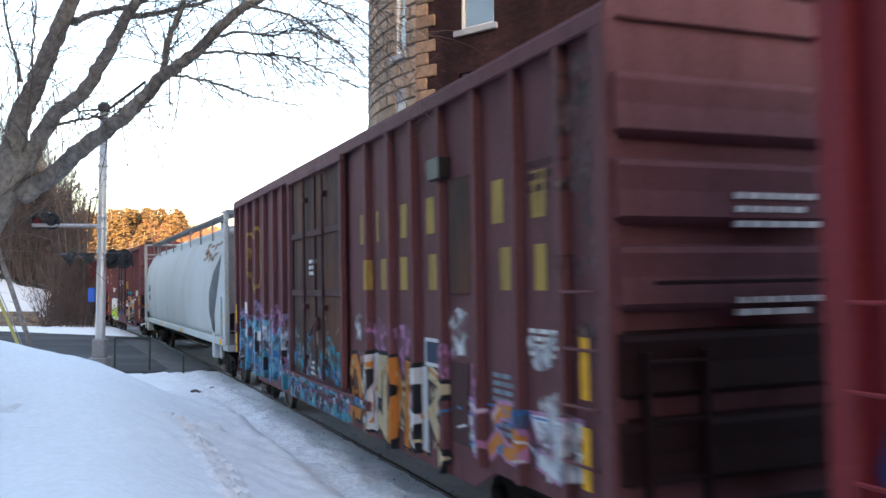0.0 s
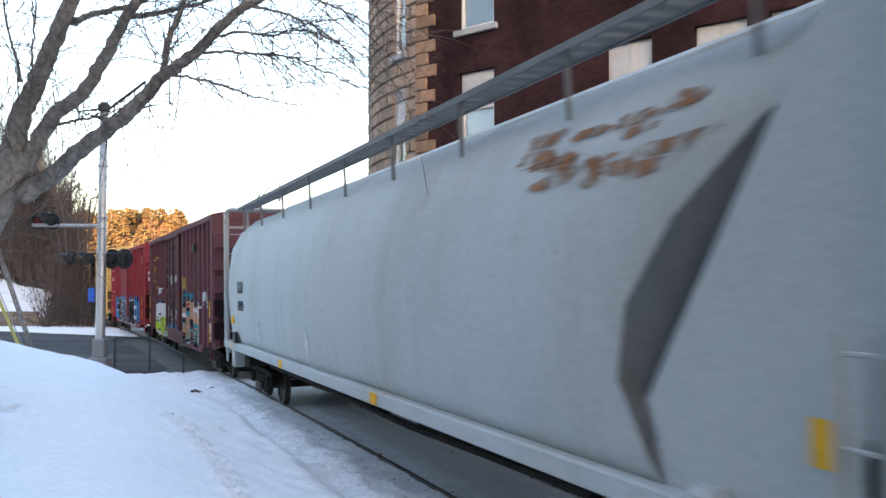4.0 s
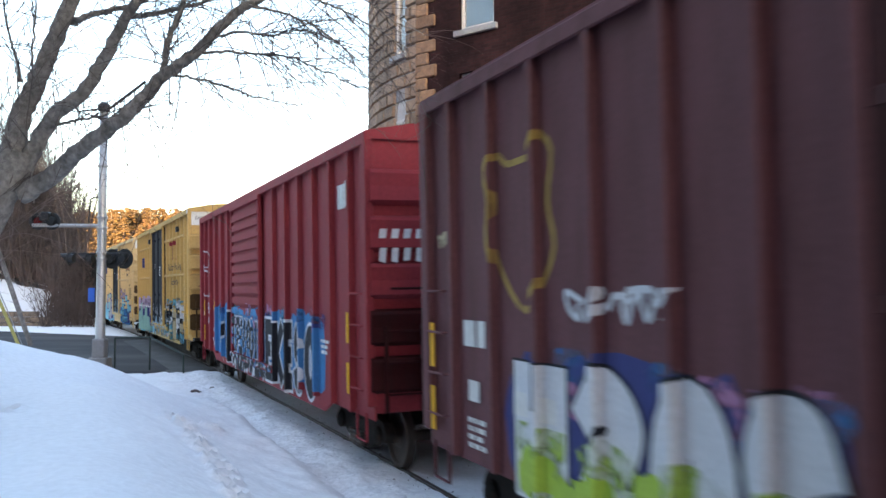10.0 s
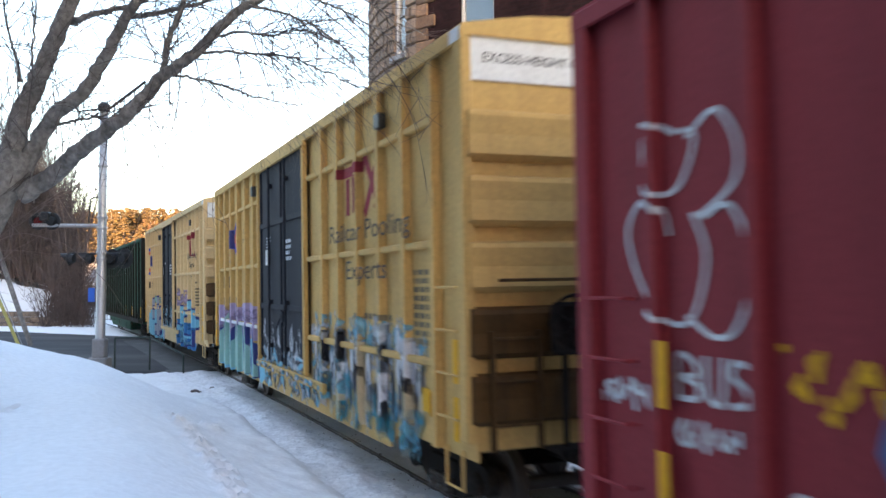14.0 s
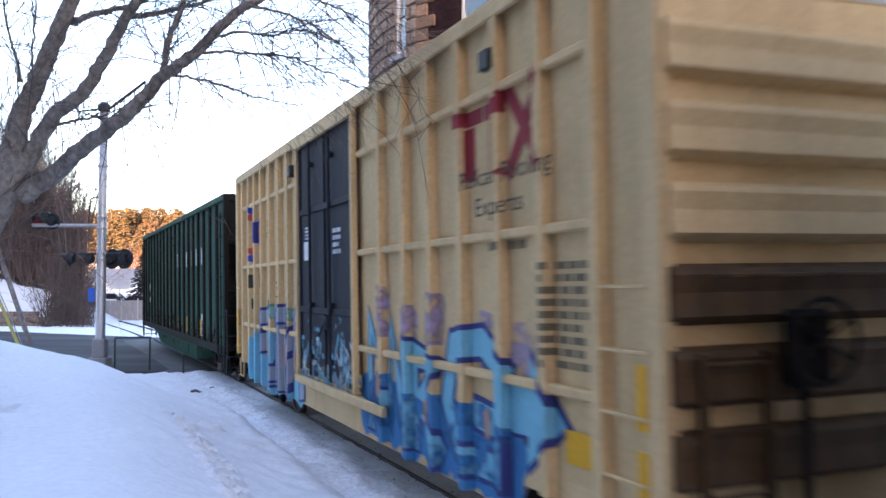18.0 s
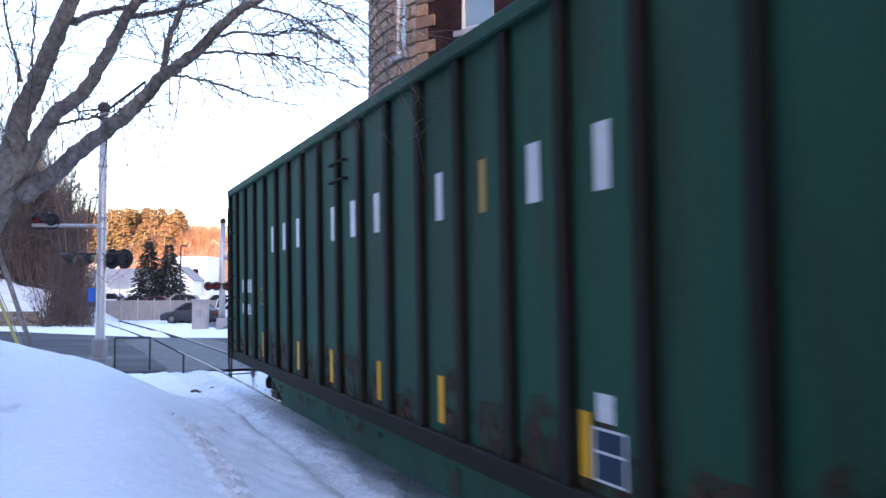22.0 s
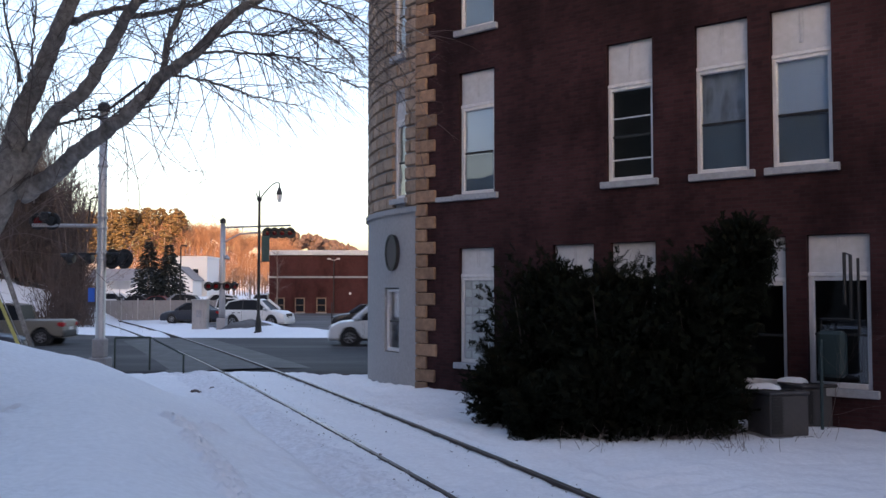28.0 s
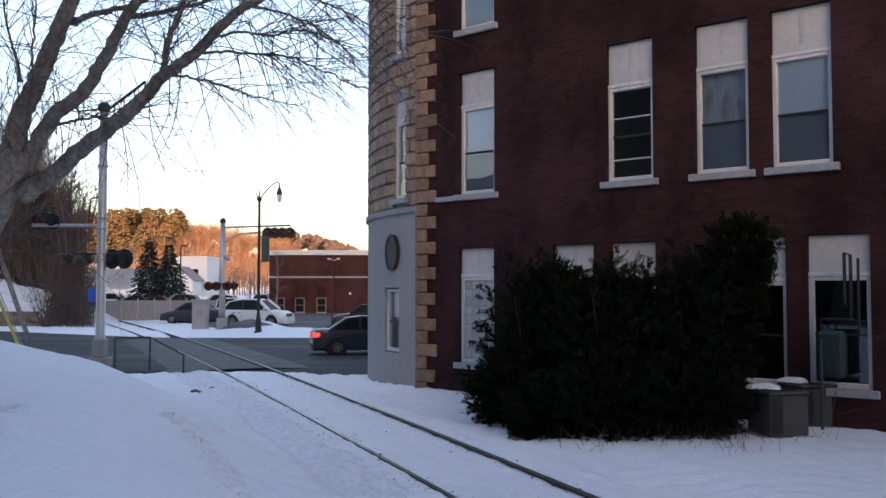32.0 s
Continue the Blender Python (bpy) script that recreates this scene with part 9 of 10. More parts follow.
def hardwoods():
    rng = random.Random(21)
    sh = Shape()

    def tree(x, y, z, h, n):
        sh.tube([(x, y, z - 1), (x + rng.uniform(-0.3, 0.3), y, z + h * 0.75)], [h * 0.014, h * 0.004], 4, False)
        for _ in range(n):
            p = Vector((x, y, z + h * rng.uniform(0.2, 0.75)))
            d = Vector((rng.gauss(0, 0.6), rng.gauss(0, 0.6), rng.uniform(0.5, 1.2))).normalized()
            q = p + d * h * rng.uniform(0.16, 0.4)
            sh.tube([p, p.lerp(q, 0.5) + Vector((0, 0, -0.1)), q], [h * 0.007, h * 0.005, h * 0.002], 3, False)
            for _ in range(3):
                e = (d + Vector((rng.gauss(0, 0.6), rng.gauss(0, 0.6), rng.gauss(0.2, 0.4)))).normalized()
                s = p.lerp(q, rng.uniform(0.4, 1.0))
                sh.tube([s, s + e * h * rng.uniform(0.08, 0.2)], [h * 0.004, h * 0.0015], 3, False)

    for _ in range(1150):
        y = rng.uniform(250, 340)
        x = -0.152 * y - 55 * rng.random() ** 0.9
        tree(x, y, float(ground_z(x, y)), rng.uniform(6, 9.5) * (0.55 + 0.45 * min(1, (-0.152 * y - x) / 9)), 10)
    for _ in range(150):
        x, y = rng.uniform(-58, -24), rng.uniform(172, 235)
        tree(x, y, float(ground_z(x, y)), rng.uniform(3.5, 8), 9)
    tagged(part("hardwood_forest", sh, BARE_WOODS), "leafless brown hardwood forest on the sunlit hill", "woods", kind="stuff")
    far = Shape()
    for _ in range(2600):
        x, y = rng.uniform(-240, 120), rng.uniform(560, 640)
        clump(far, Vector((x, y, float(ground_z(x, y)) + rng.uniform(1, 9) + 3 * math.sin(x * 0.05))), rng.uniform(1.2, 2.8), rng, 1.1)
    tagged(part("far_treeline", far, BRUSH), "distant dark treeline along the horizon", "woods", kind="stuff")


def hillside_brush():
    rng = random.Random(22)
    sh = Shape()
    n = 0
    while n < 7000:
        s = rng.uniform(66, 115)
        lat = -2.4 - 16 * rng.random() ** 1.3
        a = TH + KAP * s
        px, py = CEN[0] + (RAD + lat) * math.cos(a), CEN[1] + (RAD + lat) * math.sin(a)
        if py < 65.5 and px < -27:
            continue
        z = float(ground_z(px, py))
        h = rng.uniform(2.0, 6.0) + min(6.0, 0.9 * (-lat - 2.4)) * rng.uniform(0.3, 1.25)
        p = Vector((px, py, z - 0.2))
        d = Vector((rng.gauss(0, 0.3), rng.gauss(0, 0.3), 1)).normalized()
        m = p + d * h * 0.5
        q = m + (d + Vector((rng.gauss(0, 0.35), rng.gauss(0, 0.3), 0))).normalized() * h * 0.5
        sh.tube([p, m, q], [0.036, 0.024, 0.006], 3, False)
        for _ in range(7):
            b = p.lerp(q, rng.uniform(0.3, 0.95))
            e = Vector((rng.gauss(0, 0.7), rng.gauss(0, 0.7), rng.uniform(0.2, 1))).normalized()
            sh.tube([b, b + e * rng.uniform(0.4, 1.3)], [0.016, 0.005], 3, False)
        n += 1
    # taller slender trees above the brush
    for _ in range(420):
        s, lat = (rng.uniform(65, 84), -2.3 - 5 * rng.random()) if rng.random() < 0.65 else (rng.uniform(70, 125), -4 - 20 * rng.random())
        a = TH + KAP * s
        px, py = CEN[0] + (RAD + lat) * math.cos(a), CEN[1] + (RAD + lat) * math.sin(a)
        if py < 61.5 or (py < 66.5 and px < -26.5):
            continue
        h = rng.uniform(6.0, 12.0)
        p = Vector((px, py, float(ground_z(px, py)) - 0.3))
        q = p + Vector((rng.gauss(0, 0.6), rng.gauss(0, 0.6), h))
        sh.tube([p, p.lerp(q, 0.5), q], [0.12, 0.08, 0.015], 5, False)
        for _ in range(36):
            b = p.lerp(q, rng.uniform(0.22, 0.98))
            e = Vector((rng.gauss(0, 0.6), rng.gauss(0, 0.6), rng.uniform(0.3, 1))).normalized()
            c = b + e * rng.uniform(0.7, 2.0)
            sh.tube([b, c], [0.026, 0.008], 3, False)
            for _ in range(3):
                f = (e + Vector((rng.gauss(0, 0.7), rng.gauss(0, 0.7), rng.gauss(0, 0.4)))).normalized()
                m = b.lerp(c, rng.uniform(0.3, 0.95))
                sh.tube([m, m + f * rng.uniform(0.3, 0.9)], [0.014, 0.006], 3, False)
    # thicket down to the foot of the slope beside the rails
    for _ in range(1500):
        s, lat = rng.uniform(63, 95), -rng.uniform(2.0, 5.5)
        a = TH + KAP * s
        px, py = CEN[0] + (RAD + lat) * math.cos(a), CEN[1] + (RAD + lat) * math.sin(a)
        if px < -26.8 and py < 66:
            continue
        p = Vector((px, py, float(ground_z(px, py)) - 0.2))
        d = Vector((rng.gauss(0, 0.35), rng.gauss(0, 0.35), 1)).normalized()
        q = p + d * rng.uniform(1.2, 3.6)
        sh.tube([p, q], [0.026, 0.006], 3, False)
        for _ in range(4):
            b = p.lerp(q, rng.uniform(0.2, 0.95))
            sh.tube([b, b + Vector((rng.gauss(0, 0.5), rng.gauss(0, 0.5), rng.uniform(0.2, 0.9)))], [0.014, 0.005], 3, False)
    tagged(part("hillside_brush", sh, BRUSH), "dense leafless brown brush on the snowy slope", "brush", kind="stuff")


pine_woods()
hardwoods()
hillside_brush()


def street_tree(x, y, h, seed, label):
    rng = random.Random(seed)
    g = thing("young_tree", pose(x, y, 0), label, "tree", "young street trees")
    part("trunk", Shape().tube([(0, 0, -0.2), (0.05, 0, h * 0.5), (0.0, 0.05, h)], [0.06, 0.04, 0.012], 7), BARK, g)
    tw = Shape()
    for _ in range(26):
        p = Vector((0, 0, h * rng.uniform(0.35, 0.95)))
        grow(rng, tw, p, Vector((rng.gauss(0, 0.6), rng.gauss(0, 0.6), 0.9)), h * rng.uniform(0.15, 0.3), 0.014, 1, 3, 0.0)
    ob = part("twig_mass", tw, TWIG, g)
    ob["kind"] = "stuff"


street_tree(-11.6, 62, 5.2, 1, "young leafless street tree by the parking lot")
street_tree(-12.5, 57.5, 3.2, 2, "thin leafless sapling by the snow pile")


def lot_lamp():
    g = thing("lot_lamp", pose(-24.8, 84, 0.2), "tall dark parking lot lamp pole", "street lamp")
    part("pole", Shape().tube([(0, 0, -0.4), (0, 0, 6.3)], [0.09, 0.06], 8), BLACK_METAL, g)
    part("lamp_head", Shape().box(0.0, 0.6, -0.15, 0.15, 6.25, 6.4, 0.03), BLACK_METAL, g)
    for x, y in ((-29.8, 82), (-7.0, 56)):
        s = thing("sign_post", pose(x, y, 0.1), "small dark sign on a thin post", "sign", "small signs")
        part("post", Shape().tube([(0, 0, -0.3), (0, 0, 1.5 if y < 60 else 3.2)], 0.03, 6), BLACK_METAL, s)
        if y > 60:
            part("plate", Shape().box(-0.3, 0.3, -0.03, 0.0, 1.3, 1.65), BLACK_METAL, s)
            part("plate", Shape().box(-0.95, 1.0, -0.03, 0.0, 2.3, 3.1), WHITE_WOOD, s)


lot_lamp()


# ---- road vehicles; local x forward, y left ----
TYRE = surf("tyre_rubber", (0.02, 0.02, 0.021), 0.85, vary=0.2)
RIM = surf("alloy_rim", (0.4, 0.4, 0.41), 0.35, 0.9, vary=0.1)
TAIL = surf("tail_lamp", (0.35, 0.015, 0.015), 0.2, vary=0.05, bump=0)
TAIL_LIT = glow("tail_lamp_lit", (1.0, 0.1, 0.08), 0.3)
HEAD = surf("head_lamp", (0.55, 0.56, 0.58), 0.12, vary=0.05, bump=0)
TRIM = surf("black_trim", (0.018, 0.018, 0.02), 0.55, vary=0.15)


CAR_PANE = surf("tinted_car_glass", (0.016, 0.018, 0.022), 0.3, vary=0.1, bump=0, spec=0.05)


def car_paint(name, c):
    m = surf(name, c, 0.42, vary=0.04, grain=40, stain=tuple(v * 0.8 for v in c), stain_amt=0.5, stain_size=1.4, bump=0.03, spec=0.3)
    m.node_tree.nodes["Principled BSDF"].inputs["Coat Weight"].default_value = 0.2
    return m


def interp(table, x):
    return float(np.interp(x, [p[0] for p in table], [p[1] for p in table]))


WHEELS = []


def vehicle(name, label, category, paint_mat, L, W, belt, deck, roofline, cab, wheel_r, axles, clearance, kind="car", scale=0.9, group="traffic", lit=False):
    """deck: height of bonnet, belt and boot along x; roofline: the cabin's outline; cab: its two ends."""
    g = thing(name, Matrix(), label, category, group)
    s = scale
    xs = sorted({*[p[0] for p in deck], *np.linspace(-L / 2, L / 2, 29).round(3)})
    sh = Shape()
    ring = []
    for x in xs:
        top = interp(deck, x)
        e = abs(x) / (L / 2)
        hw = W / 2 * (1 - 0.1 * max(0, (e - 0.72) / 0.28) ** 2)
        lo = clearance
        # cut the wheel arches
        for ax in axles:
            if abs(x - ax) < wheel_r * 1.18:
                lo = max(lo, wheel_r + math.sqrt(max(0, (wheel_r * 1.18) ** 2 - (x - ax) ** 2)) * 0.98)
        lo = min(lo, top - 0.12)
        mid = max(lo + 0.02, min(top - 0.1, belt * 0.72))
        ring.append([(x, hw * 0.9, lo), (x, hw, max(lo + 0.01, clearance + 0.12)), (x, hw, mid), (x, hw * 0.94, top - 0.035), (x, hw * 0.82, top), (x, 0, top + 0.025)])
    k = len(ring[0])
    for r in ring:
        sh.v += [(x * s, y * s, z * s) for x, y, z in r] + [(x * s, -y * s, z * s) for x, y, z in reversed(r[:-1])]
    m = 2 * k - 1
    for i in range(len(ring) - 1):
        for j in range(m - 1):
            sh.f.append((i * m + j, (i + 1) * m + j, (i + 1) * m + j + 1, i * m + j + 1))
        sh.f.append((i * m + m - 1, (i + 1) * m + m - 1, (i + 1) * m, i * m))
    sh.f += [tuple(range(m)), tuple(reversed(range((len(ring) - 1) * m, len(ring) * m)))]
    body = part("body", sh, paint_mat, g, smooth=True)
    body.data.set_sharp_from_angle(angle=radians(32))
    # cabin: glass house with pillars and a roof skin
    zb = belt - 0.02
    wb, wr = W / 2 * 0.9, W / 2 * 0.68
    n = len(roofline)
    base = [(roofline[0][0], zb), *roofline[1:-1], (roofline[-1][0], zb)]

    def half(x, z):
        t = (z - zb) / (max(p[1] for p in roofline) - zb)
        return wb + (wr - wb) * t

    glass = Shape()
    left = [(x * s, half(x, z) * s, z * s) for x, z in base]
    right = [(x * s, -half(x, z) * s, z * s) for x, z in base]
    glass.v = left + right
    glass.f = [tuple(range(n)), tuple(reversed(range(n, 2 * n)))] + [((i + 1) % n, i, i + n, (i + 1) % n + n) for i in range(n)]
    part("window_glass", glass, CAR_PANE, g, "dark tinted glass")
    roof = Shape()
    top = [p for p in roofline[1:-1]]
    o = 0.025
    up = [(x * s, (half(x, z) + 0.012) * s, (z + o) * s) for x, z in top]
    roof.v = up + [(x, -y, z) for x, y, z in up] + [(x, y, z - 0.07 * s) for x, y, z in up] + [(x, -y, z - 0.07 * s) for x, y, z in up]
    q = len(top)
    for i in range(q - 1):
        roof.f += [(i + 1, i, i + q, i + 1 + q), (i, i + 1, i + 1 + 2 * q, i + 2 * q), (i + 1 + q, i + q, i + 3 * q, i + 1 + 3 * q)]
    part("roof", roof, paint_mat, g)
    for side in (1, -1):
        ends = [(roofline[0], roofline[1], 0.05), (roofline[-1], roofline[-2], 0.07 if kind != "suv" else 0.12)]
        xm = (roofline[1][0] + roofline[-2][0]) / 2 - 0.05
        zt = interp(sorted(roofline), xm)
        ends.append(((xm, zb), (xm - 0.03, zt), 0.045))
        for (x0, z0), (x1, z1), r in ends:
            z0 = zb
            part("pillar", Shape().tube([(x0 * s, side * half(x0, z0) * s, z0 * s), (x1 * s, side * half(x1, z1) * s, z1 * s)], r * s, 6), paint_mat if r > 0.046 else TRIM, g)
        part("door_mirror", Shape().box((cab[1] - 0.35) * s, (cab[1] - 0.2) * s, side * (W / 2 + 0.06) * s - 0.09, side * (W / 2 + 0.06) * s + 0.09, belt * s, (belt + 0.13) * s, 0.03), paint_mat, g)
        # door gaps and handles
        for x in (cab[1] - 0.45, xm, cab[0] + 0.5):
            part("door_gap", Shape().box((x - 0.006) * s, (x + 0.006) * s, side * W / 2 * s - 0.012, side * W / 2 * s + 0.003, (clearance + 0.15) * s, (belt - 0.1) * s), TRIM, g)
        for x in (xm - 0.2, cab[0] + 0.6):
            part("door_handle", Shape().box((x - 0.1) * s, (x + 0.1) * s, side * W / 2 * s * 0.985 - 0.02, side * W / 2 * s * 0.985 + 0.02, (belt - 0.2) * s, (belt - 0.16) * s, 0.008), TRIM if kind == "suv" else paint_mat, g)
        part("rocker_trim", Shape().box((axles[0] + wheel_r * 1.3) * s, (axles[1] - wheel_r * 1.3) * s, side * W / 2 * 0.97 * s - 0.02, side * W / 2 * 0.97 * s + 0.02, clearance * s, (clearance + (0.24 if kind == "suv" else 0.12)) * s, 0.01), TRIM, g)
        zf, zr = interp(deck, L / 2 - 0.1) - 0.16, interp(deck, -L / 2 + 0.1) - 0.2
        part("headlight", Shape().box((L / 2 - 0.32) * s, (L / 2 - 0.02) * s, side * (W / 2 - 0.3) * s - 0.14 * s, side * (W / 2 - 0.3) * s + 0.17 * s, (zf - 0.08) * s, (zf + 0.08) * s, 0.03), HEAD, g)
        part("tail_light", Shape().box((-L / 2 - 0.02) * s, (-L / 2 + 0.28) * s, side * (W / 2 - 0.2) * s - 0.16 * s, side * (W / 2 - 0.2) * s + 0.14 * s, (zr - 0.09) * s, (zr + 0.1) * s, 0.03), TAIL_LIT if lit else TAIL, g, "red tail lamp")
        for ax in axles:
            part("wheel_well", Shape().lathe([(wheel_r * 1.32 * s, -0.17), (wheel_r * 1.32 * s, 0.0)], 20, Matrix.Translation((ax * s, side * (W / 2 - 0.1) * s, wheel_r * s)) @ pose(0, 0, 0, -90 * side)), TRIM, g)
            w = new("wheel")
            w.parent = g
            w.matrix_basis = pose(ax * s, side * (W / 2 - 0.13) * s, wheel_r * s)
            WHEELS.append((g, w, wheel_r * s))
            r = wheel_r * s
            part("tyre", shared(("tyre", round(r, 3)), lambda r=r: Shape().lathe([(r * 0.62, -0.1), (r * 0.94, -0.105), (r, -0.08), (r, 0.08), (r * 0.94, 0.105), (r * 0.62, 0.1)], 24, pose(0, 0, 0, 90)).mesh("tyre", TYRE)), None, w)

            def rim(r=r, side=side):
                q = Shape().lathe([(r * 0.64, -0.02), (r * 0.64, 0.06), (r * 0.58, 0.06), (r * 0.56, 0.0)], 20, pose(0, 0, 0, -90 * side))
                for i in range(6):
                    a = math.pi / 3 * i
                    q.box(-r * 0.07, r * 0.07, -0.02, 0.02, 0.0, r * 0.6, 0.0, Matrix.Translation((0, side * 0.05, 0)) @ Matrix.Rotation(a, 4, "Y"))
                return q.lathe([(r * 0.14, -0.0), (r * 0.12, 0.07)], 10, pose(0, 0, 0, -90 * side)).mesh("rim", RIM)

            part("rim", shared(("rim", round(r, 3), side), rim), None, w, at=pose(0, side * 0.065, 0))
    for e in (1, -1):
        x = e * L / 2
        part("bumper", Shape().box(min((x - e * 0.14) * s, (x + e * 0.04) * s), max((x - e * 0.14) * s, (x + e * 0.04) * s), -W / 2 * 0.9 * s, W / 2 * 0.9 * s, (clearance + 0.05) * s, (clearance + 0.32) * s, 0.04), paint_mat if kind != "pickup" else TRIM, g)
        part("plate_bar", Shape().box(min(x * s, (x + e * 0.055) * s), max(x * s, (x + e * 0.055) * s), -0.22 * s, 0.22 * s, (clearance + 0.34) * s, (clearance + 0.46) * s), WHITE_WOOD, g)
    part("grille", Shape().box((L / 2 - 0.05) * s, (L / 2 + 0.015) * s, -0.45 * s, 0.45 * s, (belt - 0.42) * s, (belt - 0.22) * s, 0.01), TRIM, g)
    part("underbody", Shape().box((-L / 2 + 0.3) * s, (L / 2 - 0.3) * s, -W / 2 * 0.8 * s, W / 2 * 0.8 * s, (clearance + 0.02) * s, (clearance + 0.2) * s), TRIM, g)
    # the bodies stand a little taller than their plan
    for ob in g.children:
        if ob.type == "MESH":
            for v in ob.data.vertices:
                v.co.z = wheel_r * s + (v.co.z - wheel_r * s) * (1.15 if v.co.z > wheel_r * s else 1.0)
    return g


def sedan(label, mat, group="traffic", lit=False, scale=0.9):
    return vehicle("sedan", label, "car", mat, 4.8, 1.82, 0.95, [(-2.4, 0.86), (-2.3, 0.98), (-1.5, 1.0), (0.9, 0.96), (1.9, 0.84), (2.35, 0.7), (2.4, 0.6)], [(-1.75, 0.95), (-0.95, 1.38), (-0.3, 1.45), (0.3, 1.43), (1.2, 0.95)], (-1.5, 1.2), 0.33, (-1.38, 1.42), 0.2, "sedan", scale, group, lit)


def suv(label, mat, group="traffic", scale=0.92):
    return vehicle("suv", label, "car", mat, 4.7, 1.92, 1.08, [(-2.35, 0.95), (-2.28, 1.1), (-1.2, 1.1), (1.0, 1.08), (1.9, 1.0), (2.3, 0.85), (2.35, 0.7)], [(-2.2, 1.08), (-1.75, 1.55), (-0.9, 1.68), (0.1, 1.68), (0.45, 1.62), (1.25, 1.08)], (-1.9, 1.25), 0.38, (-1.4, 1.42), 0.24, "suv", scale, group)


def pickup(label, mat, group="traffic", scale=0.9, stripes=False):
    g = vehicle("pickup_truck", label, "pickup", mat, 5.5, 1.9, 1.1, [(-2.75, 1.02), (-2.7, 1.1), (-0.7, 1.1), (1.3, 1.1), (2.5, 1.02), (2.72, 0.9), (2.75, 0.7)], [(-0.75, 1.1), (-0.62, 1.68), (0.0, 1.76), (0.75, 1.74), (1.45, 1.1)], (-0.7, 1.45), 0.38, (-1.75, 1.7), 0.34, "pickup", scale, group)
    s = scale
    part("cargo_bed", Shape().box(-2.6 * s, -0.85 * s, -0.75 * s, 0.75 * s, 1.115 * s, 1.13 * s), TRIM, g, "dark open cargo bed")
    if stripes:
        for side in (-1, 1):
            for poly, m in (([(-1.05, 0.62), (-0.2, 0.62), (0.1, 0.8), (-0.1, 1.02), (-0.45, 1.04), (-0.7, 0.85)], DECAL_RED), ([(-1.2, 1.02), (-0.95, 0.7), (-0.72, 0.86), (-0.5, 1.04)], DECAL_BLUE)):
                part("door_graphic", Shape().prism([(x * s, z * s) for x, z in poly], side * 0.957 * s - 0.004, side * 0.957 * s + 0.004), m, g)
    return g


DECAL_RED = paint("decal_red", (0.45, 0.03, 0.08))
DECAL_BLUE = paint("decal_blue", (0.12, 0.2, 0.4))
P_WHITE = car_paint("white_car_paint", (0.68, 0.69, 0.7))
P_GREY = car_paint("dark_grey_car_paint", (0.028, 0.037, 0.053))
P_SILVER = car_paint("blue_grey_car_paint", (0.17, 0.19, 0.22))
P_TAN = car_paint("pewter_car_paint", (0.17, 0.155, 0.13))
P_BLACK = car_paint("black_car_paint", (0.012, 0.013, 0.016))
P_SLATE = car_paint("slate_blue_car_paint", (0.05, 0.062, 0.085))
P_RED = car_paint("maroon_car_paint", (0.16, 0.03, 0.03))

truck_white = pickup("white service pickup truck with red and blue door graphics", P_WHITE, stripes=True, scale=1.02)
sedan_silver = sedan("dark blue-grey sedan driving over the crossing", P_SLATE)
truck_tan = pickup("pewter grey pickup truck driving along the street", P_TAN, scale=0.95)
suv_white = suv("white crossover car driving along the street", P_WHITE, scale=0.98)
sedan_dark = sedan("dark grey sedan driving over the crossing", P_GREY, lit=True)

# parked beyond the street
parked = "parked cars"
suv("white boxy off-road car parked behind the snow pile", P_WHITE, parked, 0.95).matrix_basis = pose(-12.0, 57.6, 0.0, 0, 0, -14)
sedan("dark car parked by the brick building", P_BLACK, parked).matrix_basis = pose(-4.9, 57.0, 0.0, 0, 0, 188)
sedan("dark grey car parked in the lot", P_GREY, parked).matrix_basis = pose(-18.1, 64.5, 0.0, 0, 0, 175)
pickup("white pickup parked in the lot", P_WHITE, parked).matrix_basis = pose(-16.2, 66.5, 0.0, 0, 0, 8)
for i, (x, y, r, fn, m, lb) in enumerate(((-33.5, 98, 5, sedan, P_BLACK, "black car parked far across the lot"), (-30.8, 97, 3, sedan, P_RED, "maroon car parked far across the lot"), (-36.5, 99, 0, suv, P_WHITE, "white car parked far across the lot"), (-27.5, 93, 185, suv, P_SILVER, "grey car parked far across the lot"), (-23.2, 92, 178, suv, P_WHITE, "white car parked far across the lot"), (-19.3, 96, 90, suv, P_SILVER, "grey car parked nose-on across the lot"))):
    fn(lb, m, parked).matrix_basis = pose(x, y, float(ground_z(x, y)) + 0.1, 0, 0, r)

ROAD_TOP = -0.07


def lane_rows(pts, y0, slope, turn):
    """Rows of a drive along a lane: (seconds, x); y follows the lane."""
    return [(t, pose(x, y0 + slope * (x + 8), ROAD_TOP, 0, 0, turn)) for t, x in pts]


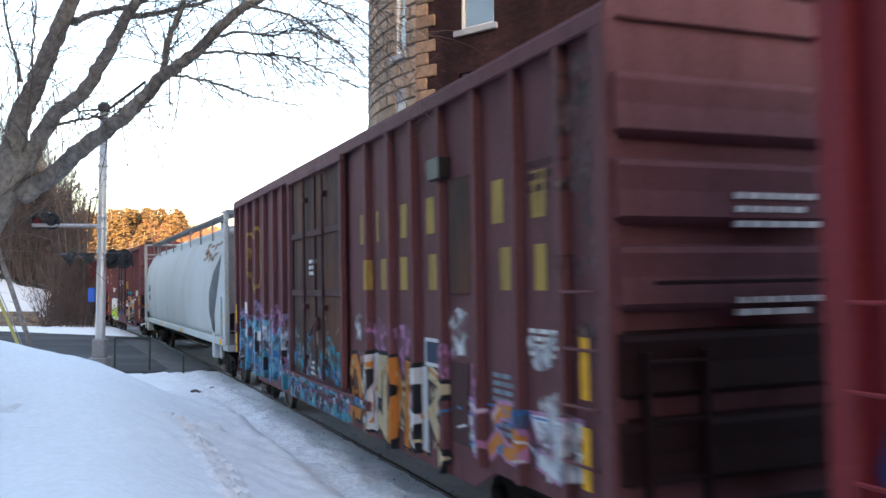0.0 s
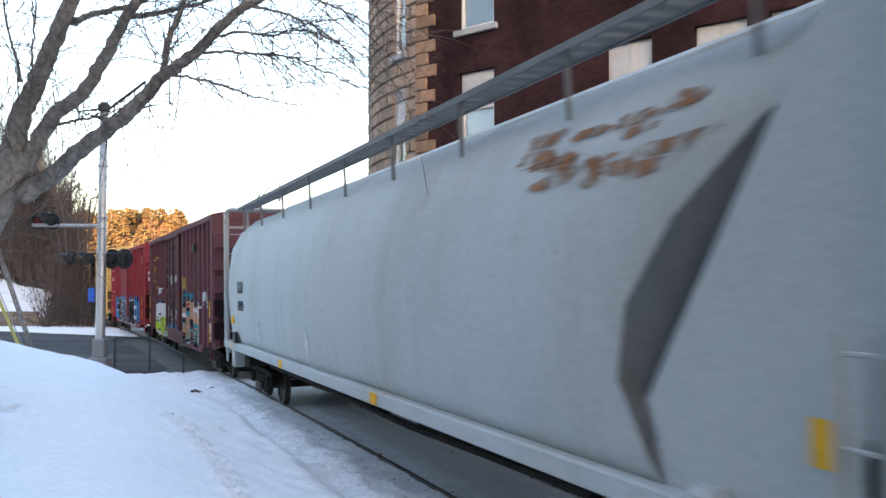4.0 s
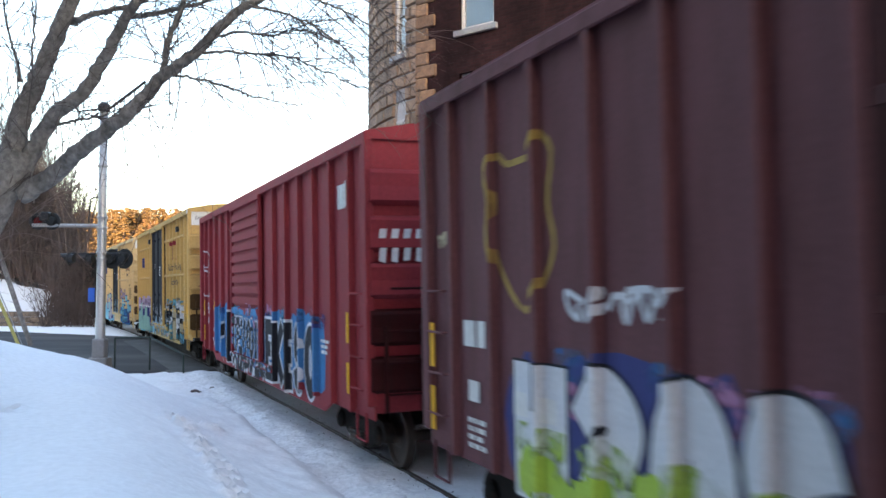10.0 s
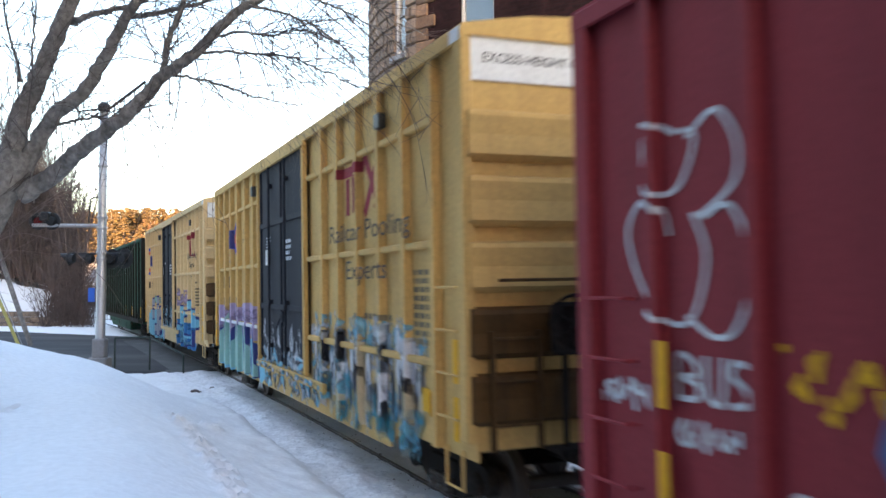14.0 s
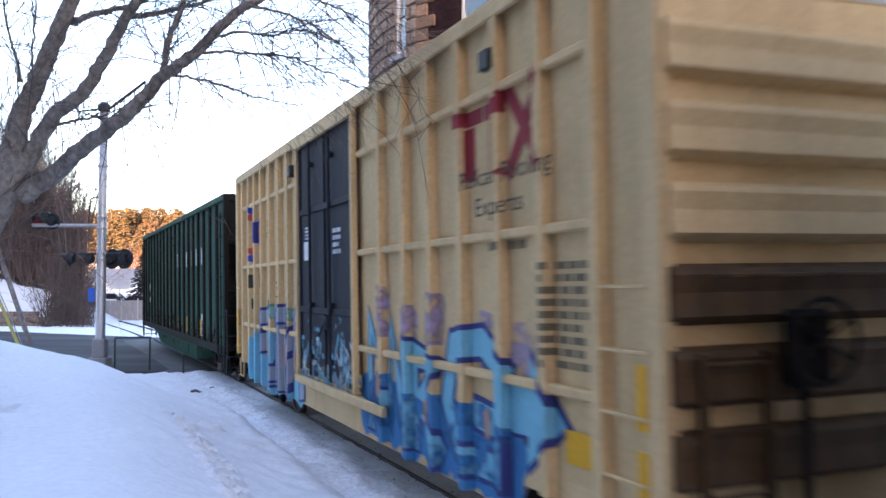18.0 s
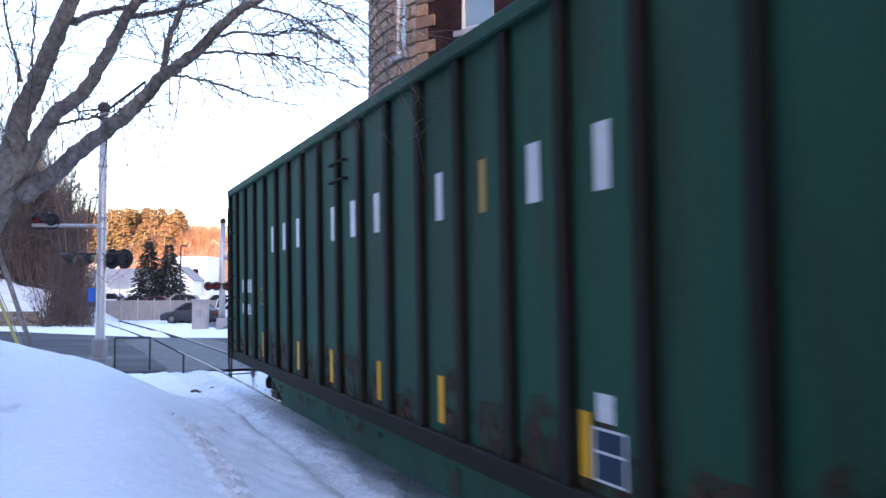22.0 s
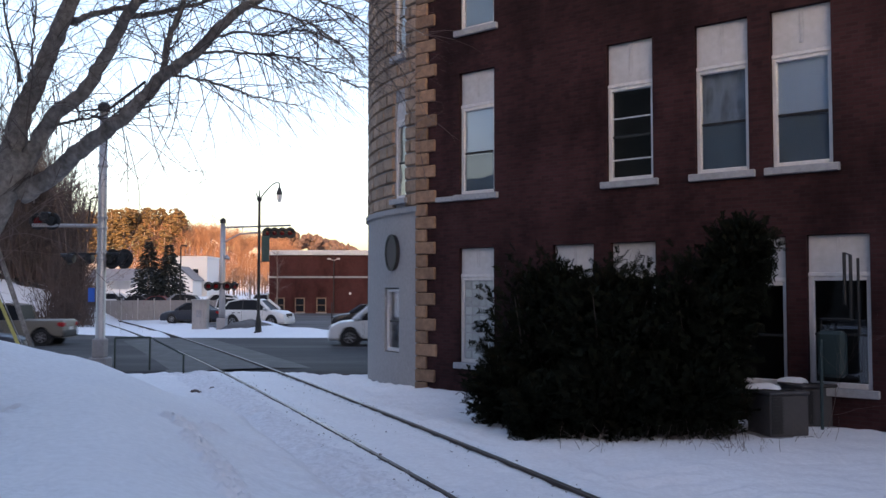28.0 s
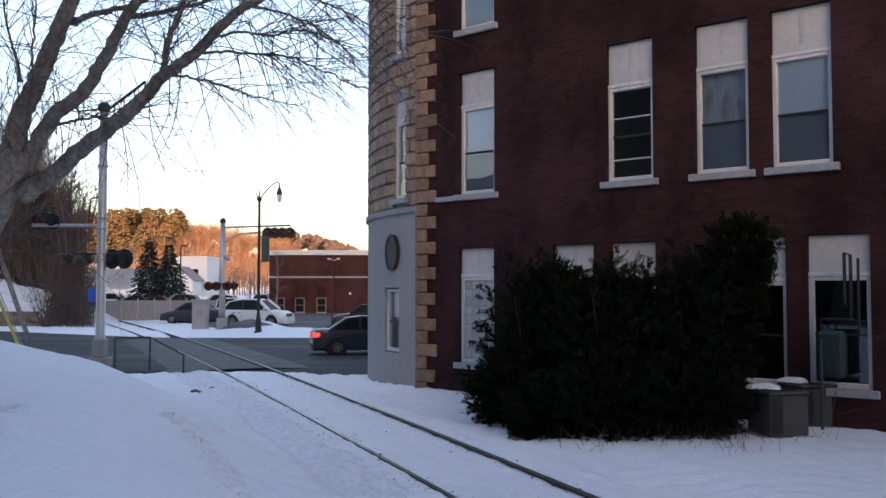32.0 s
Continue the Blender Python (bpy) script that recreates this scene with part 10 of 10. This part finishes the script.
DRIVES = [
    (truck_white, [(t, pose(x, y, ROAD_TOP, 0, 0, a)) for t, x, y, a in ((0, -32.0, 30.0, 10), (21.0, -31.0, 30.1, 10), (22.4, -23.0, 31.5, 10), (23.0, -18.7, 32.2, 10), (23.5, -15.6, 32.8, 10), (24.0, -12.95, 33.2, 11), (24.6, -9.65, 34.9, 18), (25.0, -7.5, 36.1, 23), (25.4, -5.5, 37.2, 25), (26.0, -2.4, 38.6, 22), (27.5, 5.5, 41.0, 12), (29.5, 17.0, 42.5, 4), (32, 31.0, 43.2, 2))]),
    (sedan_silver, lane_rows([(0, 60.0), (20.5, 10.0), (22.5, -3.8), (23.5, -8.5), (24.0, -10.4), (24.6, -14.1), (25.0, -16.7), (25.4, -19.0), (26.5, -25.5), (28, -36.0), (32, -62.0)], 40.4, 0.03, 181.5)),
    (truck_tan, lane_rows([(0, 90.0), (22.5, 6.5), (24.0, -1.7), (24.6, -3.6), (25.0, -5.0), (25.4, -6.7), (26.5, -12.0), (27.5, -17.0), (27.8, -18.5), (28.2, -20.9), (29.5, -30.0), (32, -48.0)], 41.0, 0.03, 181.5)),
    (suv_white, lane_rows([(0, 120.0), (25.5, 16.0), (27.5, 0.3), (28.2, -4.0), (28.6, -6.7), (28.9, -8.8), (29.2, -10.8), (29.5, -13.1), (29.8, -15.5), (30.2, -19.2), (30.8, -25.0), (32, -36.0)], 40.2, 0.03, 181.5)),
    (sedan_dark, lane_rows([(0, -80.0), (26.0, -31.0), (28.0, -17.4), (28.2, -15.9), (28.6, -13.8), (28.9, -12.5), (29.2, -11.3), (29.5, -10.2), (29.8, -9.2), (30.2, -8.0), (30.7, -6.7), (31.0, -5.9), (31.4, -4.9), (32, -3.0)], 34.2, 0.2, 13)),
]


# pieces of the corner: tan blocks and quoins
bay_blocks()
quoins()


def motions():
    """The train along its track, the traffic along the street, and their wheels."""
    for car in CARS:
        walk(car, [(t, car_pose(car["S"], t)) for t in range(0, 33)])
        del car["S"]
    for car, rows in DRIVES:
        walk(car, rows)
    turns = [(k * 0.125, pose(0, 0, WHEEL_R, 0, -math.degrees(run(k * 0.125) / WHEEL_R), 0)) for k in range(257)]
    for ws, x in WHEELSETS:
        walk(ws, [(t, Matrix.Translation((x, 0, 0)) @ m) for t, m in turns])
    for car, rows in DRIVES:
        ts, xs = [r[0] for r in rows], [r[1].translation.x for r in rows]
        sign = 1 if xs[-1] > xs[0] else -1
        t0, t1 = 22.4, 32.0
        for owner, w, r in WHEELS:
            if owner is not car:
                continue
            base = w.matrix_basis.translation.copy()
            out, last, ang = [(0, Matrix.Translation(base))], None, 0.0
            for k in range(int(t0 * 30), int(t1 * 30) + 1):
                x = float(np.interp(k / 30, ts, xs))
                if last is not None:
                    ang += min(abs(x - last) / r, 1.5)
                last = x
                out.append((k / 30, Matrix.Translation(base) @ Matrix.Rotation(ang, 4, "Y")))
            walk(w, out)


motions()
